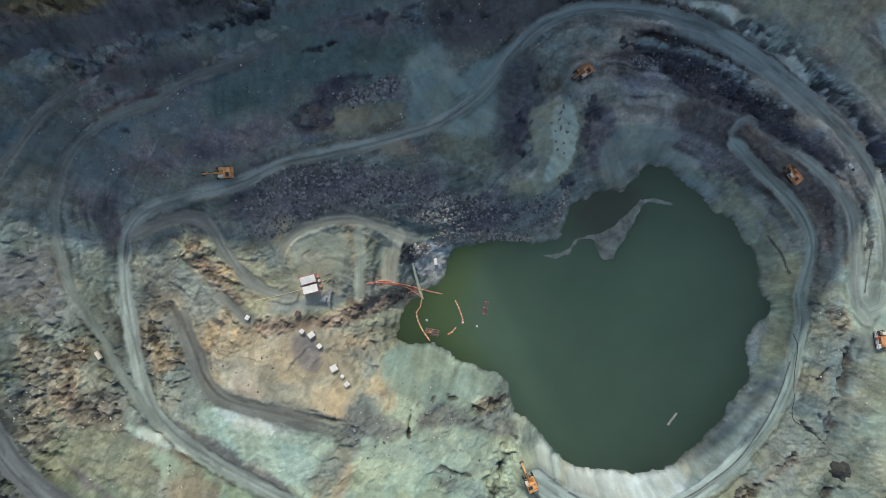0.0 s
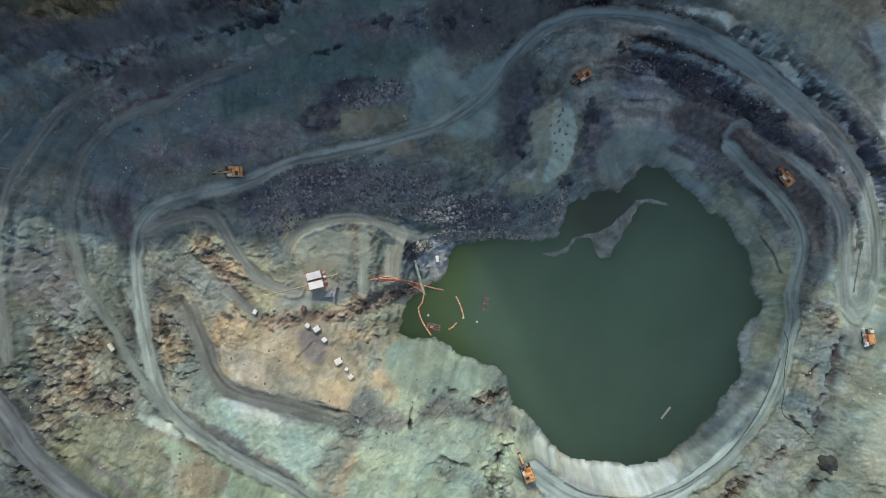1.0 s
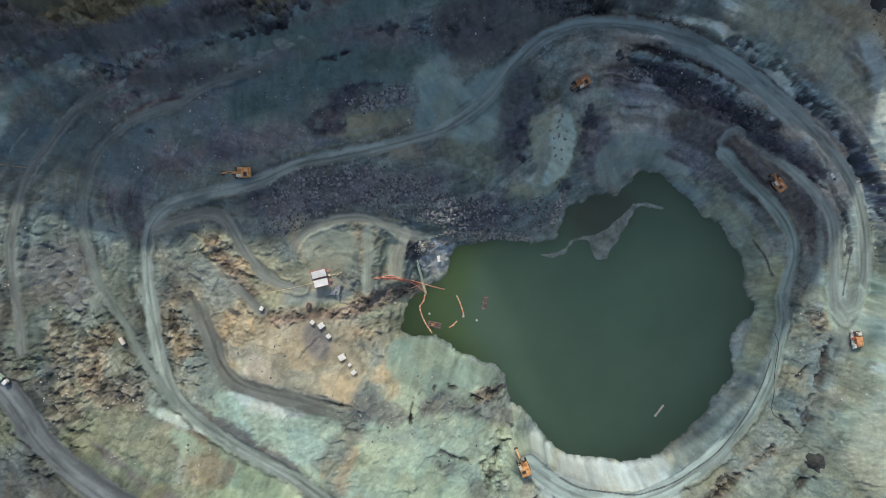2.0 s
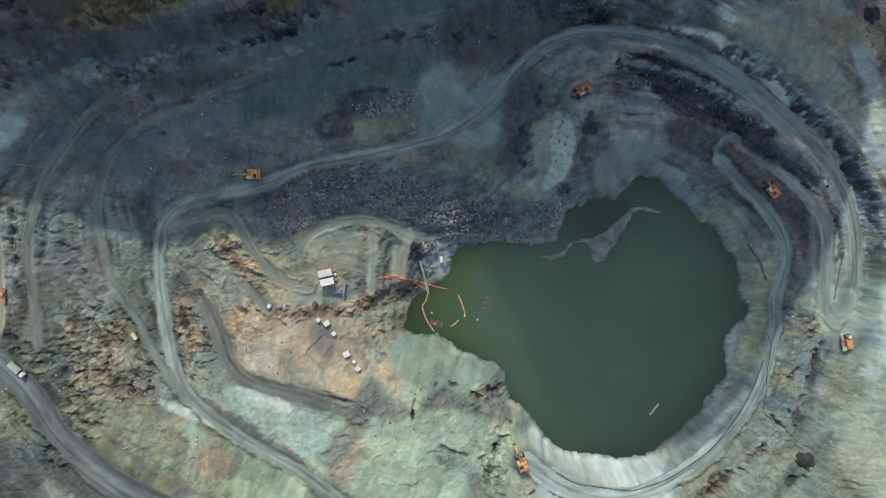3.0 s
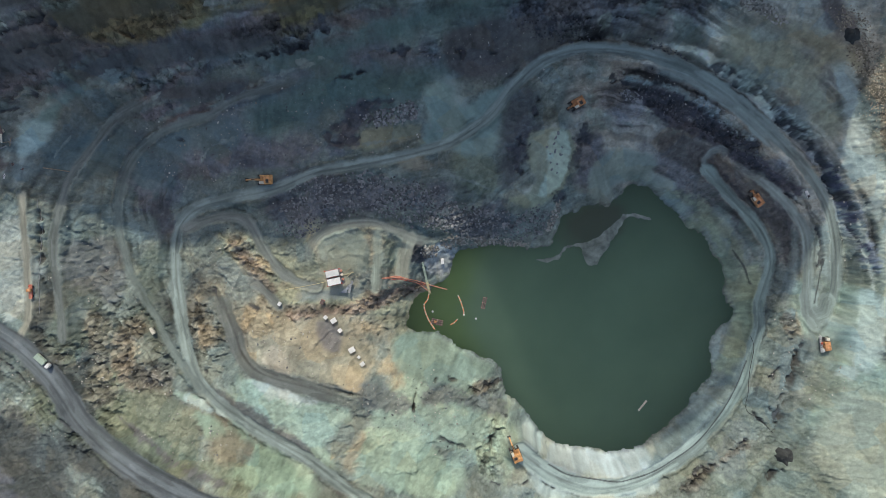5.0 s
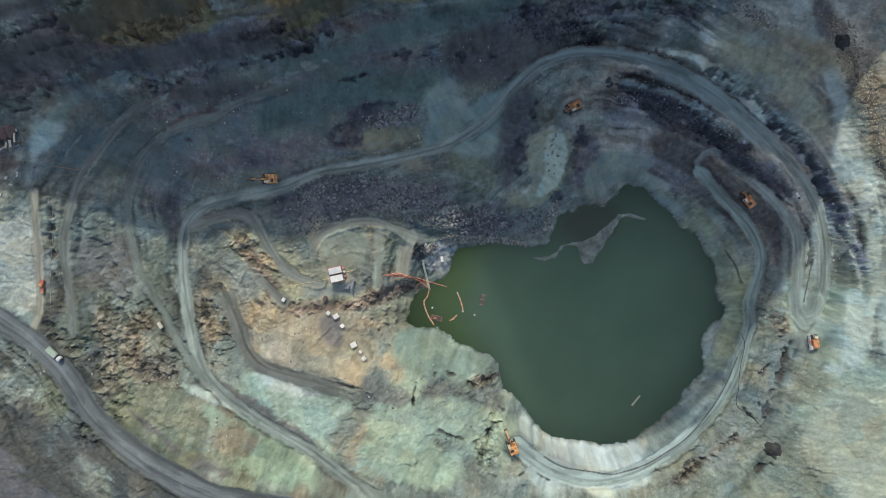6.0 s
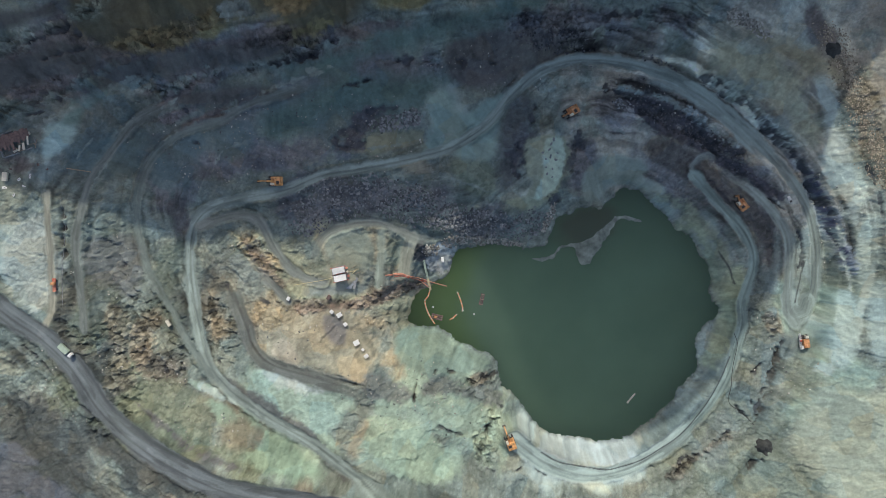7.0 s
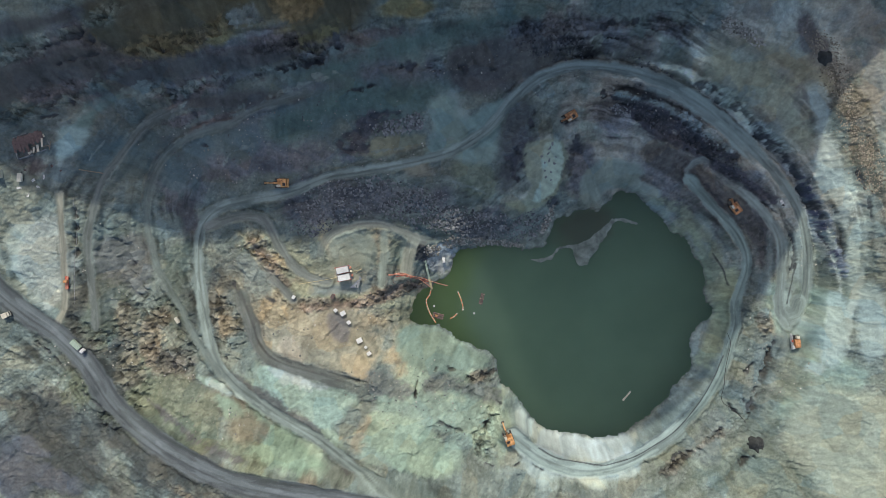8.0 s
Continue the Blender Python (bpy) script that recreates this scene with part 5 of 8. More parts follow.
# ---- materials ----
def material(name, color, rough=0.8, metal=0.0, vary=0.25, scale=1.0, bump=0.15):
    """A painted or natural surface with grain at two sizes and a little relief."""
    m = bpy.data.materials.new(name)
    m.use_nodes = True
    t, n = m.node_tree, m.node_tree.nodes
    b = n["Principled BSDF"]
    b.inputs["Roughness"].default_value, b.inputs["Metallic"].default_value = rough, metal
    co = n.new("ShaderNodeTexCoord")
    big, fine = n.new("ShaderNodeTexNoise"), n.new("ShaderNodeTexNoise")
    big.inputs["Scale"].default_value, fine.inputs["Scale"].default_value = 0.9 * scale, 7.0 * scale
    big.inputs["Detail"].default_value = fine.inputs["Detail"].default_value = 5.0
    for tex in (big, fine):
        t.links.new(co.outputs["Object"], tex.inputs["Vector"])
    mix = n.new("ShaderNodeMath")
    mix.operation = "MULTIPLY_ADD"
    t.links.new(fine.outputs["Fac"], mix.inputs[0])
    mix.inputs[1].default_value = 0.5
    t.links.new(big.outputs["Fac"], mix.inputs[2])
    ramp = n.new("ShaderNodeMapRange")
    ramp.inputs["From Min"].default_value, ramp.inputs["From Max"].default_value = 0.45, 1.05
    ramp.inputs["To Min"].default_value, ramp.inputs["To Max"].default_value = 1.0 - vary, 1.0 + vary
    t.links.new(mix.outputs[0], ramp.inputs["Value"])
    info = n.new("ShaderNodeObjectInfo")
    ob_vary = n.new("ShaderNodeMapRange")
    ob_vary.inputs["To Min"].default_value, ob_vary.inputs["To Max"].default_value = 0.92, 1.06
    t.links.new(info.outputs["Random"], ob_vary.inputs["Value"])
    both = n.new("ShaderNodeMath")
    both.operation = "MULTIPLY"
    t.links.new(ramp.outputs[0], both.inputs[0])
    t.links.new(ob_vary.outputs[0], both.inputs[1])
    tint = n.new("ShaderNodeVectorMath")
    tint.operation = "SCALE"
    tint.inputs[0].default_value = color
    t.links.new(both.outputs[0], tint.inputs["Scale"])
    t.links.new(tint.outputs[0], b.inputs["Base Color"])
    if bump:
        bp = n.new("ShaderNodeBump")
        bp.inputs["Strength"].default_value, bp.inputs["Distance"].default_value = bump, 0.1
        t.links.new(fine.outputs["Fac"], bp.inputs["Height"])
        t.links.new(bp.outputs[0], b.inputs["Normal"])
    return m


def ground_material():
    """Bare rock, gravel and mud: the soil map of the mesh, broken up by grain, pebbles and relief."""
    m = bpy.data.materials.new("quarry_ground")
    m.use_nodes = True
    t, n = m.node_tree, m.node_tree.nodes
    b = n["Principled BSDF"]
    b.inputs["Roughness"].default_value = 0.92
    b.inputs["Specular IOR Level"].default_value = 0.25
    soil, rough = n.new("ShaderNodeAttribute"), n.new("ShaderNodeAttribute")
    soil.attribute_name, rough.attribute_name = "soil", "rough"
    co = n.new("ShaderNodeNewGeometry")
    noises = []
    for scale, detail in ((0.09, 6.0), (0.7, 6.0), (2.0, 4.0)):
        tex = n.new("ShaderNodeTexNoise")
        tex.inputs["Scale"].default_value, tex.inputs["Detail"].default_value = scale, detail
        tex.inputs["Roughness"].default_value = 0.62
        t.links.new(co.outputs["Position"], tex.inputs["Vector"])
        noises.append(tex)
    factor = None
    for tex, low, high in zip(noises, (0.9, 0.84, 0.88), (1.12, 1.17, 1.12)):
        r = n.new("ShaderNodeMapRange")
        r.inputs["From Min"].default_value, r.inputs["From Max"].default_value = 0.3, 0.7
        r.inputs["To Min"].default_value, r.inputs["To Max"].default_value = low, high
        t.links.new(tex.outputs["Fac"], r.inputs["Value"])
        if factor is None:
            factor = r.outputs[0]
        else:
            mul = n.new("ShaderNodeMath")
            mul.operation = "MULTIPLY"
            t.links.new(factor, mul.inputs[0])
            t.links.new(r.outputs[0], mul.inputs[1])
            factor = mul.outputs[0]
    # on smooth, driven ground the grain is weaker
    calm = n.new("ShaderNodeMix")
    calm.inputs["A"].default_value = 1.0
    soft = n.new("ShaderNodeMapRange")
    soft.inputs["To Min"].default_value, soft.inputs["To Max"].default_value = 0.35, 1.0
    t.links.new(rough.outputs["Fac"], soft.inputs["Value"])
    t.links.new(soft.outputs[0], calm.inputs["Factor"])
    t.links.new(factor, calm.inputs["B"])
    tint = n.new("ShaderNodeVectorMath")
    tint.operation = "SCALE"
    t.links.new(soil.outputs["Color"], tint.inputs[0])
    t.links.new(calm.outputs["Result"], tint.inputs["Scale"])
    t.links.new(tint.outputs[0], b.inputs["Base Color"])
    bump = n.new("ShaderNodeBump")
    bump.inputs["Distance"].default_value = 0.8
    power = n.new("ShaderNodeMapRange")
    power.inputs["To Min"].default_value, power.inputs["To Max"].default_value = 0.06, 0.3
    t.links.new(rough.outputs["Fac"], power.inputs["Value"])
    t.links.new(power.outputs[0], bump.inputs["Strength"])
    t.links.new(noises[1].outputs["Fac"], bump.inputs["Height"])
    # broken ledges that catch the low light
    turn = n.new("ShaderNodeMapping")
    turn.inputs["Rotation"].default_value = (0, 0, radians(32))
    turn.inputs["Scale"].default_value = (0.55, 1.25, 0.8)
    t.links.new(co.outputs["Position"], turn.inputs["Vector"])
    ledge_tex = n.new("ShaderNodeTexNoise")
    ledge_tex.noise_type = "RIDGED_MULTIFRACTAL"
    ledge_tex.inputs["Scale"].default_value, ledge_tex.inputs["Detail"].default_value = 0.2, 7.0
    ledge_tex.inputs["Roughness"].default_value = 0.6
    t.links.new(turn.outputs[0], ledge_tex.inputs["Vector"])
    ledge_bump = n.new("ShaderNodeBump")
    ledge_bump.inputs["Distance"].default_value = 1.6
    ledge_power = n.new("ShaderNodeMapRange")
    ledge_power.inputs["To Min"].default_value, ledge_power.inputs["To Max"].default_value = 0.0, 0.4
    t.links.new(rough.outputs["Fac"], ledge_power.inputs["Value"])
    t.links.new(ledge_power.outputs[0], ledge_bump.inputs["Strength"])
    t.links.new(ledge_tex.outputs["Fac"], ledge_bump.inputs["Height"])
    t.links.new(ledge_bump.outputs[0], bump.inputs["Normal"])
    fine = n.new("ShaderNodeBump")
    fine.inputs["Distance"].default_value, fine.inputs["Strength"].default_value = 0.3, 0.4
    t.links.new(noises[2].outputs["Fac"], fine.inputs["Height"])
    t.links.new(bump.outputs[0], fine.inputs["Normal"])
    t.links.new(fine.outputs[0], b.inputs["Normal"])
    return m


def water_material():
    """Still, turbid green water; its silt colour also carries the greener tint of the sunlit west."""
    m = bpy.data.materials.new("pit_water")
    m.use_nodes = True
    t, n = m.node_tree, m.node_tree.nodes
    b = n["Principled BSDF"]
    b.inputs["Roughness"].default_value, b.inputs["IOR"].default_value = 0.06, 1.33
    # very wide sideways spread in the silt, set to soften the shade edge
    b.subsurface_method = "BURLEY"
    b.inputs["Subsurface Weight"].default_value, b.inputs["Subsurface Scale"].default_value = 1.0, 170.0
    b.inputs["Subsurface Radius"].default_value = (0.9, 1.0, 0.8)
    silt = n.new("ShaderNodeAttribute")
    silt.attribute_name = "silt"
    co = n.new("ShaderNodeNewGeometry")
    tex = n.new("ShaderNodeTexNoise")
    tex.inputs["Scale"].default_value, tex.inputs["Detail"].default_value = 0.03, 3.0
    t.links.new(co.outputs["Position"], tex.inputs["Vector"])
    r = n.new("ShaderNodeMapRange")
    r.inputs["From Min"].default_value, r.inputs["From Max"].default_value = 0.3, 0.7
    r.inputs["To Min"].default_value, r.inputs["To Max"].default_value = 0.92, 1.08
    t.links.new(tex.outputs["Fac"], r.inputs["Value"])
    tint = n.new("ShaderNodeVectorMath")
    tint.operation = "SCALE"
    t.links.new(silt.outputs["Color"], tint.inputs[0])
    t.links.new(r.outputs[0], tint.inputs["Scale"])
    t.links.new(tint.outputs[0], b.inputs["Base Color"])
    wave = n.new("ShaderNodeTexNoise")
    wave.inputs["Scale"].default_value, wave.inputs["Detail"].default_value = 1.6, 3.0
    t.links.new(co.outputs["Position"], wave.inputs["Vector"])
    bump = n.new("ShaderNodeBump")
    bump.inputs["Distance"].default_value, bump.inputs["Strength"].default_value = 0.02, 0.12
    t.links.new(wave.outputs["Fac"], bump.inputs["Height"])
    t.links.new(bump.outputs[0], b.inputs["Normal"])
    return m


# ---- the pit: one sheet of ground, shaped by its roads, benches and shore ----
TABLES = {}


def value_noise(x, y, size, seed):
    """Smooth random values on a square lattice of that size."""
    if seed not in TABLES:
        t = np.random.default_rng(seed).random((257, 257)).astype(np.float32)
        t[256], t[:, 256] = t[0], t[:, 0]
        TABLES[seed] = t
    t = TABLES[seed]
    u, v = np.asarray(x / size, dtype=np.float32), np.asarray(y / size, dtype=np.float32)
    iu, iv = np.floor(u), np.floor(v)
    fu, fv = u - iu, v - iv
    fu, fv = fu * fu * (3 - 2 * fu), fv * fv * (3 - 2 * fv)
    iu, iv = iu.astype(np.int32) & 255, iv.astype(np.int32) & 255
    k = iu * 257 + iv
    flat = t.ravel()
    a, b, c, d = flat[k], flat[k + 257], flat[k + 1], flat[k + 258]
    return (a + (b - a) * fu) * (1 - fv) + (c + (d - c) * fu) * fv


def fbm(x, y, size, seed, octaves=4, ridged=False):
    total, amp, norm = 0.0, 1.0, 0.0
    for k in range(octaves):
        c, s = math.cos(0.7 * k + seed), math.sin(0.7 * k + seed)
        v = value_noise(x * c - y * s, x * s + y * c, size / 2 ** k, seed + 17 * k)
        if ridged:
            v = 1.0 - np.abs(2.0 * v - 1.0)
        total, norm, amp = total + amp * v, norm + amp, amp * 0.55
    return total / norm


def smooth(a, b, x):
    k = np.clip((x - a) / (b - a), 0.0, 1.0)
    return k * k * (3 - 2 * k)


def spline(points, step=3.0, closed=False):
    """A smooth line through control points, cut into short pieces."""
    p = np.array(points, dtype=float)
    p = np.vstack([p[-1], p, p[0], p[1]]) if closed else np.vstack([2 * p[0] - p[1], p, 2 * p[-1] - p[-2]])
    out = []
    for a, b, c, d in zip(p[:-3], p[1:-2], p[2:-1], p[3:]):
        n = max(1, int(np.linalg.norm((c - b)[:2]) / step))
        for t in np.arange(n) / n:
            out.append(0.5 * (2 * b + (c - a) * t + (2 * a - 5 * b + 4 * c - d) * t * t + (3 * b - a - 3 * c + d) * t ** 3))
    out.append(p[-2] if not closed else p[1])
    return np.array(out)


def line_field(line, xs, ys, reach):
    """For a grid: the distance to a line (signed by its side), its height there and the way along it, within reach."""
    X, Y = np.meshgrid(xs, ys)
    dist = np.full(X.shape, 1e6)
    side, high, along = np.zeros(X.shape), np.zeros(X.shape), np.zeros(X.shape)
    run = 0.0
    for a, b in zip(line[:-1], line[1:]):
        i0, i1 = np.searchsorted(xs, min(a[0], b[0]) - reach), np.searchsorted(xs, max(a[0], b[0]) + reach)
        j0, j1 = np.searchsorted(ys, min(a[1], b[1]) - reach), np.searchsorted(ys, max(a[1], b[1]) + reach)
        dx, dy = b[0] - a[0], b[1] - a[1]
        length = math.hypot(dx, dy)
        if i1 > i0 and j1 > j0 and length > 1e-6:
            x, y = X[j0:j1, i0:i1], Y[j0:j1, i0:i1]
            t = np.clip(((x - a[0]) * dx + (y - a[1]) * dy) / length ** 2, 0, 1)
            ex, ey = x - a[0] - t * dx, y - a[1] - t * dy
            d = np.hypot(ex, ey)
            near = d < dist[j0:j1, i0:i1]
            dist[j0:j1, i0:i1][near] = d[near]
            side[j0:j1, i0:i1][near] = np.sign(dx * ey - dy * ex)[near]
            along[j0:j1, i0:i1][near] = (run + t * length)[near]
            if len(a) > 2:
                high[j0:j1, i0:i1][near] = (a[2] + t * (b[2] - a[2]))[near]
        run += length
    return dist, side, high, along


def window(line, reach):
    """The part of the grid round a line, as two slices."""
    i0, i1 = np.searchsorted(gx, line[:, 0].min() - reach), np.searchsorted(gx, line[:, 0].max() + reach)
    j0, j1 = np.searchsorted(gy, line[:, 1].min() - reach), np.searchsorted(gy, line[:, 1].max() + reach)
    return slice(j0, j1), slice(i0, i1)


def inside(polygon, xs, ys):
    X, Y = np.meshgrid(xs, ys)
    hit = np.zeros(X.shape, dtype=bool)
    for (x0, y0), (x1, y1) in zip(polygon, np.roll(polygon, -1, axis=0)):
        if y0 != y1:
            hit ^= ((Y < y0) != (Y < y1)) & (X < x0 + (Y - y0) * (x1 - x0) / (y1 - y0))
    return hit


def relax(xs, ys):
    """Heights between the roads, break lines and shore: the smooth skin that hangs on them."""
    fixed = np.full((len(ys), len(xs)), np.nan)
    step = xs[1] - xs[0]

    def put(x, y, z):
        i, j = int(round((x - xs[0]) / step)), int(round((y - ys[0]) / step))
        if 0 <= i < len(xs) and 0 <= j < len(ys):
            fixed[j, i] = z
    shore_line = spline([(x, y, 0.0) for x, y in SHORE], step=1.5, closed=True)
    for j, i in zip(*np.nonzero(inside(shore_line[:, :2], xs, ys))):
        fixed[j, i] = -1.0
    for line in [list(SHADE_RIM)] + [[(-420, 190, 150), (-260, 200, 205)], [(178, 206, 105), (215, 208, 60), (420, 210, 55)],
                                 [(-420, 320, 105), (0, 330, 120), (130, 330, 105), (420, 330, 60)],
                                 [(-420, 125, 78), (-240, 122, 74), (-120, 128, 72), (-20, 131, 58), (60, 137, 47), (140, 141, 40), (200, 141, 38), (420, 141, 42)],
                                 [(-420, -330, 66), (0, -330, 62), (420, -330, 56)], [(-420, -300, 66), (-420, 120, 70)], [(420, -300, 56), (420, 120, 46)],
                                 [(-300, -200, 60), (-300, 60, 56)], [(-260, -200, 60), (0, -210, 60), (240, -200, 48)], [(290, -180, 46), (290, 100, 43)]] + BREAKLINES + [r[1] for r in ROADS.values()]:
        for x, y, z in spline(line, step=1.2):
            put(x, y, z)
    for x, y, z in shore_line:
        put(x, y, 0.0)
    known = ~np.isnan(fixed)
    z = np.full(fixed.shape, 40.0)
    for skip in (16, 8, 4, 2, 1):
        zs, ks, fs = z[::skip, ::skip].copy(), np.zeros_like(known[::skip, ::skip]), np.zeros_like(z[::skip, ::skip])
        js, is_ = np.nonzero(known)
        np.logical_or.at(ks, (js // skip, is_ // skip), True)
        count = np.zeros_like(fs)
        np.add.at(fs, (js // skip, is_ // skip), fixed[js, is_])
        np.add.at(count, (js // skip, is_ // skip), 1.0)
        fs = fs / np.maximum(count, 1)
        zs[ks] = fs[ks]
        for _ in range(220):
            q = np.pad(zs, 1, mode="edge")
            zs = 0.25 * (q[:-2, 1:-1] + q[2:, 1:-1] + q[1:-1, :-2] + q[1:-1, 2:])
            zs[ks] = fs[ks]
        z = np.repeat(np.repeat(zs, skip, axis=0), skip, axis=1)[: z.shape[0], : z.shape[1]]
    for _ in range(3):
        q = np.pad(z, 1, mode="edge")
        z = 0.5 * z + 0.125 * (q[:-2, 1:-1] + q[2:, 1:-1] + q[1:-1, :-2] + q[1:-1, 2:])
    return z


def sample(grid, xs, ys, x, y):
    """Bilinear look-up in an even or uneven grid."""
    x, y = np.clip(x, xs[0], xs[-1] - 1e-6), np.clip(y, ys[0], ys[-1] - 1e-6)
    i, j = np.clip(np.searchsorted(xs, x, side="right") - 1, 0, len(xs) - 2), np.clip(np.searchsorted(ys, y, side="right") - 1, 0, len(ys) - 2)
    u, v = (x - xs[i]) / (xs[i + 1] - xs[i]), (y - ys[j]) / (ys[j + 1] - ys[j])
    return (grid[j, i] * (1 - u) + grid[j, i + 1] * u) * (1 - v) + (grid[j + 1, i] * (1 - u) + grid[j + 1, i + 1] * u) * v


def blobs(rows, x, y, wobble):
    """How far each place belongs to a patch made of a few ragged ovals: 0 to 1."""
    best = np.zeros(x.shape)
    for cx, cy, rx, ry, turn in rows:
        c, s = math.cos(radians(turn)), math.sin(radians(turn))
        r = 2.0 * max(rx, ry) + 8.0
        js, is_ = np.nonzero(np.abs(y[:, x.shape[1] // 2] - cy) < r)[0], np.nonzero(np.abs(x[x.shape[0] // 2] - cx) < r)[0]
        if not len(js) or not len(is_):
            continue
        w = slice(js[0], js[-1] + 1), slice(is_[0], is_[-1] + 1)
        u, v = (x[w] - cx) * c + (y[w] - cy) * s, -(x[w] - cx) * s + (y[w] - cy) * c
        best[w] = np.maximum(best[w], 1.0 - smooth(0.5, 1.2, np.hypot(u / rx, v / ry) + wobble[w] * min(1.0, min(rx, ry) / 6.0)))
    return best


def axis(low, high, step, far):
    """Even steps where the camera looks, then wider and wider ones out to the horizon."""
    mid = np.arange(low, high + step / 2, step)
    out, gap, edge = [], step, 0.0
    while edge < far:
        gap *= 1.16
        edge += gap
        out.append(edge)
    out = np.array(out)
    return np.concatenate([low - out[::-1], mid, mid[-1] + out])


cx_, cy_ = np.arange(-420.0, 421.0, 2.5), np.arange(-330.0, 331.0, 2.5)
skin = relax(cx_, cy_)
gx, gy = axis(-226.0, 228.0, STEP, 3500.0), axis(-142.0, 130.0, STEP, 3500.0)
gy = np.union1d(gy, np.arange(192.0, 208.5, 1.0))  # the added rim that casts the shade needs close rows
GX, GY = np.meshgrid(gx, gy)
# ragged edges: shift the places at which the skin is read
shift_x, shift_y = (fbm(GX, GY, 14.0, 3) - 0.5) * 5.0, (fbm(GX, GY, 14.0, 9) - 0.5) * 5.0
calm_e = 1.0 - 0.75 * blobs([(160.0, 62.0, 45.0, 14.0, -46.0), (190.0, 15.0, 13.0, 40.0, 12.0), (0.0, 200.0, 260.0, 9.0, 0.0)], GX, GY, 0.0 * GX)
shift_x, shift_y = shift_x * calm_e, shift_y * calm_e
GZ = sample(skin, cx_, cy_, GX + shift_x * 0.5, GY + shift_y * 0.5)
far_out = smooth(0.0, 900.0, np.maximum(np.abs(GX) - 420.0, np.abs(GY) - 330.0))
GZ = GZ * (1 - far_out) + (55.0 + 30.0 * (fbm(GX, GY, 700.0, 5) - 0.5)) * far_out

# level pads under the machines and huts
pads = np.zeros(GX.shape)
for name, (px, py) in PLACES.items():
    r = 7.0 if name.startswith(("excavator", "wreck", "drill", "shed")) else 3.2
    at = float(sample(GZ, gx, gy, np.array([px]), np.array([py]))[0])
    w = window(np.array([(px, py)]), r * 1.6)
    k = 1.0 - smooth(r * 0.6, r * 1.5, np.hypot(GX[w] - px, GY[w] - py))
    GZ[w] = GZ[w] * (1 - k) + at * k
    pads[w] = np.maximum(pads[w], k)


def drawn_out(field, dx, dy, reach, steps=6):
    """Grain pulled out along a direction field: rills down the slopes, or beds along them."""
    total = field.copy()
    ny, nx = field.shape
    J, I = np.mgrid[0:ny, 0:nx].astype(np.float32)
    ux, uy = (dx * reach / steps / STEP).astype(np.float32), (dy * reach / steps / STEP).astype(np.float32)
    for sign in (-1, 1):
        i, j = I.copy(), J.copy()
        at = (slice(None), slice(None))
        for _ in range(steps):
            i += sign * ux[at]
            j += sign * uy[at]
            at = (np.clip(j + 0.5, 0, ny - 1).astype(np.int32), np.clip(i + 0.5, 0, nx - 1).astype(np.int32))
            total += field[at]
    total = total / (2 * steps + 1)
    near = total[60:-60, 60:-60]
    return np.clip((total - near.mean()) / near.std(), -2.5, 2.5)


def facets(x, y, size, seed):
    """Broken rock: tilted plates with sharp edges. Gives their height, a tone for each and how near the joints are (0 to 1)."""
    if seed not in TABLES:
        TABLES[seed] = np.random.default_rng(seed).random((5, 256 * 256)).astype(np.float32)
    t = TABLES[seed]
    u, v = (x / size).astype(np.float32), (y / size).astype(np.float32)
    iu, iv = np.floor(u).astype(np.int32), np.floor(v).astype(np.int32)
    first, second = np.full(u.shape, 9.0, np.float32), np.full(u.shape, 9.0, np.float32)
    high, tint = np.zeros(u.shape, np.float32), np.zeros(u.shape, np.float32)
    for di in (-1, 0, 1):
        for dj in (-1, 0, 1):
            k = ((iu + di) & 255) * 256 + ((iv + dj) & 255)
            du, dv = u - iu - di - t[0][k], v - iv - dj - t[1][k]
            d = du * du + dv * dv
            near = d < first
            second = np.where(near, first, np.minimum(second, d))
            first = np.where(near, d, first)
            high = np.where(near, (t[2][k] - 0.5) * 1.5 * du + (t[3][k] - 0.5) * 1.5 * dv + (t[4][k] - 0.5) * 0.55, high)
            tint = np.where(near, t[4][k], tint)
    gap = np.sqrt(second) - np.sqrt(first)
    return high * size, tint - 0.5, 1.0 - smooth(0.0, 0.16, gap)


sx, sy = np.gradient(GZ, gx, axis=1), np.gradient(GZ, gy, axis=0)
sl = np.hypot(sx, sy) + 0.03
grain = fbm(GX, GY, 1.6, 201, 2)
rill = drawn_out(grain, sx / sl, sy / sl, 6.0)
beds = drawn_out(fbm(GX, GY, 1.9, 203, 2), -sy / sl, sx / sl, 22.0, 11)

# benches: ledges that run beside the old cuts and roads
best = np.full(GX.shape, 1e6)
second = np.full(GX.shape, 1e6)
fade = np.zeros(GX.shape)
gs, ga = np.zeros(GX.shape), np.zeros(GX.shape)
for k, rows in enumerate(GUIDES):
    line = spline(rows, step=5.0)
    w = window(line, 60.0)
    d, side, _, along = line_field(line, gx[w[1]], gy[w[0]], 60.0)
    near = d < best[w]
    second[w] = np.where(near, best[w], np.minimum(second[w], d))
    best[w] = np.where(near, d, best[w])
    gs[w] = np.where(near, d * side + 90.0 * k, gs[w])
    fade[w] = np.where(near, smooth(0.5, 22.0, along) * smooth(0.5, 22.0, along.max() - along), fade[w])
    ga[w] = np.where(near, along, ga[w])
gs += (fbm(GX, GY, 15.0, 301, 4) - 0.5) * 7.0
crisp = smooth(0.44, 0.56, fbm(ga / 15.0, gs * 1.1, 5.0, 305, 5)) - 0.5
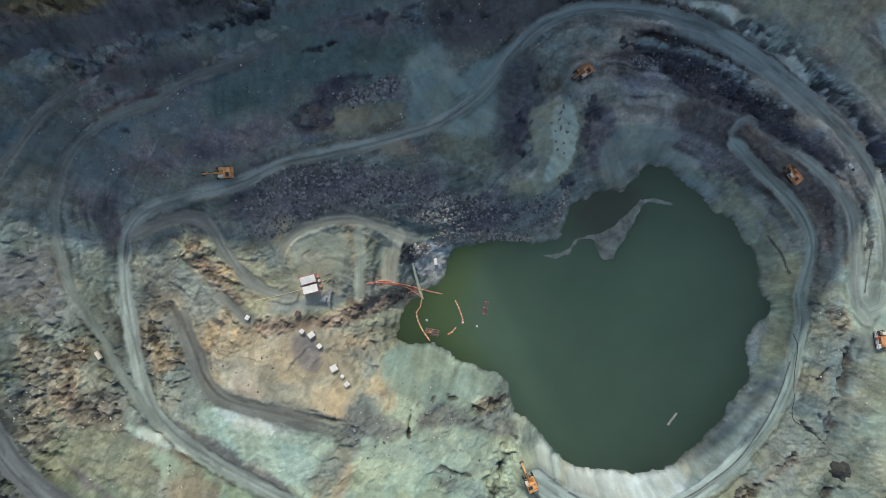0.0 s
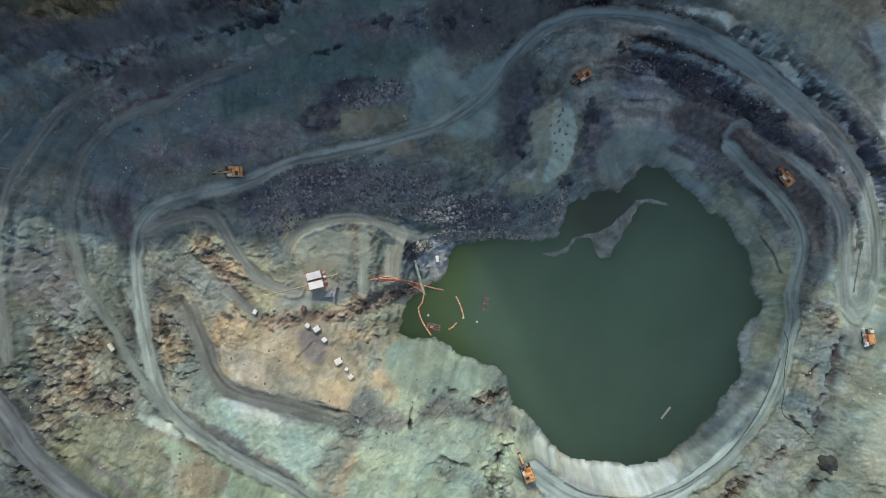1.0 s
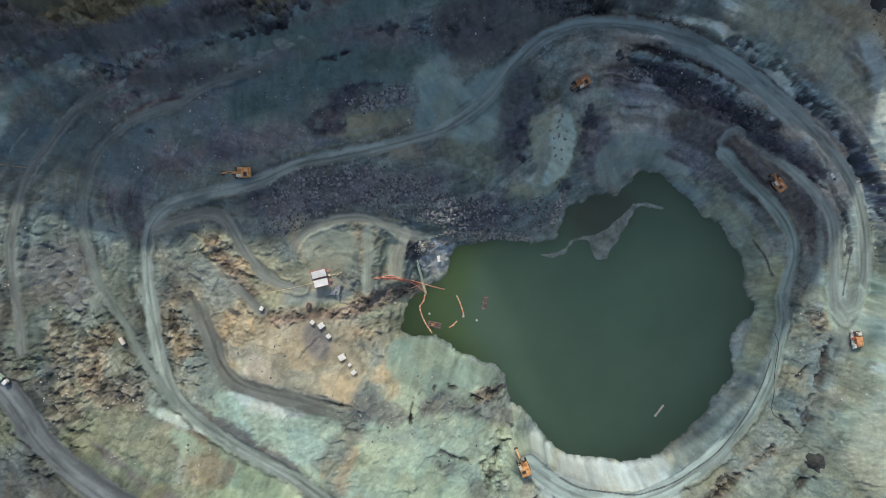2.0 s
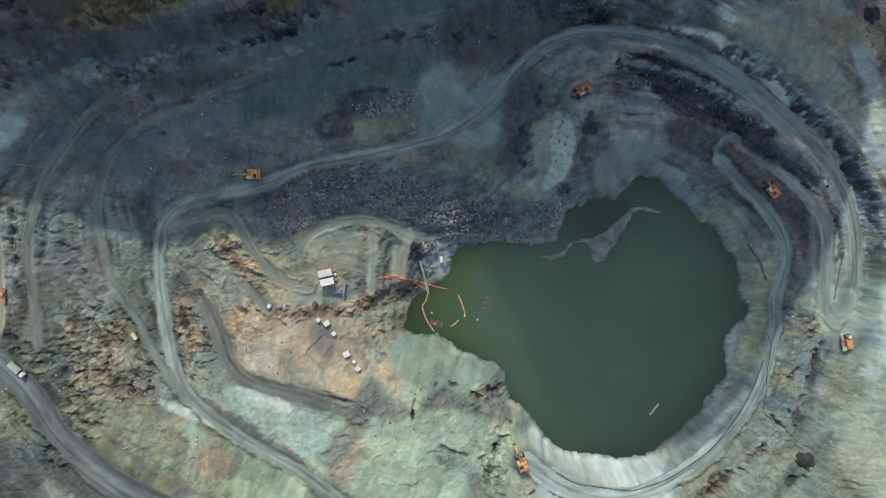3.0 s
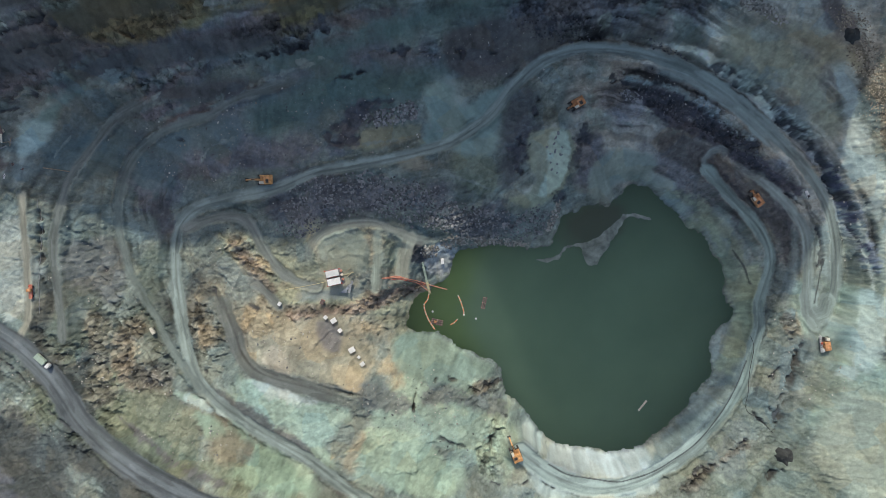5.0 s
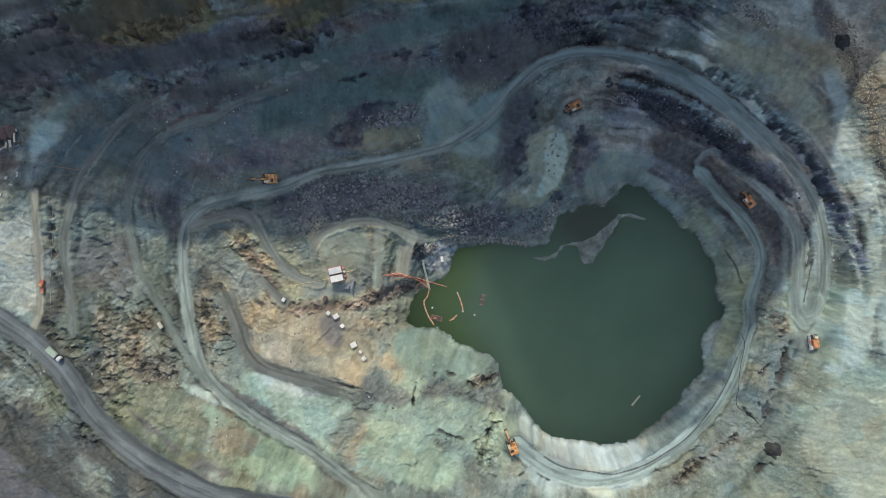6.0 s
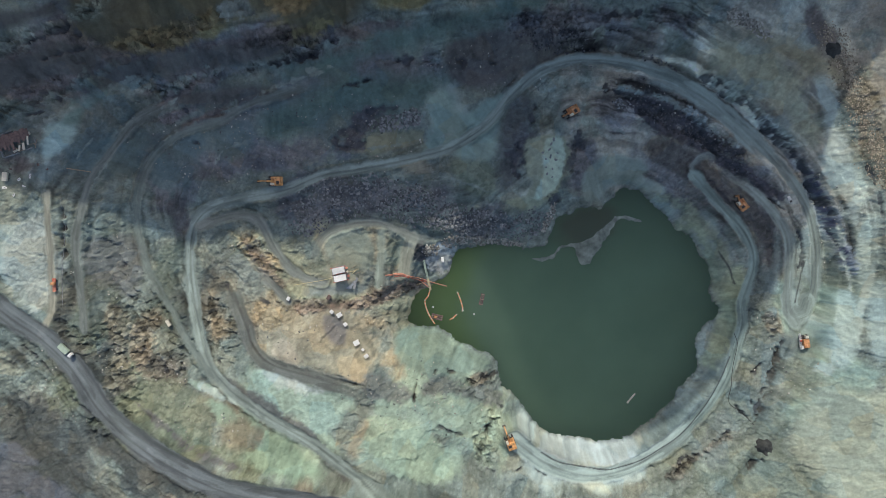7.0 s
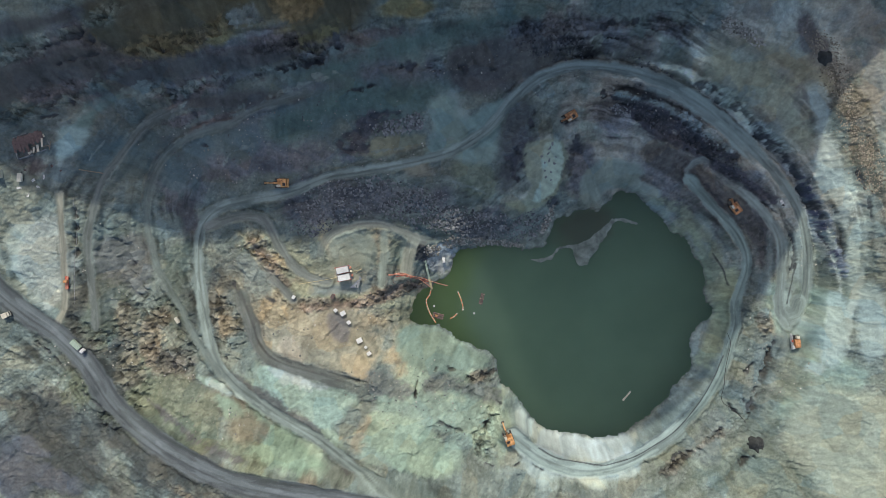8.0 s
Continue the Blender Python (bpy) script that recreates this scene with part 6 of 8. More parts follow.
ledges = (fbm(ga / 12.0, gs, 3.4, 303, 4) - 0.5) * 1.8 + 0.8 * crisp
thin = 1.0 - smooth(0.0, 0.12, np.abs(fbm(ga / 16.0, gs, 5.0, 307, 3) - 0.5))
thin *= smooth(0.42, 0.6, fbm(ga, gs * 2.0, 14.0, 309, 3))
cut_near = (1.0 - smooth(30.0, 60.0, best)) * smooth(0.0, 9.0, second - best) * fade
cut_near *= 1.0 - 0.85 * blobs([(-35.0, 58.0, 90.0, 42.0, 8.0), (-130.0, 60.0, 60.0, 30.0, 20.0)], GX, GY, shift_x * 0.0)
# plates of broken rock, large and small, drawn out along the beds
fx, fy = GX + shift_x * 0.9, GY + shift_y * 0.9
plate_h, plate_t, plate_j = facets(fx * 0.62 - fy * 0.4, fx * 0.45 + fy * 1.1, 3.7, 401)
slab_h, slab_t, _ = facets(fx * 0.75 - fy * 0.3, fx * 0.3 + fy * 0.95, 13.0, 405)
_, hue_t, _ = facets(fx * 0.8 + fy * 0.5, fy * 0.9 - fx * 0.4, 9.0, 407)
furrow = drawn_out(fbm(GX, GY, 4.2, 205, 3), sx / sl, sy / sl, 16.0, 10)
chip_h, chip_t, chip_j = facets(fx * 0.8 + fy * 0.35, fy * 1.1 - fx * 0.4, 1.75, 403)

# colours of the rock
wob = (fbm(GX, GY, 13.0, 21, 6) - 0.5) * 2.0 + rill * 0.05 + ledges * 0.16 * cut_near
tone = fbm(GX, GY, 26.0, 33, 4)
soil = np.empty(GX.shape + (3,))
for k, (lo, hi) in enumerate(((0.15, 0.275), (0.166, 0.305), (0.150, 0.272))):
    soil[..., k] = lo + (hi - lo) * tone
rough = np.full(GX.shape, 0.6)
ROUGH = {"dark": 0.55, "wall": 1.0, "pale": 0.15, "bank": 0.05, "mint": 0.25, "drab": 0.4, "wash": 0.6, "sage": 0.3, "tan": 0.6, "rust": 0.9, "apron": 0.05, "pad": 0.15, "grey": 0.3, "cream": 0.25, "teal": 0.25, "teal_nw": 0.55, "moss": 0.55, "moss_sw": 0.45, "ash": 0.45, "plum": 0.75, "plum_e": 1.0, "umber": 0.9, "gloom": 0.3, "lime": 0.6, "ochre": 0.6, "blush": 0.4, "chalk": 0.35, "brown_e": 0.9, "seep": 0.3, "mint_se": 0.45}
# how much beds, rills and mottling mark each kind of rock
MARKS = {"dark": (0.6, 0.02, 0.45), "wall": (0.7, 0.06, 0.6), "slate": (0.5, 0.02, 0.35), "plum_e": (0.6, 0.0, 0.8), "umber": (0.5, 0.06, 0.7), "lime": (0.12, 0.12, 0.6), "ochre": (0.1, 0.1, 0.5), "chalk": (0.15, 0.1, 0.7), "blush": (0.2, 0.04, 0.5), "ash": (0.45, 0.03, 0.4), "plum": (0.8, 0.02, 0.5), "seep": (0.4, 0.05, 0.3), "mint_se": (0.05, 0.05, 0.7), "teal": (0.25, 0.03, 0.25), "moss": (0.28, 0.07, 0.6), "olive_c": (0.12, 0.08, 0.6), "sage": (0.08, 0.09, 0.5),
         "tan": (0.14, 0.09, 0.4), "rust": (0.2, 0.08, 0.8), "pale": (0.08, 0.08, 0.35), "bank": (0.08, 0.06, 0.2), "mint": (0.06, 0.12, 0.4), "grey": (0.25, 0.04, 0.3), "apron": (0.04, 0.02, 0.15), "pad": (0.04, 0.03, 0.2), "cream": (0.05, 0.05, 0.3)}
mottle = 0.24 * (fbm(GX, GY, 3.2, 211, 4) - 0.5) + 0.2 * (smooth(0.47, 0.53, fbm(GX, GY, 6.0, 212, 5)) - 0.5)
patchy = 0.34 * (fbm(GX, GY, 12.0, 213, 4) - 0.5) + 0.16 * (smooth(0.46, 0.54, fbm(GX, GY, 15.0, 214, 6)) - 0.5)
shard = smooth(0.9, 1.5, beds) * smooth(0.45, 0.6, fbm(GX, GY, 16.0, 215, 4)) - 0.5 * smooth(1.0, 1.6, -beds) * smooth(0.5, 0.62, fbm(GX, GY, 13.0, 216, 4))
speck = smooth(0.66, 0.8, fbm(GX, GY, 1.5, 217, 2)) - 0.8 * smooth(0.68, 0.8, fbm(GX, GY, 1.3, 219, 2))
soil *= np.clip(1.0 + 0.3 * ledges * cut_near + 0.06 * beds + 0.06 * rill + 0.5 * mottle + 0.5 * patchy, 0.4, 1.8)[..., None]
for name, (colour, rows) in ZONES.items():
    m = blobs(rows, GX + shift_x * 1.6, GY + shift_y * 1.6, wob)
    a, b, c = MARKS.get(name, (0.2, 0.06, 0.5))
    streak = np.clip(1.0 + a * (ledges * cut_near + 0.25 * beds) + b * rill + c * mottle + 0.45 * patchy, 0.35, 2.0)
    for k in range(3):
        soil[..., k] += (colour[k] * streak - soil[..., k]) * m * 0.9
    rough += (ROUGH.get(name, 0.5) - rough) * m
strata = smooth(0.47, 0.52, fbm(ga / 22.0, gs, 2.6, 311, 3)) - 0.5
soil *= (1.0 + 0.5 * strata * cut_near * blobs([(125.0, 75.0, 90.0, 42.0, -35.0), (190.0, 15.0, 18.0, 45.0, 10.0)], GX, GY, wob))[..., None]
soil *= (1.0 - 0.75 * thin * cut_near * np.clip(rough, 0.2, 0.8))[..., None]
soil *= (1.0 - 0.38 * shard * np.clip(rough * 1.5, 0.15, 1))[..., None]
soil *= np.clip(1.0 + 0.22 * speck * np.clip(rough * 1.6, 0, 1), 0.3, 2.0)[..., None]
soil *= (np.array((1.0, 1.0, 1.0)) + np.stack([patchy, 0 * patchy, -patchy], axis=-1) * 0.35)
crag = blobs(OUTCROPS, GX, GY, wob)
rough = np.maximum(rough, crag)
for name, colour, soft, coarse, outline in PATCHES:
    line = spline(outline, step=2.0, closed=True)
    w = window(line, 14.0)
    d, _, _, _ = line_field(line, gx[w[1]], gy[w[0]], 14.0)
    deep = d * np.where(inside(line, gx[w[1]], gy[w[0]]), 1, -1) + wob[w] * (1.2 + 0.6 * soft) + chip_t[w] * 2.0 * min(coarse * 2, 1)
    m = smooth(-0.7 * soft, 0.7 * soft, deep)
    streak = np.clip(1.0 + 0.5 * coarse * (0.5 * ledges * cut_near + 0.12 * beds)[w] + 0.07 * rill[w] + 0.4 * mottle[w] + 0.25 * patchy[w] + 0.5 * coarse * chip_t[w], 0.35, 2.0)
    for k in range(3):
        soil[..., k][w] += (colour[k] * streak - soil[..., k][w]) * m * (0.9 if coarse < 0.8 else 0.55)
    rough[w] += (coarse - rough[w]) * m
    if coarse >= 0.8:
        crag[w] = np.maximum(crag[w] * (1 - m), m * coarse)
    else:
        crag[w] *= 1 - 0.7 * m

# roads: levelled, with low berms, ruts and spilled gravel
lip = np.zeros(GX.shape)
road_all = np.zeros(GX.shape)
ROAD_TONE = {"slip": (0.195, 0.2, 0.188), "shore": (0.37, 0.43, 0.4), "turn": (0.28, 0.325, 0.305), "terrace": (0.25, 0.29, 0.275), "loop_ne": (0.23, 0.26, 0.25), "ramp_a": (0.34, 0.36, 0.30), "ramp_b": (0.40, 0.385, 0.31), "haul": (0.25, 0.285, 0.268), "lower": (0.25, 0.285, 0.27), "lake": (0.225, 0.28, 0.262), "west": (0.165, 0.188, 0.176), "upper": (0.155, 0.165, 0.158), "edge": (0.30, 0.28, 0.23), "south": (0.14, 0.15, 0.16), "camp": (0.215, 0.22, 0.2), "loop": (0.235, 0.235, 0.205), "bench": (0.135, 0.138, 0.13)}
for name, (half, rows) in ROADS.items():
    line = spline(rows)
    w = window(line, half + 9.0)
    x, y = GX[w], GY[w]
    d, side, high, along = line_field(line, gx[w[1]], gy[w[0]], half + 9.0)
    edge = half * (0.7 + 0.6 * fbm(along, along * 0 + 7.0 * side, 20.0, len(name), 3)) + (fbm(x, y, 5.0, 14, 4) - 0.5) * 2.2
    level = 1.0 - smooth(edge + 0.2, edge + 4.5, d)
    GZ[w] = GZ[w] * (1 - level) + high * level
    length = along.max()
    ends = {"west": (1, 0), "upper": (1, 0), "lower": (0, 1), "bench": (1, 1), "camp": (0, 0), "slip": (1, 0), "loop": (1, 1), "terrace": (1, 1), "loop_ne": (1, 0), "shore": (1, 0), "ramp_a": (1, 0)}.get(name, (0, 0))
    worn = np.where(ends[0], smooth(0.0, 26.0, along), 1.0) * np.where(ends[1], smooth(0.0, 26.0, length - along), 1.0)
    on = (1.0 - smooth(edge - 1.0, edge + 0.5, d)) * worn * smooth(-0.2, 0.3, worn - 0.5 + fbm(x, y, 4.0, 59, 3) - 0.3)
    berm = worn * np.exp(-((d - edge - 0.5) / 0.7) ** 2) * (0.25 + 0.6 * fbm(along, side * 9.0, 9.0, 41, 2)) * (1 - road_all[w])
    lip[w] = np.maximum(lip[w] * (1 - on), berm * (name not in ("bench", "upper", "loop_ne", "terrace", "turn", "ramp_a", "ramp_b")))
    rut = 1.0 + 0.06 * np.cos(d * side / half * 7.0 + 2.0 * fbm(along, along * 0, 30.0, 6, 2)) * smooth(0.1, 0.6, fbm(along, d, 22.0, 8, 2)) + 0.75 * (fbm(along * 0.1, d * side * 1.2, 1.4, 51, 3) - 0.5) + 0.5 * (fbm(x, y, 9.0, 53, 5) - 0.5) + 0.3 * (smooth(0.46, 0.54, fbm(along / 5.0, d * side, 2.4, 55, 4)) - 0.5)
    off = d * side / half
    if name == "south":
        # dark wheel lines, plus the shaded northern edge painted as a band
        rut *= 1.0 - 0.5 * np.exp(-((off - 0.8) / 0.2) ** 2) - 0.4 * np.exp(-((off + 0.3) / 0.09) ** 2) - 0.3 * np.exp(-((off + 0.85) / 0.12) ** 2) + 0.22 * np.exp(-((off - 0.1) / 0.25) ** 2)
    elif name in ("haul", "bench", "lake", "shore"):
        rut *= 1.0 - 0.34 * np.exp(-((off - 0.05) / 0.14) ** 2) - 0.3 * np.exp(-((off - 0.75) / 0.16) ** 2) * smooth(0.3, 0.6, fbm(along, along * 0, 40.0, 61, 2)) + 0.12 * np.exp(-((off + 0.45) / 0.2) ** 2)
    for k in range(3):
        soil[..., k][w] += (ROAD_TONE[name][k] * rut - soil[..., k][w]) * on * (0.65 if name == "west" else 0.92)
    # berm shade painted as a broken dark line beside the road
    ditch = np.exp(-((d - edge - 0.9) / 0.8) ** 2) * worn * (1 - road_all[w]) * smooth(0.35, 0.6, fbm(along, side * 5.0, 12.0, 57, 3))
    soil[w] *= (1 - 0.34 * ditch)[..., None]
    rough[w] *= 1 - 0.95 * on
    road_all[w] = np.maximum(road_all[w], on)

# single cracks and cliffs with their shade painted in, dusty ledges and hoses
cut = np.zeros(GX.shape)
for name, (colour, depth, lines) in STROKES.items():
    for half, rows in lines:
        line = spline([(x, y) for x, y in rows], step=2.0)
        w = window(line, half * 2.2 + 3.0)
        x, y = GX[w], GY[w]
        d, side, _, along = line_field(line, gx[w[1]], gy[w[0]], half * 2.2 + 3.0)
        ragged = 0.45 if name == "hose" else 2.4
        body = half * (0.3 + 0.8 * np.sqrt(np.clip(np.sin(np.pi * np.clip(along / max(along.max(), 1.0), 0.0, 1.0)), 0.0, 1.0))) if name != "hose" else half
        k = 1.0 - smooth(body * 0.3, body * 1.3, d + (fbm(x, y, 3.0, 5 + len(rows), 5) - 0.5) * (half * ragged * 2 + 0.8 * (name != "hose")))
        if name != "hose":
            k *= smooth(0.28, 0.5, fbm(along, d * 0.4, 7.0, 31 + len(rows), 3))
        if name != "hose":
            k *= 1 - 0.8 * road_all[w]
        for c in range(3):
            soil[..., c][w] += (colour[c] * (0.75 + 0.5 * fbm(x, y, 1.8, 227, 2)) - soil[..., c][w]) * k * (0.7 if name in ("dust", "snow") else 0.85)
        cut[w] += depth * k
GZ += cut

# rock relief: broken ledges on crags, rills on smooth slopes, mounds on rubble
slope_x, slope_y = np.gradient(GZ, gx, axis=1), np.gradient(GZ, gy, axis=0)
steep = np.clip(np.hypot(slope_x, slope_y), 0, 1.5)
free = (1 - road_all) * (1 - far_out) * (1 - pads)
GZ += free * np.clip(steep, 0, 1) * (0.09 * beds * (0.15 + 0.85 * rough) + 0.17 * rill * (1 - 0.95 * cut_near) * np.clip(1.2 - rough, 0.2, 1) * np.clip(steep * 2, 0, 1))
flake = -0.14 * smooth(0.6, 0.66, fbm(GX, GY, 3.4, 413, 4)) + 0.12 * smooth(0.62, 0.68, fbm(GX, GY, 4.1, 415, 4))
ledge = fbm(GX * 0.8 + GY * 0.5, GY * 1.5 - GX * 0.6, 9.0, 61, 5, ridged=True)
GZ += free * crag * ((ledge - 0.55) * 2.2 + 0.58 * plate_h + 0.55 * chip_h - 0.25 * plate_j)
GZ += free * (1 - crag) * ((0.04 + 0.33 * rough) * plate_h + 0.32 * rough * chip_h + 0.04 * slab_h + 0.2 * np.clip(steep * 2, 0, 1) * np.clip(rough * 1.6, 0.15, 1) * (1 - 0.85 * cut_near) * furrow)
# hollows between crag ledges get their crack shade as darker colour
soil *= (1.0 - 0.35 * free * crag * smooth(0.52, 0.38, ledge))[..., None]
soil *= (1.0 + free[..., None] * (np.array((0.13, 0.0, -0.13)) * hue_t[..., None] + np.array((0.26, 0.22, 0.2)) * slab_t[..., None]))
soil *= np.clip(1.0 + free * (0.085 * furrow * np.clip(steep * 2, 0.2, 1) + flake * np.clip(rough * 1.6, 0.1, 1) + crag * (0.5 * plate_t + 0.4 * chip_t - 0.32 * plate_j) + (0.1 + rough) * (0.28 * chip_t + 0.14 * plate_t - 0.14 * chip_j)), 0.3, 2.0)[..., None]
GZ += free * rough * ((fbm(GX, GY, 6.0, 71, 5) - 0.5) * 1.7 + (fbm(GX * 0.7 + GY * 0.7, (GY - GX) * 1.3, 3.6, 77, 4, ridged=True) - 0.5) * 1.2)
# blocks and scarps: a rough skin broken into little steps
q = fbm(GX * 0.8 + GY * 0.35, GY * 1.25 - GX * 0.4, 10.0, 81, 5) * 11.0
GZ += free * (0.1 + rough) * (fbm(GX, GY, 1.5, 83, 2) - 0.5) * 0.4
GZ += free * rough * ((np.floor(q) + smooth(0.62, 0.92, q - np.floor(q))) - q) * 1.15
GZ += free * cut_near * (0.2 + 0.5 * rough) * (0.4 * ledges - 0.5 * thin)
# terraces cut by the digging
bench_h = 3.2
terr = GZ + (fbm(GX, GY, 18.0, 91, 3) - 0.5) * 4.0
stepped = (np.floor(terr / bench_h) + smooth(0.55, 0.95, terr / bench_h - np.floor(terr / bench_h))) * bench_h - (terr - GZ)
GZ += (stepped - GZ) * free * 0.45 * smooth(0.3, 0.7, steep) * np.clip(rough * 1.4, 0, 1)
GZ += lip

# the lake bed, shore and spit
shore = spline([(x, y) for x, y in SHORE], step=1.5, closed=True)
d, _, _, _ = line_field(shore, gx, gy, 40.0)
wet = inside(shore, gx, gy)
ragged = d * np.where(wet, -1, 1) + (fbm(GX, GY, 5.0, 101, 4) - 0.5) * 2.6 + chip_t * 1.1
dry = np.maximum(GZ, np.minimum(np.maximum(ragged, 0) * 0.45 + 0.12, 3.0))
GZ = np.where(ragged < 0, np.maximum(ragged * 0.35, -7.0), np.where(ragged < 40, dry * smooth(-0.3, 2.6, ragged) + (ragged * 0.5 + 0.05) * (1 - smooth(-0.3, 2.6, ragged)), GZ))
spit = spline([(x, y) for x, y in SPIT], step=1.0, closed=True)
d, _, _, _ = line_field(spit, gx, gy, 12.0)
spit_in = d * np.where(inside(spit, gx, gy), 1, -1) + (fbm(GX, GY, 3.0, 111, 3) - 0.5) * 2.0
GZ = np.maximum(GZ, np.where(spit_in > 0, 0.06 + 0.12 * spit_in, np.maximum(spit_in * 0.5, -7.0)) * (np.abs(spit_in) < 11) + GZ * (np.abs(spit_in) >= 11))
for k, c in enumerate((0.235, 0.25, 0.215)):
    soil[..., k] += (c * (0.45 + 1.1 * fbm(GX, GY, 2.5, 123, 3)) - soil[..., k]) * smooth(-0.4, 0.3, spit_in)
damp = np.exp(-(np.maximum(ragged, 0) / 0.9) ** 2) * (ragged > -1)
soil *= (1 - 0.3 * damp + 0.1 * np.exp(-((ragged - 1.6) / 0.8) ** 2) * (0.4 + fbm(GX, GY, 6.0, 141, 3)))[..., None]
soil *= np.array((0.925, 1.0, 0.98))


def height(x, y):
    """The ground's height at a place."""
    return float(sample(GZ, gx, gy, np.array([float(x)]), np.array([float(y)]))[0])


def grid_mesh(name, xs, ys, Z, colours, attribute, extra=()):
    """A sheet of quads on a grid, with its colours at the vertices."""
    nx, ny = len(xs), len(ys)
    X, Y = np.meshgrid(xs, ys)
    me = bpy.data.meshes.new(name)
    idx = np.arange(nx * ny).reshape(ny, nx)
    quads = np.stack([idx[:-1, :-1], idx[:-1, 1:], idx[1:, 1:], idx[1:, :-1]], axis=-1).reshape(-1)
    me.vertices.add(nx * ny)
    me.vertices.foreach_set("co", np.stack([X, Y, Z], axis=-1).reshape(-1).astype(np.float32))
    me.loops.add(len(quads))
    me.loops.foreach_set("vertex_index", quads.astype(np.int32))
    me.polygons.add(len(quads) // 4)
    me.polygons.foreach_set("loop_start", np.arange(0, len(quads), 4, dtype=np.int32))
    me.polygons.foreach_set("use_smooth", np.ones(len(quads) // 4, dtype=bool))
    at = me.attributes.new(attribute, "FLOAT_COLOR", "POINT")
    at.data.foreach_set("color", np.concatenate([colours, np.ones(colours.shape[:2] + (1,))], axis=-1).reshape(-1).astype(np.float32))
    for key, values in extra:
        a = me.attributes.new(key, "FLOAT", "POINT")
        a.data.foreach_set("value", values.reshape(-1).astype(np.float32))
    me.update(calc_edges=True)
    return me


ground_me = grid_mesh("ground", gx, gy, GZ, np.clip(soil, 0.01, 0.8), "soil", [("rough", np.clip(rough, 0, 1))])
ground_me.materials.append(ground_material())
tagged(new("ground", ground_me), "terraced quarry ground of grey, tan and sage-green rock", "ground", kind="structure")

# the lake
wx, wy = np.arange(-26.0, 158.0, 1.5), np.arange(-110.0, 42.0, 1.5)
WX, WY = np.meshgrid(wx, wy)
d, _, _, _ = line_field(shore, wx, wy, 60.0)
# greener look of the sunlit western water, put into the silt colour
sunlit_west = 1.0 - smooth(2.0, 46.0, np.minimum(d, 60.0) + np.maximum(WX - 8.0, 0) * 1.6 + 12 * (fbm(WX, WY, 20.0, 131, 3) - 0.5))
murk = blobs([(76.0, 11.0, 18.0, 11.0, 20.0)], WX, WY, (fbm(WX, WY, 9.0, 133, 3) - 0.5) * 0.5)
silt = np.empty(WX.shape + (3,))
for k in range(3):
    silt[..., k] = (0.118, 0.200, 0.124)[k] + ((0.116, 0.198, 0.078)[k] - (0.118, 0.200, 0.124)[k]) * sunlit_west
    silt[..., k] += ((0.11, 0.122, 0.085)[k] - silt[..., k]) * murk * 0.7
water_me = grid_mesh("water", wx, wy, np.zeros(WX.shape), silt, "silt")
water_me.materials.append(water_material())
tagged(new("water", water_me), "still turbid green water filling the pit bottom", "water", kind="structure")

# ---- helpers for things ----
def part(name, bm, mat, parent, label="", flat=True):
    """Links a bmesh as one mesh object under a thing or under a part."""
    me = bpy.data.meshes.new(name)
    bmesh.ops.recalc_face_normals(bm, faces=bm.faces)
    bm.to_mesh(me)
    bm.free()
    me.materials.append(mat)
    if not flat:
        for p in me.polygons:
            p.use_smooth = True
    ob = new(name, me)
    ob.parent = parent
    return tagged(ob, label) if label else ob


def thing(name, x, y, turn=0.0, z=None, label="", category="", group="", kind=""):
    """An empty at a thing's base, standing on the ground."""
    ob = new(name)
    ob.matrix_world = pose(x, y, height(x, y) if z is None else z, 0, 0, turn)
    return tagged(ob, label, category, group, kind)


def box(sx, sy, sz, at=(0, 0, 0), turn=None, bevel=0.04, bm=None, taper=1.0):
    """A bevelled box on its base; taper narrows its top."""
    bm = bm or bmesh.new()
    made = bmesh.ops.create_cube(bm, size=1.0)["verts"]
    for v in made:
        k = taper if v.co.z > 0 else 1.0
        v.co = Vector((v.co.x * sx * k, v.co.y * sy * k, (v.co.z + 0.5) * sz))
    if bevel:
        edges = list({e for v in made for e in v.link_edges})
        grown = bmesh.ops.bevel(bm, geom=edges, offset=min(bevel, 0.3 * min(sx, sy, sz)), segments=1, affect="EDGES")
        made = list({v for f in grown["faces"] for v in f.verts} | {v for v in made if v.is_valid})
    m = Matrix.Translation(at) @ (turn.to_matrix().to_4x4() if turn else Matrix())
    bmesh.ops.transform(bm, matrix=m, verts=made)
    return bm


def beam(a, b, wide, high, bm=None):
    """A square beam from a to b."""
    a, b = Vector(a), Vector(b)
    bm = bm or bmesh.new()
    made = bmesh.ops.create_cube(bm, size=1.0)["verts"]
    q = (b - a).to_track_quat("X", "Z")
    m = Matrix.Translation((a + b) / 2) @ q.to_matrix().to_4x4() @ Matrix.Diagonal(((b - a).length, wide, high, 1))
    bmesh.ops.transform(bm, matrix=m, verts=made)
    return bm


def rod(a, b, r, n=10, r2=None, bm=None):
    """A round bar from a to b."""
    a, b = Vector(a), Vector(b)
    bm = bm or bmesh.new()
    made = bmesh.ops.create_cone(bm, cap_ends=True, segments=n, radius1=r, radius2=r if r2 is None else r2, depth=(b - a).length)["verts"]
    m = Matrix.Translation((a + b) / 2) @ (b - a).to_track_quat("Z", "Y").to_matrix().to_4x4()
    bmesh.ops.transform(bm, matrix=m, verts=made)
    return bm


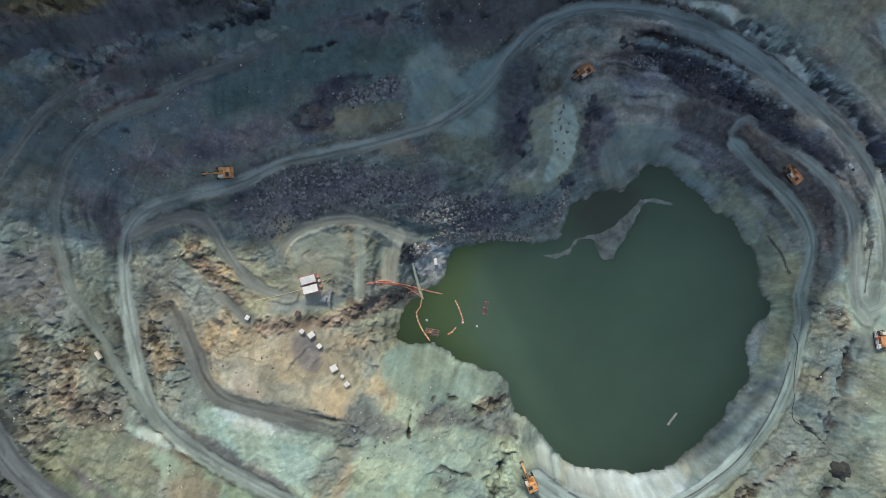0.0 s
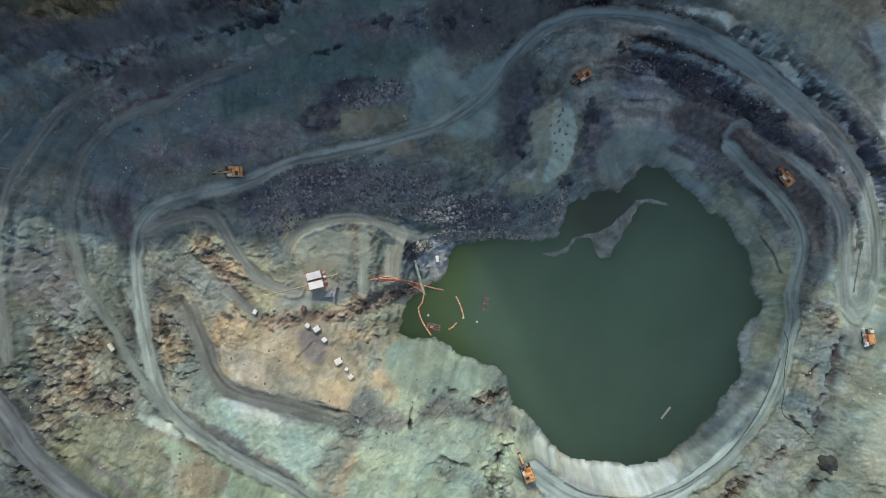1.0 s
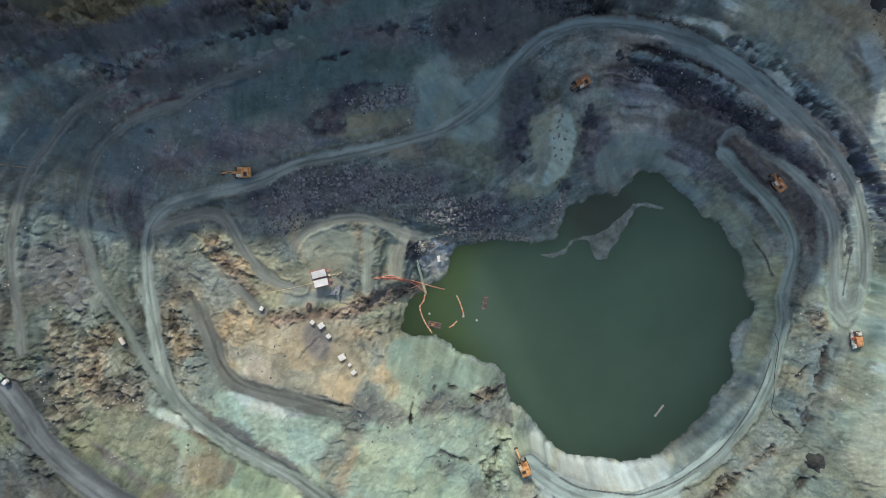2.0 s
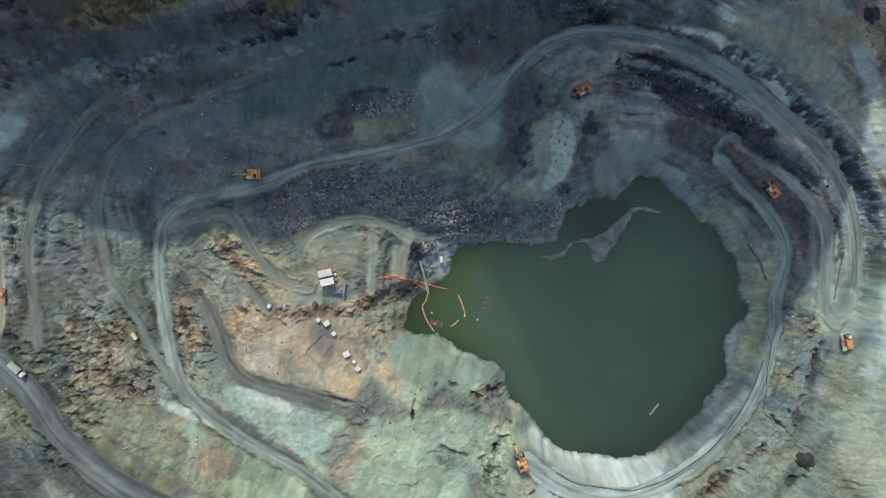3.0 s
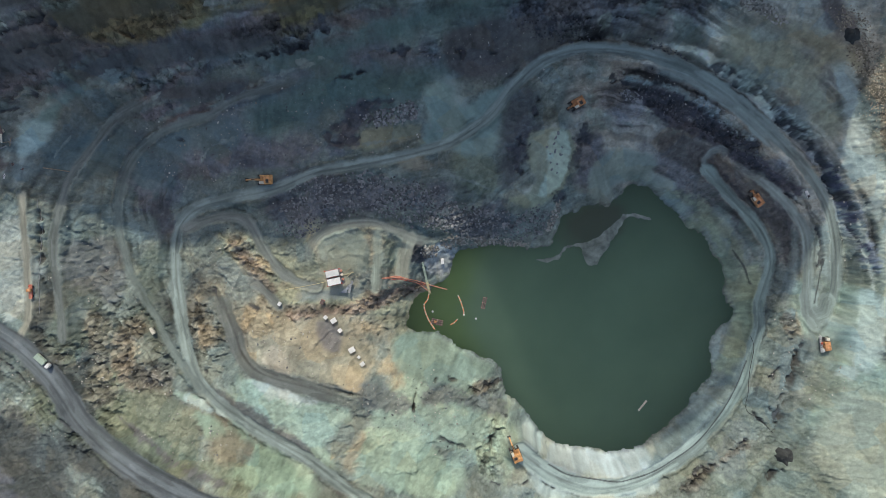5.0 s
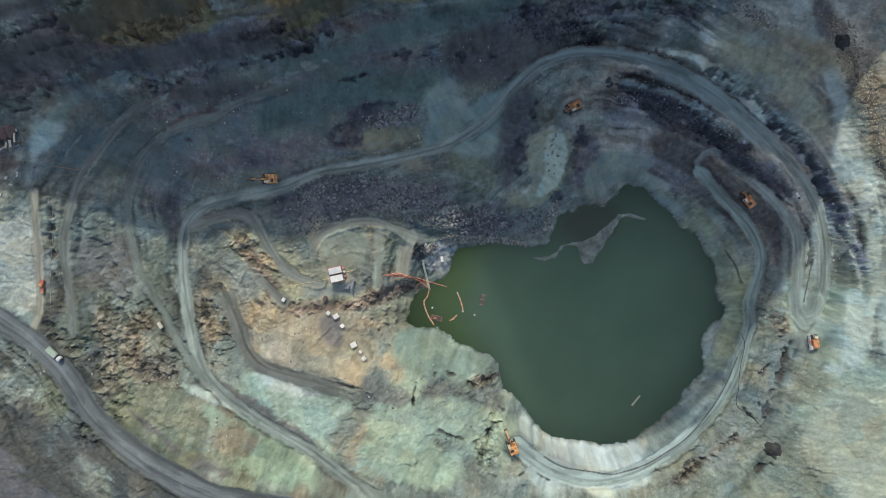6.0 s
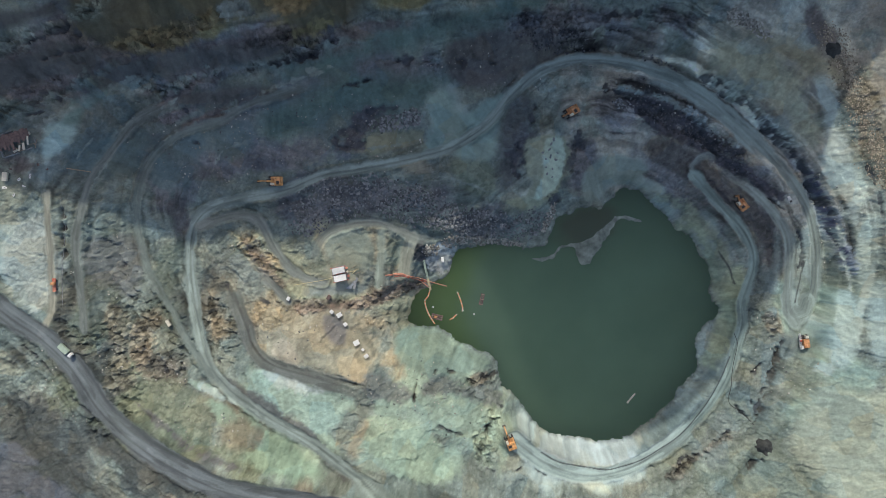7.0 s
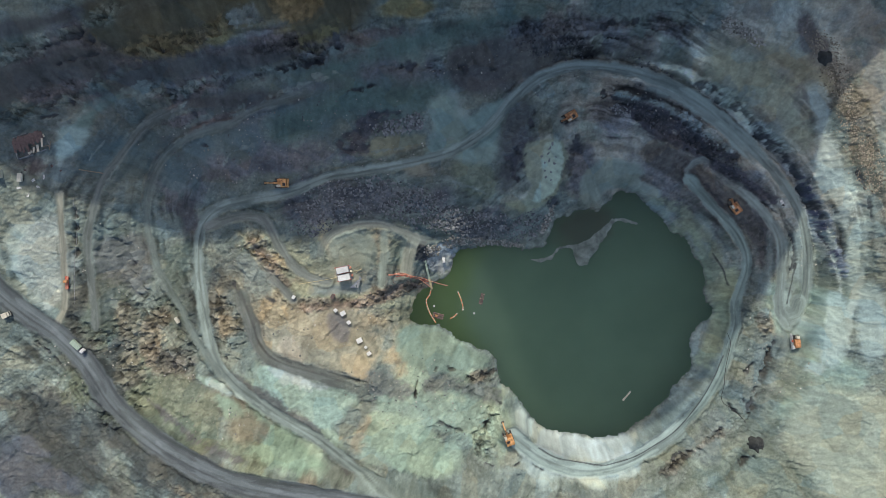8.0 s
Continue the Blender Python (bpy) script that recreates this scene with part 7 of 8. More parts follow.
def hose(points, r, n=8):
    """A pipe bent along a line of points."""
    bm = bmesh.new()
    pts = [Vector(p) for p in points]
    rings = []
    for i, p in enumerate(pts):
        way = (pts[min(i + 1, len(pts) - 1)] - pts[max(i - 1, 0)]).normalized()
        q = way.to_track_quat("Z", "Y")
        rings.append([bm.verts.new(p + q @ Vector((r * math.cos(2 * math.pi * k / n), r * math.sin(2 * math.pi * k / n), 0))) for k in range(n)])
    for a, b in zip(rings[:-1], rings[1:]):
        for k in range(n):
            bm.faces.new((a[k], a[(k + 1) % n], b[(k + 1) % n], b[k]))
    bm.faces.new(rings[0][::-1])
    bm.faces.new(rings[-1])
    return bm


def track_belt(length, wide, high):
    """A crawler belt: a flat loop with round ends and grouser bars."""
    bm = bmesh.new()
    r, out = high / 2, []
    for k in range(9):
        a = math.pi / 2 + math.pi * k / 8
        out.append((-length / 2 + r + r * math.cos(a), r + r * math.sin(a)))
    for k in range(9):
        a = -math.pi / 2 + math.pi * k / 8
        out.append((length / 2 - r + r * math.cos(a), r + r * math.sin(a)))
    left = [bm.verts.new((x, -wide / 2, z)) for x, z in out]
    right = [bm.verts.new((x, wide / 2, z)) for x, z in out]
    n = len(out)
    for k in range(n):
        bm.faces.new((left[k], left[(k + 1) % n], right[(k + 1) % n], right[k]))
    bm.faces.new(left)
    bm.faces.new(right[::-1])
    for k in range(12):
        x = -length / 2 + r + (length - high) * k / 11
        box(0.12, wide, 0.07, (x, 0, high), bevel=0, bm=bm)
    return bm


M_ORANGE = material("machine_orange_paint", (0.52, 0.25, 0.11), 0.65, vary=0.75, scale=1.1)
M_AMBER = material("machine_yellow_paint", (0.62, 0.33, 0.13), 0.6, vary=0.5, scale=0.8)
M_STEEL = material("dark_greasy_steel", (0.055, 0.052, 0.05), 0.6, 0.3, vary=0.4)
M_GLASS = material("dark_cab_glass", (0.03, 0.04, 0.045), 0.08, vary=0.1, bump=0)
M_WHITE = material("weathered_white_sheet", (0.74, 0.74, 0.71), 0.6, vary=0.16, scale=0.5)
M_CREAM = material("dusty_cream_paint", (0.66, 0.62, 0.5), 0.7, vary=0.2)
M_RED = material("red_lead_paint", (0.50, 0.10, 0.06), 0.6, vary=0.35)
M_PIPE = material("faded_orange_pipe", (0.64, 0.26, 0.17), 0.5, vary=0.3)
M_FLOAT = material("orange_float_plastic", (0.80, 0.30, 0.13), 0.5, vary=0.2)
M_RUST = material("rusty_sheet", (0.15, 0.105, 0.095), 0.85, vary=0.45)
M_GREEN = material("pale_green_planks", (0.36, 0.45, 0.36), 0.8, vary=0.25)
M_YELLOW = material("yellow_rail_paint", (0.60, 0.52, 0.30), 0.6, vary=0.25)
M_TYRE = material("black_rubber", (0.03, 0.03, 0.032), 0.85, vary=0.2)
M_TIMBER = material("weathered_timber", (0.30, 0.24, 0.17), 0.85, vary=0.35)
M_PLATE = material("bare_steel_plate", (0.36, 0.38, 0.40), 0.55, metal=0.4, vary=0.3)
M_STONE = material("grey_boulder", (0.25, 0.26, 0.265), 0.9, vary=0.4, scale=0.7, bump=0.5)
M_SPOIL = material("dark_spoil", (0.04, 0.044, 0.042), 0.95, vary=0.5, scale=0.6, bump=0.6)


# ---- the machines ----
def excavator(x, y, heading, paint, label, lower=0.0, folded=False, size=1.1):
    """A crawler excavator that digs towards +x of its own."""
    e = thing("excavator", x, y, heading, height(x, y) - 0.08, label, "excavator", "excavators in the pit")
    e.scale = (size, size, size)
    for s in (-1, 1):
        t = part("track", track_belt(5.6, 0.75, 1.05), M_STEEL, e)
        t.location = (-0.4, s * 1.75, 0)
    part("undercarriage", box(3.2, 2.9, 0.6, (-0.4, 0, 0.45)), M_STEEL, e)
    part("slew_ring", rod((-0.4, 0, 1.0), (-0.4, 0, 1.35), 1.1, 18), M_STEEL, e)
    deck = part("house", box(4.6, 3.9, 0.5, (-1.3, 0, 1.35), bevel=0.08), paint, e)
    part("engine_cover", box(2.6, 3.6, 1.35, (-1.9, 0, 1.85), bevel=0.18, taper=0.94), paint, deck)
    part("exhaust", rod((-1.3, -1.1, 3.1), (-1.3, -1.1, 3.9), 0.1, 8), M_STEEL, deck)
    part("air_grille", box(1.2, 1.5, 0.08, (-2.1, 0.7, 3.2), bevel=0.02), M_STEEL, deck)
    part("side_box", box(1.9, 0.9, 0.85, (0.1, -1.45, 1.85), bevel=0.1), paint, deck)
    part("counterweight", box(0.9, 3.9, 1.5, (-3.7, 0, 1.4), bevel=0.25), paint, e)
    cab = part("cab", box(1.9, 1.15, 1.9, (0.2, 1.3, 1.85), bevel=0.12, taper=0.92), M_CREAM, e, "dusty cream cab with dark windows")
    part("windscreen", box(0.05, 0.95, 1.1, (1.13, 1.3, 2.4), bevel=0.01), M_GLASS, cab)
    part("side_window", box(1.4, 0.05, 0.8, (0.2, 1.87, 2.6), bevel=0.01), M_GLASS, cab)
    # an arm that is folded away has its bucket close to the tracks
    knee = Vector((3.9, 0.05, 4.6)) if folded else Vector((4.6, 0.05, 4.4 - lower))
    wrist = Vector((3.4, 0.05, 1.5)) if folded else Vector((6.9, 0.05, 1.6 - 0.4 * lower))
    bm = beam((0.7, 0.05, 1.9), (2.6, 0.05, 3.9 - lower * 0.5), 0.75, 0.75)
    beam((2.6, 0.05, 3.9 - lower * 0.5), knee, 0.65, 0.6, bm=bm)
    part("boom", bm, paint, e)
    part("stick", beam(knee + Vector((-0.6, 0, 0.4)), wrist, 0.5, 0.5), paint, e)
    for s in (-1, 1):
        part("boom_cylinder", rod((1.0, 0.05 + s * 0.6, 1.7), (2.7, 0.05 + s * 0.6, 3.5 - lower * 0.5), 0.13, 8), M_STEEL, e)
    part("stick_cylinder", rod((2.6, 0.05, 4.4 - lower * 0.5), knee + Vector((-0.5, 0, 0.6)), 0.13, 8), M_STEEL, e)
    bm = bmesh.new()
    arc = [(0.0, 0.0), (0.45, -0.35), (0.5, -0.95), (0.1, -1.35), (-0.5, -1.3)]
    sides = [[bm.verts.new((wrist.x + px, 0.05 + s * 0.75, wrist.z + pz)) for px, pz in arc] for s in (-1, 1)]
    for k in range(4):
        bm.faces.new((sides[0][k], sides[0][k + 1], sides[1][k + 1], sides[1][k]))
    for s in sides:
        bm.faces.new(s)
    bucket = part("bucket", bm, M_STEEL, e)
    for k in range(5):
        part("tooth", box(0.25, 0.12, 0.1, (wrist.x - 0.55, -0.6 + 0.32 * k, wrist.z - 1.38), bevel=0), M_STEEL, bucket)
    return e


for key, heading, paint, lower, label in (
        ("excavator_w", 182, M_AMBER, 0.3, "yellow-orange crawler excavator parked beside the haul road"),
        ("excavator_n", 212, M_ORANGE, 0.8, "orange crawler excavator with a folded arm on dark rubble"),
        ("excavator_e", 128, M_ORANGE, 0.6, "rusty orange crawler excavator beside the lake ramp"),
        ("excavator_s", 113, M_AMBER, 0.0, "yellow crawler excavator reaching out over the pale bank")):
    excavator(*PLACES[key], heading, paint, label, lower, key in ("excavator_n", "excavator_e"))


def drill_rig(x, y, turn):
    r = thing("drill_rig", x, y, turn, height(x, y) - 0.08, "orange crawler drill rig with a white lattice mast", "drill rig")
    for s in (-1, 1):
        t = part("track", track_belt(6.0, 0.8, 1.0), M_STEEL, r)
        t.location = (0, s * 1.7, 0)
    part("deck", box(7.0, 3.9, 0.4, (0, 0, 1.0)), M_STEEL, r)
    part("machine_house", box(4.4, 2.9, 2.0, (-0.8, -0.4, 1.4), bevel=0.15, taper=0.95), M_ORANGE, r)
    c = part("cab", box(1.4, 1.6, 1.9, (2.5, -0.9, 1.4), bevel=0.12), M_CREAM, r, "cream drill cab")
    part("windscreen", box(0.05, 1.2, 0.9, (3.2, -0.9, 2.2), bevel=0), M_GLASS, c)
    part("compressor", box(1.6, 1.2, 1.1, (-2.6, 1.4, 1.4), bevel=0.1), M_WHITE, r, "white compressor housing")
    mast = bmesh.new()
    for sy in (1.9, 2.7):
        for sz in (1.9, 2.6):
            beam((-3.6, sy, sz), (4.6, sy, sz), 0.14, 0.14, bm=mast)
    for k in range(9):
        xx = -3.4 + k * 0.97
        beam((xx, 1.9, 2.6), (xx + 0.9, 2.7, 2.6), 0.09, 0.09, bm=mast)
        beam((xx, 1.9, 1.9), (xx, 2.7, 2.6), 0.09, 0.09, bm=mast)
    m = part("mast", mast, M_WHITE, r, "white lattice mast laid down along the side")
    part("drill_head", box(0.9, 0.8, 0.8, (1.0, 2.3, 2.62), bevel=0.06), M_RED, m)
    for s in (-1, 1):
        part("jack", rod((3.1, s * 1.7, 0.0), (3.1, s * 1.7, 1.4), 0.15, 8), M_STEEL, r)
    return r


drill_rig(*PLACES["drill"], 100)


def pump_house(x, y, turn):
    p = thing("pump_house", x, y, turn, height(x, y) - 0.1, "red steel pump house under two white sheet roofs", "pump house")
    part("base_slab", box(7.6, 7.6, 0.3, (0, 0, 0), bevel=0.05), M_STONE, p)
    for sx in (-3.0, 3.0):
        for sy in (-3.2, 0.0, 3.2):
            part("post", beam((sx, sy, 0.3), (sx, sy, 3.4), 0.25, 0.25), M_RED, p)
    for sy in (-1.95, 1.95):
        bm = box(6.0, 3.0, 0.1, (0, sy, 3.4), Euler((radians(4 if sy > 0 else -4), 0, 0)), bevel=0.02)
        roof = part("roof", bm, M_WHITE, p, "white sheet-metal roof")
        for k in range(9):
            part("seam", box(0.06, 2.95, 0.06, (-2.7 + 0.67 * k, sy, 3.5), Euler((radians(4 if sy > 0 else -4), 0, 0)), bevel=0), M_WHITE, roof)
    for sy in (-3.45, 0.0, 3.45):
        # middle beam in dark steel colour, standing in for the shaded roof gap
        part("crossbeam", beam((-3.6, sy, 3.25), (3.9, sy, 3.25), 0.3, 0.25), M_RED if sy else M_STEEL, p)
    part("pump", rod((-1.6, 0.6, 1.1), (1.6, 0.6, 1.1), 0.8, 14), M_RED, p)
    part("motor", box(1.6, 1.2, 1.2, (1.4, -1.2, 0.3), bevel=0.12), M_STEEL, p)
    for k, (sy, ln) in enumerate(((2.2, 1.4), (0.4, 1.1), (-1.8, 1.0))):
        part("side_tank", rod((3.9, sy, 0.3), (3.9, sy, 0.3 + ln), 0.6, 12), M_PIPE if k != 1 else M_CREAM, p)
    part("ladder", beam((-3.6, 3.7, 0.3), (-3.6, 3.7, 3.3), 0.5, 0.08), M_RED, p)
    return p


pump_house(*PLACES["shed"], 14)


def site_hut(key, long, wide, high, turn, label, cap=M_WHITE):
    """A skid-mounted cabin with a roof sheet, a door, a window and a draw-bar."""
    x, y = PLACES[key]
    long, wide, high = long * 0.82, wide * 0.82, high * 0.95
    h = thing("site_hut", x, y, turn, height(x, y) - 0.06, label, "site hut", "huts on the tan slope")
    for s in (-1, 1):
        part("skid", box(long, 0.16, 0.22, (0, s * wide * 0.38, 0), bevel=0.02), M_STEEL, h)
    wall = part("wall", box(long, wide, high, (0, 0, 0.2), bevel=0.04), M_CREAM if cap is M_WHITE else M_RED, h)
    part("door", box(0.05, min(0.75, wide * 0.4), high * 0.8, (long / 2 + 0.02, 0, 0.25), bevel=0.01), M_STEEL, wall)
    part("window", box(long * 0.35, 0.05, high * 0.3, (0, -wide / 2 - 0.02, high * 0.55), bevel=0.01), M_GLASS, wall)
    part("roof", box(long + 0.25, wide + 0.25, 0.1, (0, 0, high + 0.2), bevel=0.03), cap, h)
    part("drawbar", beam((-long / 2, 0, 0.15), (-long / 2 - 0.9, 0, 0.12), 0.1, 0.1), M_STEEL, h)
    return h


site_hut("hut_a", 1.9, 1.7, 1.6, -40, "small cream hut with a pale roof on a tan slope")
site_hut("hut_b", 2.9, 2.4, 2.1, 35, "white-roofed site hut standing on dark mud")
site_hut("hut_c", 2.0, 1.8, 1.7, -50, "small white-roofed hut beside a track")
site_hut("hut_d", 3.2, 2.7, 2.4, 28, "largest white-roofed site hut on skids")
site_hut("hut_e", 2.3, 1.9, 1.8, 40, "white-roofed hut at the foot of the slope")
site_hut("hut_f", 1.4, 1.2, 1.3, -35, "tiny cream tool box hut on tan gravel")
site_hut("hut_g", 2.4, 1.8, 1.9, 65, "rust-stained hut beside a red gully", M_RUST)
site_hut("hut_h", 1.9, 1.6, 1.6, 60, "white-roofed pump hut on a red heap")


def wheel(parent, x, y, r, wide):
    t = part("wheel", rod((x, y - wide / 2, r), (x, y + wide / 2, r), r, 16), M_TYRE, parent)
    part("rim", rod((x, y - wide / 2 - 0.02, r), (x, y + wide / 2 + 0.02, r), r * 0.5, 12), M_STEEL, t)
    return t


def truck(x, y, turn, long, tone, cab_tone, label):
    """A lorry with a box body behind a cab; it points along its +x."""
    t = thing("truck", x, y, turn, height(x, y), label, "truck")
    part("chassis", box(long, 0.9, 0.3, (0, 0, 0.75), bevel=0.03), M_STEEL, t)
    body = part("load_box", box(long * 0.62, 2.4, 1.5, (-long * 0.17, 0, 1.05), bevel=0.06), tone, t)
    for s in (-1, 1):
        part("side_rail", box(long * 0.62, 0.1, 0.14, (-long * 0.17, s * 1.18, 2.5), bevel=0.02), tone, body)
    cab = part("cab", box(long * 0.2, 2.2, 1.9, (long * 0.36, 0, 0.9), bevel=0.15, taper=0.94), cab_tone, t)
    part("windscreen", box(0.06, 1.8, 0.7, (long * 0.455, 0, 1.8), bevel=0.01), M_GLASS, cab)
    part("bumper", box(0.2, 2.2, 0.3, (long * 0.48, 0, 0.55), bevel=0.03), M_STEEL, t)
    for xx in (-0.38, -0.22, 0.34):
        for s in (-1, 1):
            wheel(t, xx * long, s * 1.02, 0.52, 0.35)
    return t


truck(*PLACES["truck"], -41, 8.2, M_GREEN, M_WHITE, "pale green lorry with a white cab on the south road")
truck(*PLACES["dumper"], 25, 4.2, M_CREAM, M_CREAM, "short cream tipper parked beside the south road")


def trailer(key, turn, long, wide, tone, label):
    x, y = PLACES[key]
    t = thing("trailer", x, y, turn, height(x, y), label, "trailer")
    part("bed", box(long, wide, 0.2, (0, 0, 0.6), bevel=0.03), M_STEEL, t)
    part("box_body", box(long * 0.96, wide * 0.95, 1.3, (0, 0, 0.8), bevel=0.06), tone, t)
    part("drawbar", beam((long / 2, 0, 0.6), (long / 2 + 1.0, 0, 0.35), 0.12, 0.12), M_STEEL, t)
    for s in (-1, 1):
        wheel(t, -long * 0.15, s * wide * 0.46, 0.42, 0.25)
    return t


trailer("trailer", -58, 3.4, 1.6, M_CREAM, "cream box trailer parked beside the western track")
trailer("van", 98, 2.9, 1.5, M_WHITE, "white box trailer on the gravel shore")
trailer("box_w", 85, 4.2, 2.4, M_CREAM, "pale box trailer near the ruined workshop")


def pipe_carrier(x, y, turn):
    """A low orange-red carrier with pipes on it."""
    c = thing("pipe_carrier", x, y, turn, height(x, y), "orange-red pipe carrier standing on a narrow track", "carrier")
    part("bed", box(6.0, 1.6, 0.3, (0, 0, 0.7), bevel=0.04), M_RED, c)
    for k in range(4):
        part("pipe", rod((-3.2, -0.55 + 0.36 * k, 1.18), (3.0 - 0.4 * k, -0.55 + 0.36 * k, 1.18), 0.17, 10), M_PIPE, c)
    part("cab", box(1.3, 1.9, 1.6, (0.6, 0.1, 1.0), bevel=0.1), M_ORANGE, c)
    for xx in (-2.0, 2.0):
        for s in (-1, 1):
            wheel(c, xx, s * 0.85, 0.42, 0.3)
    return c


pipe_carrier(*PLACES["orange"], 92)


def ruined_workshop(x, y, turn):
    r = thing("ruined_workshop", x, y, turn, height(x, y) - 0.25, "half-collapsed workshop with rusty roof sheets and pale slabs", "workshop")
    for a, b, h in (((-8, -5), (-1, -5.2), 1.6), ((-8, 5), (0, 5), 2.2), ((-8, -5), (-8, 2), 1.9), ((8, -4.5), (8, -1), 1.2), ((2.5, -5), (5.5, -4.8), 0.9)):
        part("wall", beam((*a, h / 2), (*b, h / 2 - 0.1), 0.35, h), M_STONE, r)
    rng = random.Random(12)
    for k in range(13):
        long = rng.uniform(4.0, 8.6)
        part("roof_sheet", box(1.25, long, 0.08, (-7.3 + 1.13 * k, 4.9 - long / 2 - rng.uniform(0, 1.2), 2.2 + 0.05 * (k % 3) - 0.09 * max(0, k - 7)), Euler((radians(rng.uniform(-5, 2)), radians(rng.uniform(-4, 4)), radians(rng.uniform(-5, 5)))), bevel=0), M_RUST, r, "rusty sheet")
    for k in range(9):
        x0, y0, a = rng.uniform(-6, 8), rng.uniform(-5.5, -1.5), rng.uniform(0, 3.1)
        part("fallen_beam", beam((x0, y0, 0.35), (x0 + 3 * math.cos(a), y0 + 3 * math.sin(a), rng.uniform(0.4, 1.9)), 0.25, 0.25), M_TIMBER, r)
    for k, (xx, yy, turned) in enumerate(((5.5, -1.6, 75), (2.6, -3.4, 80), (0.4, -3.4, 65), (-1.8, -3.9, 20), (6.9, 1.5, 100))):
        part("slab", box(3.9 - 0.6 * k, 0.8 + 0.3 * (k % 2), 0.2, (xx, yy, 2.0 - 0.25 * k), Euler((0, radians(4), radians(turned))), bevel=0.02), M_CREAM, r, "pale fallen slab")
    return r


ruined_workshop(*PLACES["wreck"], 22)


def office(x, y):
    o = thing("office_cabin", x, y, 3, height(x, y) - 0.08, "white flat-roofed office cabin on the western edge", "cabin")
    wall = part("wall", box(6.0, 4.4, 2.6, (0, 0, 0), bevel=0.05), M_CREAM, o)
    part("roof", box(6.4, 4.8, 0.18, (0, 0, 2.6), bevel=0.04), M_WHITE, o)
    part("door", box(0.9, 0.08, 2.0, (1.2, -2.22, 0.05), bevel=0.01), M_STEEL, wall)
    for k in (-1.8, -0.2):
        part("window", box(1.0, 0.08, 0.9, (k, -2.22, 1.1), bevel=0.01), M_GLASS, wall)
    return o


office(PLACES["roof"][0] - 2.0, PLACES["roof"][1])


def steel_plates(x, y):
    """A loose stack of bent steel plates beside the pump house."""
    p = thing("plate_stack", x, y, 20, height(x, y), "loose stack of bent grey steel plates on bare mud", "steel plates")
    for k, (px, py, turn, long, wide) in enumerate(((0, 0, 15, 4.2, 2.0), (2.1, 1.0, 38, 3.4, 1.5), (-1.9, -1.1, -12, 3.0, 1.6), (0.8, -1.6, 55, 2.6, 1.1))):
        part("plate", box(long, wide, 0.07, (px, py, 0.12 + 0.14 * k), Euler((radians(3 - 2 * k), radians(4 * (k % 2)), radians(turn))), bevel=0.01), M_STONE if k % 2 else M_PLATE, p)
    return p


steel_plates(*STEEL_SPOT)
for k in range(5):
    x, y = POLES[0][0] + 0.9 * k, POLES[0][1] - 0.35 * k
    turn = math.degrees(math.atan2(POLES[1][1] - POLES[0][1], POLES[1][0] - POLES[0][0])) + (7, -12, 4, 15, -5)[k]
    pole = thing("pole", x, y, turn, height(x, y), "pale weathered timber pole lying beside the pump house", "pole", "poles beside the pump house")
    part("log", rod((0, 0, 0.12 + 0.1 * (k % 2)), (5.6 - 0.5 * k, 0, 0.16 + 0.1 * (k % 2)), 0.11, 8, 0.08), M_YELLOW if k % 2 else M_TIMBER, pole)


# ---- pipes, gangway and floats at the landing ----
def ground_pipe(name, rows, r, mat, label, lift=0.0):
    line = spline(rows, step=1.0)
    pts = [(x, y, max(height(x, y), 0.0) + r + lift) for x, y in line]
    x0, y0 = pts[0][0], pts[0][1]
    p = thing(name, x0, y0, 0, pts[0][2] - r, label, "pipe")
    base = Vector((x0, y0, pts[0][2] - r))
    part("tube", hose([Vector(q) - base for q in pts], r), mat, p, flat=False)
    for k in range(3, len(pts) - 1, 6) if mat is M_PIPE else ():
        a, b = Vector(pts[k]) - base, Vector(pts[k + 1]) - base
        part("flange", rod(a, a + (b - a).normalized() * 0.22, r * 1.35, 10), M_CREAM, p)
    return p


ground_pipe("discharge_pipe", PIPE_A, 0.22, M_PIPE, "faded orange discharge pipe running into the water")
ground_pipe("suction_pipe", PIPE_B, 0.19, M_PIPE, "second orange pipe lying beside the gangway")
ground_pipe("suction_pipe", [(x + 1.1, y - 1.3) for x, y in PIPE_A[1:6]], 0.16, M_RED, "thin red hose beside the discharge pipe")
ground_pipe("cable_tray", CABLE, 0.11, M_YELLOW, "yellow cable line crossing the slope to the pump house")

g0, g1 = Vector((*GANGWAY[0], 0)), Vector((*GANGWAY[1], 0))
gang_len, gang_turn = (g1 - g0).length, math.degrees(math.atan2(g1.y - g0.y, g1.x - g0.x))
gang_z = max(height(g0.x, g0.y), 0.3)
gang = thing("gangway", g0.x, g0.y, gang_turn, gang_z - 0.05, "narrow pale green gangway with yellow rails over the water", "gangway")
for s in (-1, 1):
    part("stringer", beam((0, s * 0.42, 0.0), (gang_len, s * 0.42, 0.45 - gang_z), 0.14, 0.22), M_STEEL, gang)
    part("rail", beam((gang_len * 0.55, s * 0.47, 0.85), (gang_len, s * 0.47, 1.25 - gang_z), 0.12, 0.12), M_YELLOW, gang)
for k in range(32):
    f = (k + 0.5) / 32
    part("plank", box(gang_len / 32 * 0.85, 1.05, 0.07, (gang_len * f, 0, 0.14 + (0.45 - gang_z) * f), bevel=0), M_GREEN if f < 0.62 else M_YELLOW, gang)
part("pontoon", box(2.2, 1.6, 0.8, (gang_len - 1.0, 0, -0.3 - gang_z), bevel=0.1), M_STEEL, gang)


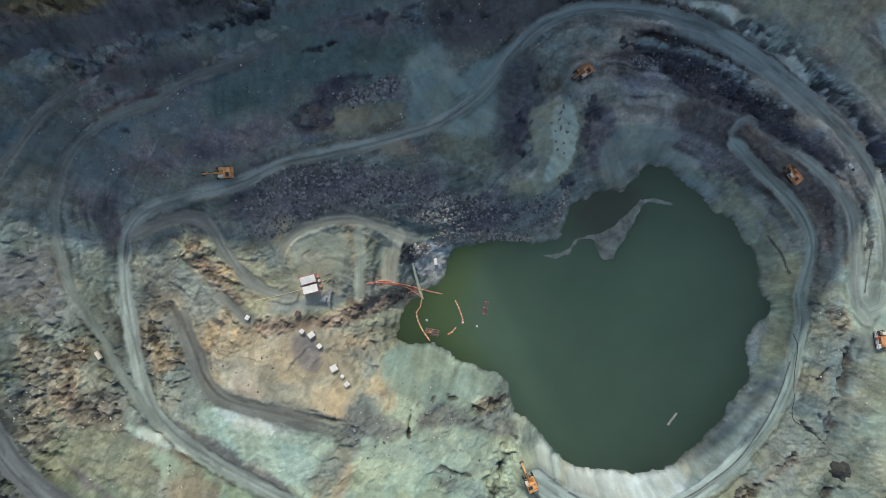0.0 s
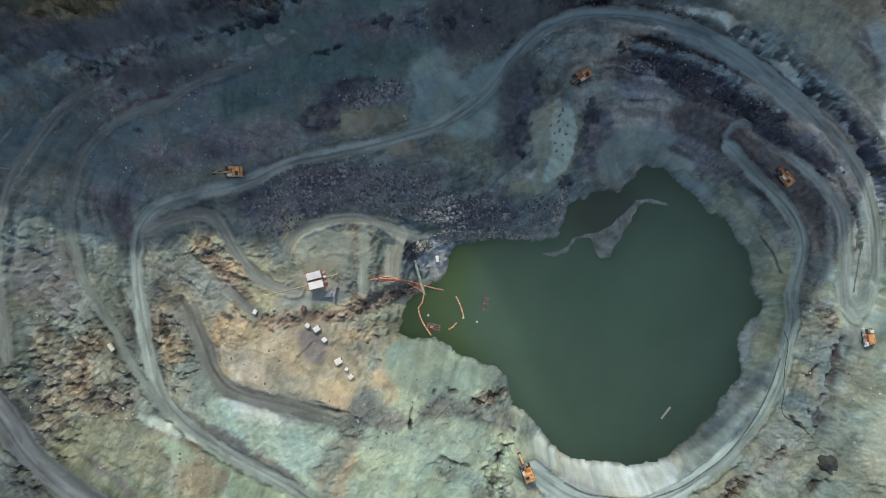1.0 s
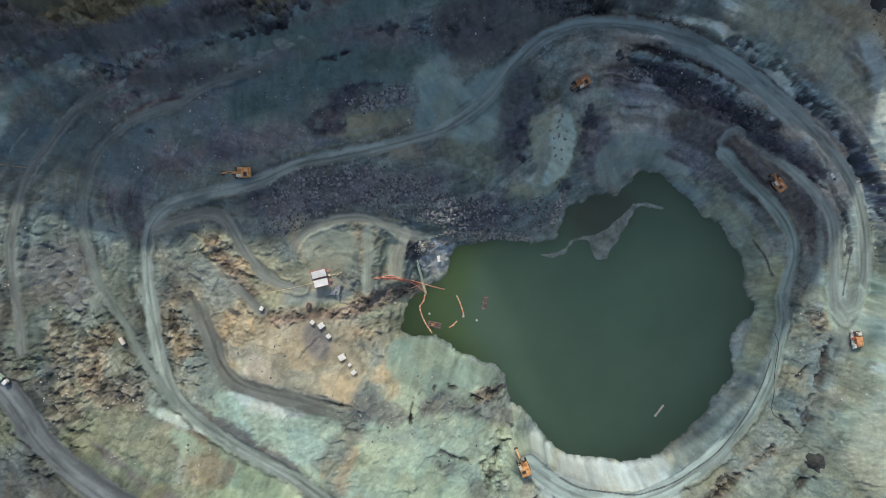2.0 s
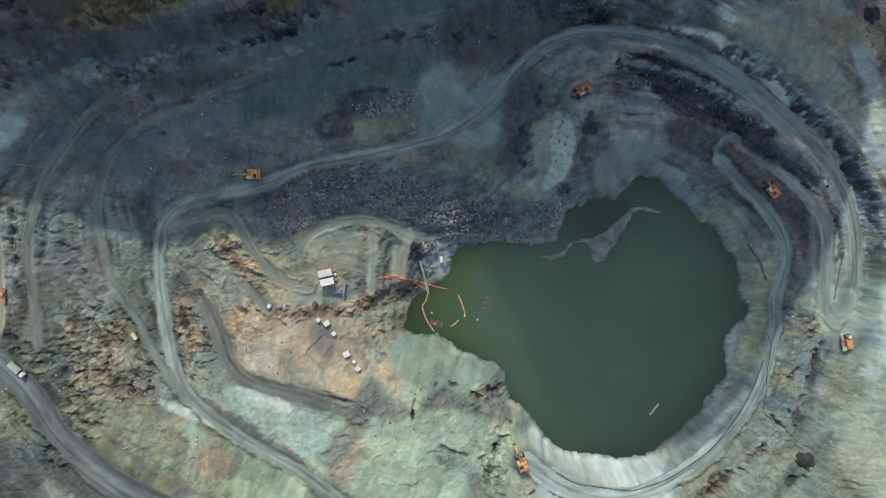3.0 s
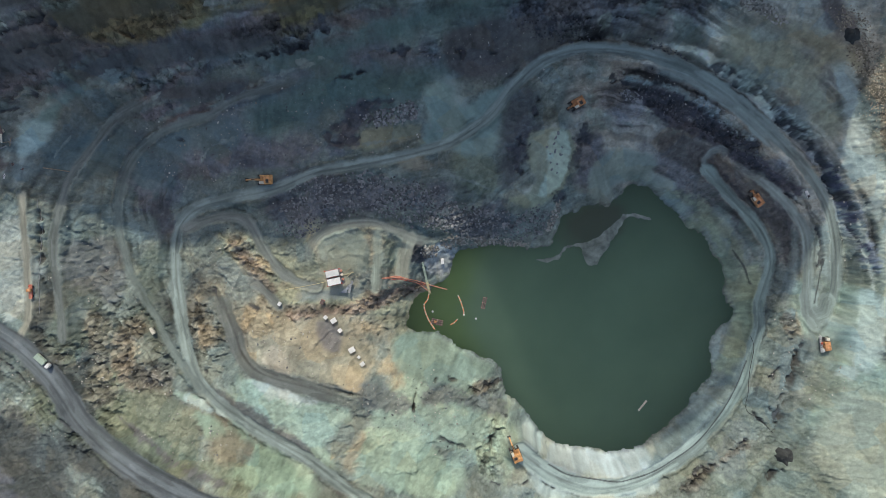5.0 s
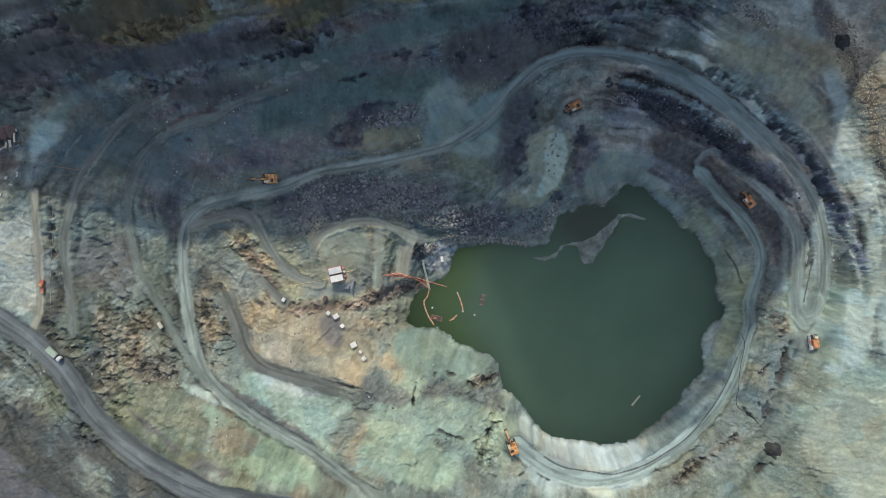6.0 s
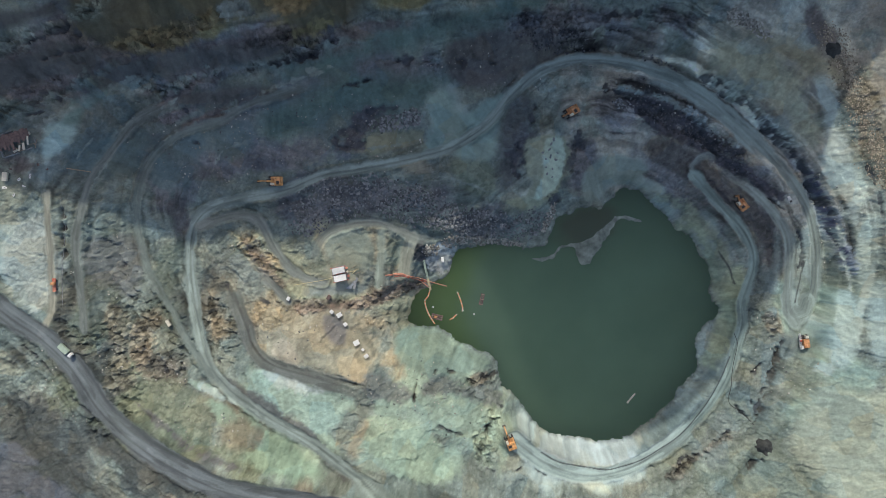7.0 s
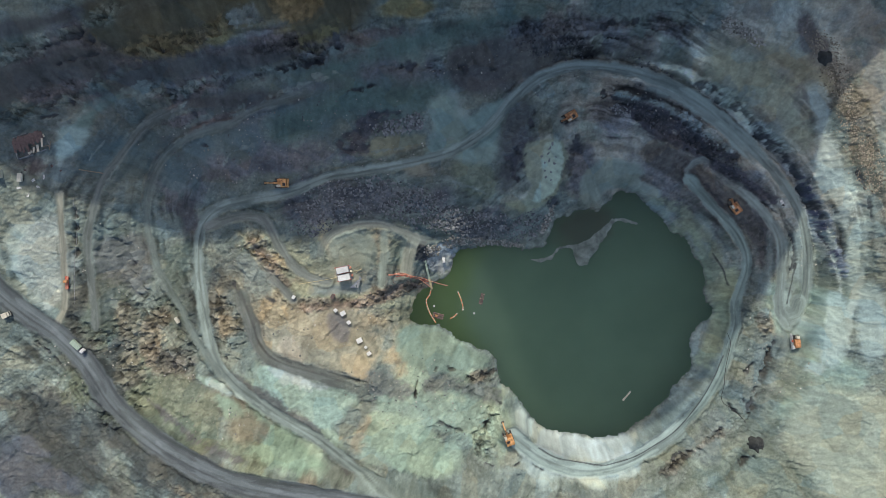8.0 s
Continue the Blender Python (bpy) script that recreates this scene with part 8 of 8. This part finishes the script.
def float_boom(rows, gaps, label):
    line = spline(rows, step=1.5)
    b = thing("float_boom", *line[0][:2], 0, -0.12, label, "float boom")
    base = Vector((*line[0][:2], -0.12))
    for k, (p, q) in enumerate(zip(line[:-1], line[1:])):
        a, c = Vector((*p, 0.1)) - base, Vector((*q, 0.1)) - base
        part("joint", rod(a - Vector((0, 0, 0.28)), a + Vector((0, 0, 0.42)), 0.34, 10), M_CREAM, b)
        if k not in gaps:
            part("float", rod(a + (c - a) * 0.14, a + (c - a) * 0.86, 0.29, 10), M_FLOAT, b)
    return b


float_boom(BOOM_W, (), "string of orange floats with cream joints on green water")
float_boom(BOOM_E, (), "short curved string of orange floats on green water")
float_boom(BOOM_S, (2,), "broken string of orange floats with cream joints")


def raft(x, y, turn, long, wide, tube_mat, tubes, label, deck=None):
    r = thing("raft", x, y, turn, -0.15, label, "raft", "rafts on the lake")
    for k in range(tubes):
        yy = -wide / 2 + wide * (k + 0.5) / tubes
        part("tube", rod((-long / 2, yy, 0.2), (long / 2, yy, 0.2), 0.42 * wide / tubes, 10), tube_mat, r)
    for s in (-0.42, 0.0, 0.42):
        part("cross_bar", beam((s * long, -wide / 2, 0.5), (s * long, wide / 2, 0.5), 0.22, 0.16), M_TIMBER if deck is None else deck, r)
    return r


pump_raft = raft(*RAFTS[0], -12, 6.0, 3.0, M_RUST, 3, "rusty pump raft with timber beams among the floats")
part("pump", box(1.4, 1.1, 1.0, (-0.9, 0, 0.5), bevel=0.12), M_ORANGE, pump_raft)
part("pump", box(1.0, 0.9, 0.8, (1.3, 0.2, 0.5), bevel=0.12), M_RUST, pump_raft)
raft(*RAFTS[1], 78, 6.2, 2.2, M_RUST, 3, "rust-red tube raft drifting on the green water", M_TIMBER)
raft(*RAFTS[2], 52, 6.6, 1.0, M_CREAM, 2, "pale log raft drifting on the dark water", M_CREAM)
for x, y in RAFTS[3:]:
    b = thing("buoy", x, y, 0, -0.2, "small white mooring buoy on green water", "buoy", "mooring buoys")
    bm = bmesh.new()
    bmesh.ops.create_uvsphere(bm, u_segments=12, v_segments=8, radius=0.5)
    bmesh.ops.translate(bm, vec=(0, 0, 0.3), verts=bm.verts)
    part("ball", bm, M_WHITE, b, flat=False)
    part("ring", rod((0, 0, 0.75), (0, 0, 0.95), 0.12, 8), M_STEEL, b)


ground_pipe("drain_hose", HOSE, 0.14, M_TYRE, "black drain hose lying beside the lake road")
# the western tube is added to stand in for a pale berm
ground_pipe("berm_line", BERM_LINE, 0.13, M_STONE, "thin pale berm line beside the narrow western track")
ground_pipe("fallen_pole", LOG, 0.24, M_TIMBER, "long fallen timber pole on dark ground")


def pickup(x, y, turn, label):
    p = thing("pickup", x, y, turn, height(x, y), label, "pickup", "parked pickups")
    body = part("body", box(4.6, 1.8, 0.75, (0, 0, 0.45), bevel=0.12), M_WHITE, p)
    part("bonnet", box(1.2, 1.7, 0.12, (1.6, 0, 1.18), bevel=0.05), M_WHITE, body)
    part("load_bed", box(1.7, 1.5, 0.06, (-1.35, 0, 1.2), bevel=0.0), M_STEEL, body)
    cab = part("cab", box(1.8, 1.65, 0.7, (0.2, 0, 1.18), bevel=0.15, taper=0.86), M_WHITE, p)
    part("windscreen", box(0.06, 1.3, 0.5, (1.02, 0, 1.25), bevel=0.0), M_GLASS, cab)
    for xx in (-1.45, 1.45):
        for s in (-1, 1):
            wheel(p, xx, s * 0.82, 0.38, 0.25)
    return p


pickup(*PICKUP[0], 118, "small white pickup parked at the edge of the haul road").scale = (0.75, 0.75, 0.75)

for k in range(16):
    x, y = TIMBER_SPOT[k % 2][0] + random.uniform(-7, 6), TIMBER_SPOT[k % 2][1] + random.uniform(-3.5, 3.5)
    if height(x, y) < 0.2:
        continue
    long, turn = random.uniform(1.6, 4.2), random.uniform(-40, 60)
    b = thing("timber", x, y, turn, height(x, y) + 0.02, "broken rust-brown timber lying near the shore", "timber", "timbers near the shore")
    part("beam", beam((-long / 2, 0, 0.1), (long / 2, 0, 0.16), 0.22, 0.2), M_RUST if k % 3 else M_TIMBER, b)


for k, (x, y) in enumerate(SCRAP):
    b = thing("scrap_sheet", x, y, 37 * k, height(x, y) + 0.03, "bent pale sheet of scrap metal on dark ground", "scrap", "scrap round the ruined workshop")
    part("sheet", box(1.2 + 0.5 * (k % 3), 0.8 + 0.3 * (k % 2), 0.09, (0, 0, 0.05), Euler((radians(5), radians(-4), 0)), bevel=0.02), M_WHITE if k % 3 else M_RUST, b)
    part("bar", beam((-0.9, 0.3, 0.2), (0.9, -0.4, 0.24), 0.1, 0.1), M_STEEL, b)


# ---- loose rock ----
def rock_shape(seed, detail):
    rng = random.Random(seed)
    bm = bmesh.new()
    bmesh.ops.create_icosphere(bm, subdivisions=detail, radius=1.0)
    sx, sy, sz = rng.uniform(0.8, 1.6), rng.uniform(0.55, 1.0), rng.uniform(0.5, 0.85)
    for v in bm.verts:
        k = 1.0 + rng.uniform(-0.34, 0.25)
        v.co = Vector((v.co.x * sx * k, v.co.y * sy * k, v.co.z * sz * k))
    co = np.array([v.co[:] for v in bm.verts])
    bm.verts.index_update()
    tris = np.array([[v.index for v in f.verts] for f in bm.faces])
    bm.free()
    return co, tris


SHAPES = [rock_shape(k, 1) for k in range(9)]


def rock_field(name, label, mat, spots, smallest, largest, power=2.5):
    """Many loose stones as one mesh, half sunk into the ground."""
    rng = np.random.default_rng(len(name) + len(spots))
    cos, tris, at = [], [], 0
    x, y = np.array([p[0] for p in spots]), np.array([p[1] for p in spots])
    z, paved = sample(GZ, gx, gy, x, y), sample(np.maximum(road_all, pads), gx, gy, x, y)
    for k in range(len(spots)):
        if z[k] < -0.3 or paved[k] > 0.25:
            continue
        co, tri = SHAPES[rng.integers(len(SHAPES))]
        size = smallest + (largest - smallest) * rng.random() ** power
        a = rng.random() * 6.283
        c, s = math.cos(a), math.sin(a)
        p = co * size
        cos.append(np.stack([p[:, 0] * c - p[:, 1] * s + x[k], p[:, 0] * s + p[:, 1] * c + y[k], p[:, 2] + z[k] + 0.2 * size], axis=1))
        tris.append(tri + at)
        at += len(co)
    me = bpy.data.meshes.new(name)
    me.from_pydata(np.concatenate(cos).tolist(), [], np.concatenate(tris).tolist())
    me.materials.append(mat)
    return tagged(new(name, me), label, "rocks", kind="stuff")


def stone_material(name, low, high):
    """Broken stone: every piece has its own tone."""
    m = material(name, (1, 1, 1), 0.9, vary=0.25, scale=1.2, bump=0.4)
    t, n = m.node_tree, m.node_tree.nodes
    g, mix = n.new("ShaderNodeNewGeometry"), n.new("ShaderNodeMix")
    mix.data_type = "RGBA"
    mix.inputs["A"].default_value, mix.inputs["B"].default_value = (*low, 1), (*high, 1)
    t.links.new(g.outputs["Random Per Island"], mix.inputs["Factor"])
    scale = next(k for k in n if k.bl_idname == "ShaderNodeVectorMath")
    t.links.new(mix.outputs["Result"], scale.inputs[0])
    return m


def scatter(ovals, count, seed):
    """Places spread over a few ovals, denser towards their middles."""
    rng = np.random.default_rng(seed)
    area = np.array([o[2] * o[3] for o in ovals])
    out = []
    for k in rng.choice(len(ovals), count, p=area / area.sum()):
        cx, cy, rx, ry, turn = ovals[k]
        a, r = rng.random() * 6.283, math.sqrt(rng.random()) * (0.8 + 0.35 * rng.random())
        u, v, c, s = rx * r * math.cos(a), ry * r * math.sin(a), math.cos(radians(turn)), math.sin(radians(turn))
        out.append((cx + u * c - v * s, cy + u * s + v * c))
    return out


S_TAN = stone_material("tan_rubble", (0.10, 0.085, 0.062), (0.44, 0.385, 0.29))
S_GREY, S_DARK, S_PALE = stone_material("grey_rubble", (0.07, 0.075, 0.078), (0.30, 0.31, 0.31)), stone_material("dark_rubble", (0.035, 0.036, 0.04), (0.15, 0.155, 0.165)), stone_material("pale_rubble", (0.16, 0.15, 0.125), (0.52, 0.50, 0.44))
rock_field("rubble_slope", "slope of broken grey rock between road and lake", S_GREY, scatter(RUBBLE, 5200, 5), 0.15, 0.9, 3.2)
rock_field("rubble_heap", "heap of pale grey boulders beside the road", S_GREY, scatter(HEAP, 330, 6), 0.35, 1.0, 1.5)
rock_field("shore_boulders", "pale boulders along the northern shore", S_PALE, scatter(SHORE_ROCKS, 800, 7), 0.25, 0.9, 2.0)
rock_field("boulder_row", "row of pale boulders on the upper terrace", S_PALE, scatter(ROW_NE, 200, 8), 0.4, 0.95, 1.5)
ridge = spline(RIDGE_E, step=1.0)
rng = np.random.default_rng(12)
rock_field("rubble_ridge", "ridge of tan and grey rubble on the eastern rim", S_TAN, [(ridge[k][0] + rng.normal() * 3.2, ridge[k][1] + rng.normal() * 2.5) for k in rng.integers(0, len(ridge), 4200)], 0.1, 0.5, 2.5)
rock_field("dark_rubble", "dark broken basalt below the ledges", S_DARK, scatter(DARK_ROCKS, 1500, 9), 0.15, 0.7, 3.0)
rock_field("scree", "scattered pale stones on the slopes", S_PALE, scatter(SCREE, 2200, 10), 0.1, 0.5, 4.0)
rock_field("dark_scree", "scattered dark stones on the slopes", S_DARK, scatter(SCREE, 700, 11), 0.1, 0.5, 4.0)

for k, (x, y) in enumerate(BOULDERS):
    co, tri = rock_shape(40 + k, 2)
    me = bpy.data.meshes.new("boulder")
    size = 0.55 + 0.45 * ((k * 7) % 5) / 5
    me.from_pydata((co * size).tolist(), [], tri.tolist())
    me.materials.append(M_STONE)
    b = tagged(new("boulder", me), "dark boulder lying on the pale ramp", "boulder", "boulders on the pale ramp")
    b.matrix_world = pose(x, y, height(x, y) + 0.15 * size, 0, 0, 40 * k)


def spoil_mound(key, r, high, label):
    """A heap of dark spoil with a lumpy skin."""
    x0, y0 = PLACES[key]
    bm = bmesh.new()
    bmesh.ops.create_grid(bm, x_segments=34, y_segments=34, size=r * 1.15)
    base = height(x0, y0)
    for v in bm.verts:
        d = v.co.length / r * (1.0 + 0.35 * (noise.noise(v.co * 0.5) + 0.3))
        lump = noise.noise(v.co * 0.9 + Vector((len(key), 0, 0))) * 0.5
        v.co.z = height(x0 + v.co.x, y0 + v.co.y) - base - 0.35 + max(0.0, 1 - d) ** 0.8 * (high + lump)
    me = bpy.data.meshes.new("spoil_mound")
    bm.to_mesh(me)
    bm.free()
    me.materials.append(M_SPOIL)
    for p in me.polygons:
        p.use_smooth = True
    h = tagged(new("spoil_mound", me), label, "spoil heap")
    h.matrix_world = pose(x0, y0, base)
    return h


spoil_mound("heap_se", 4.6, 2.6, "rounded heap of dark spoil on pale ground")
spoil_mound("heap_ne", 4.2, 2.4, "dark spoil heap beside the rubble ridge")
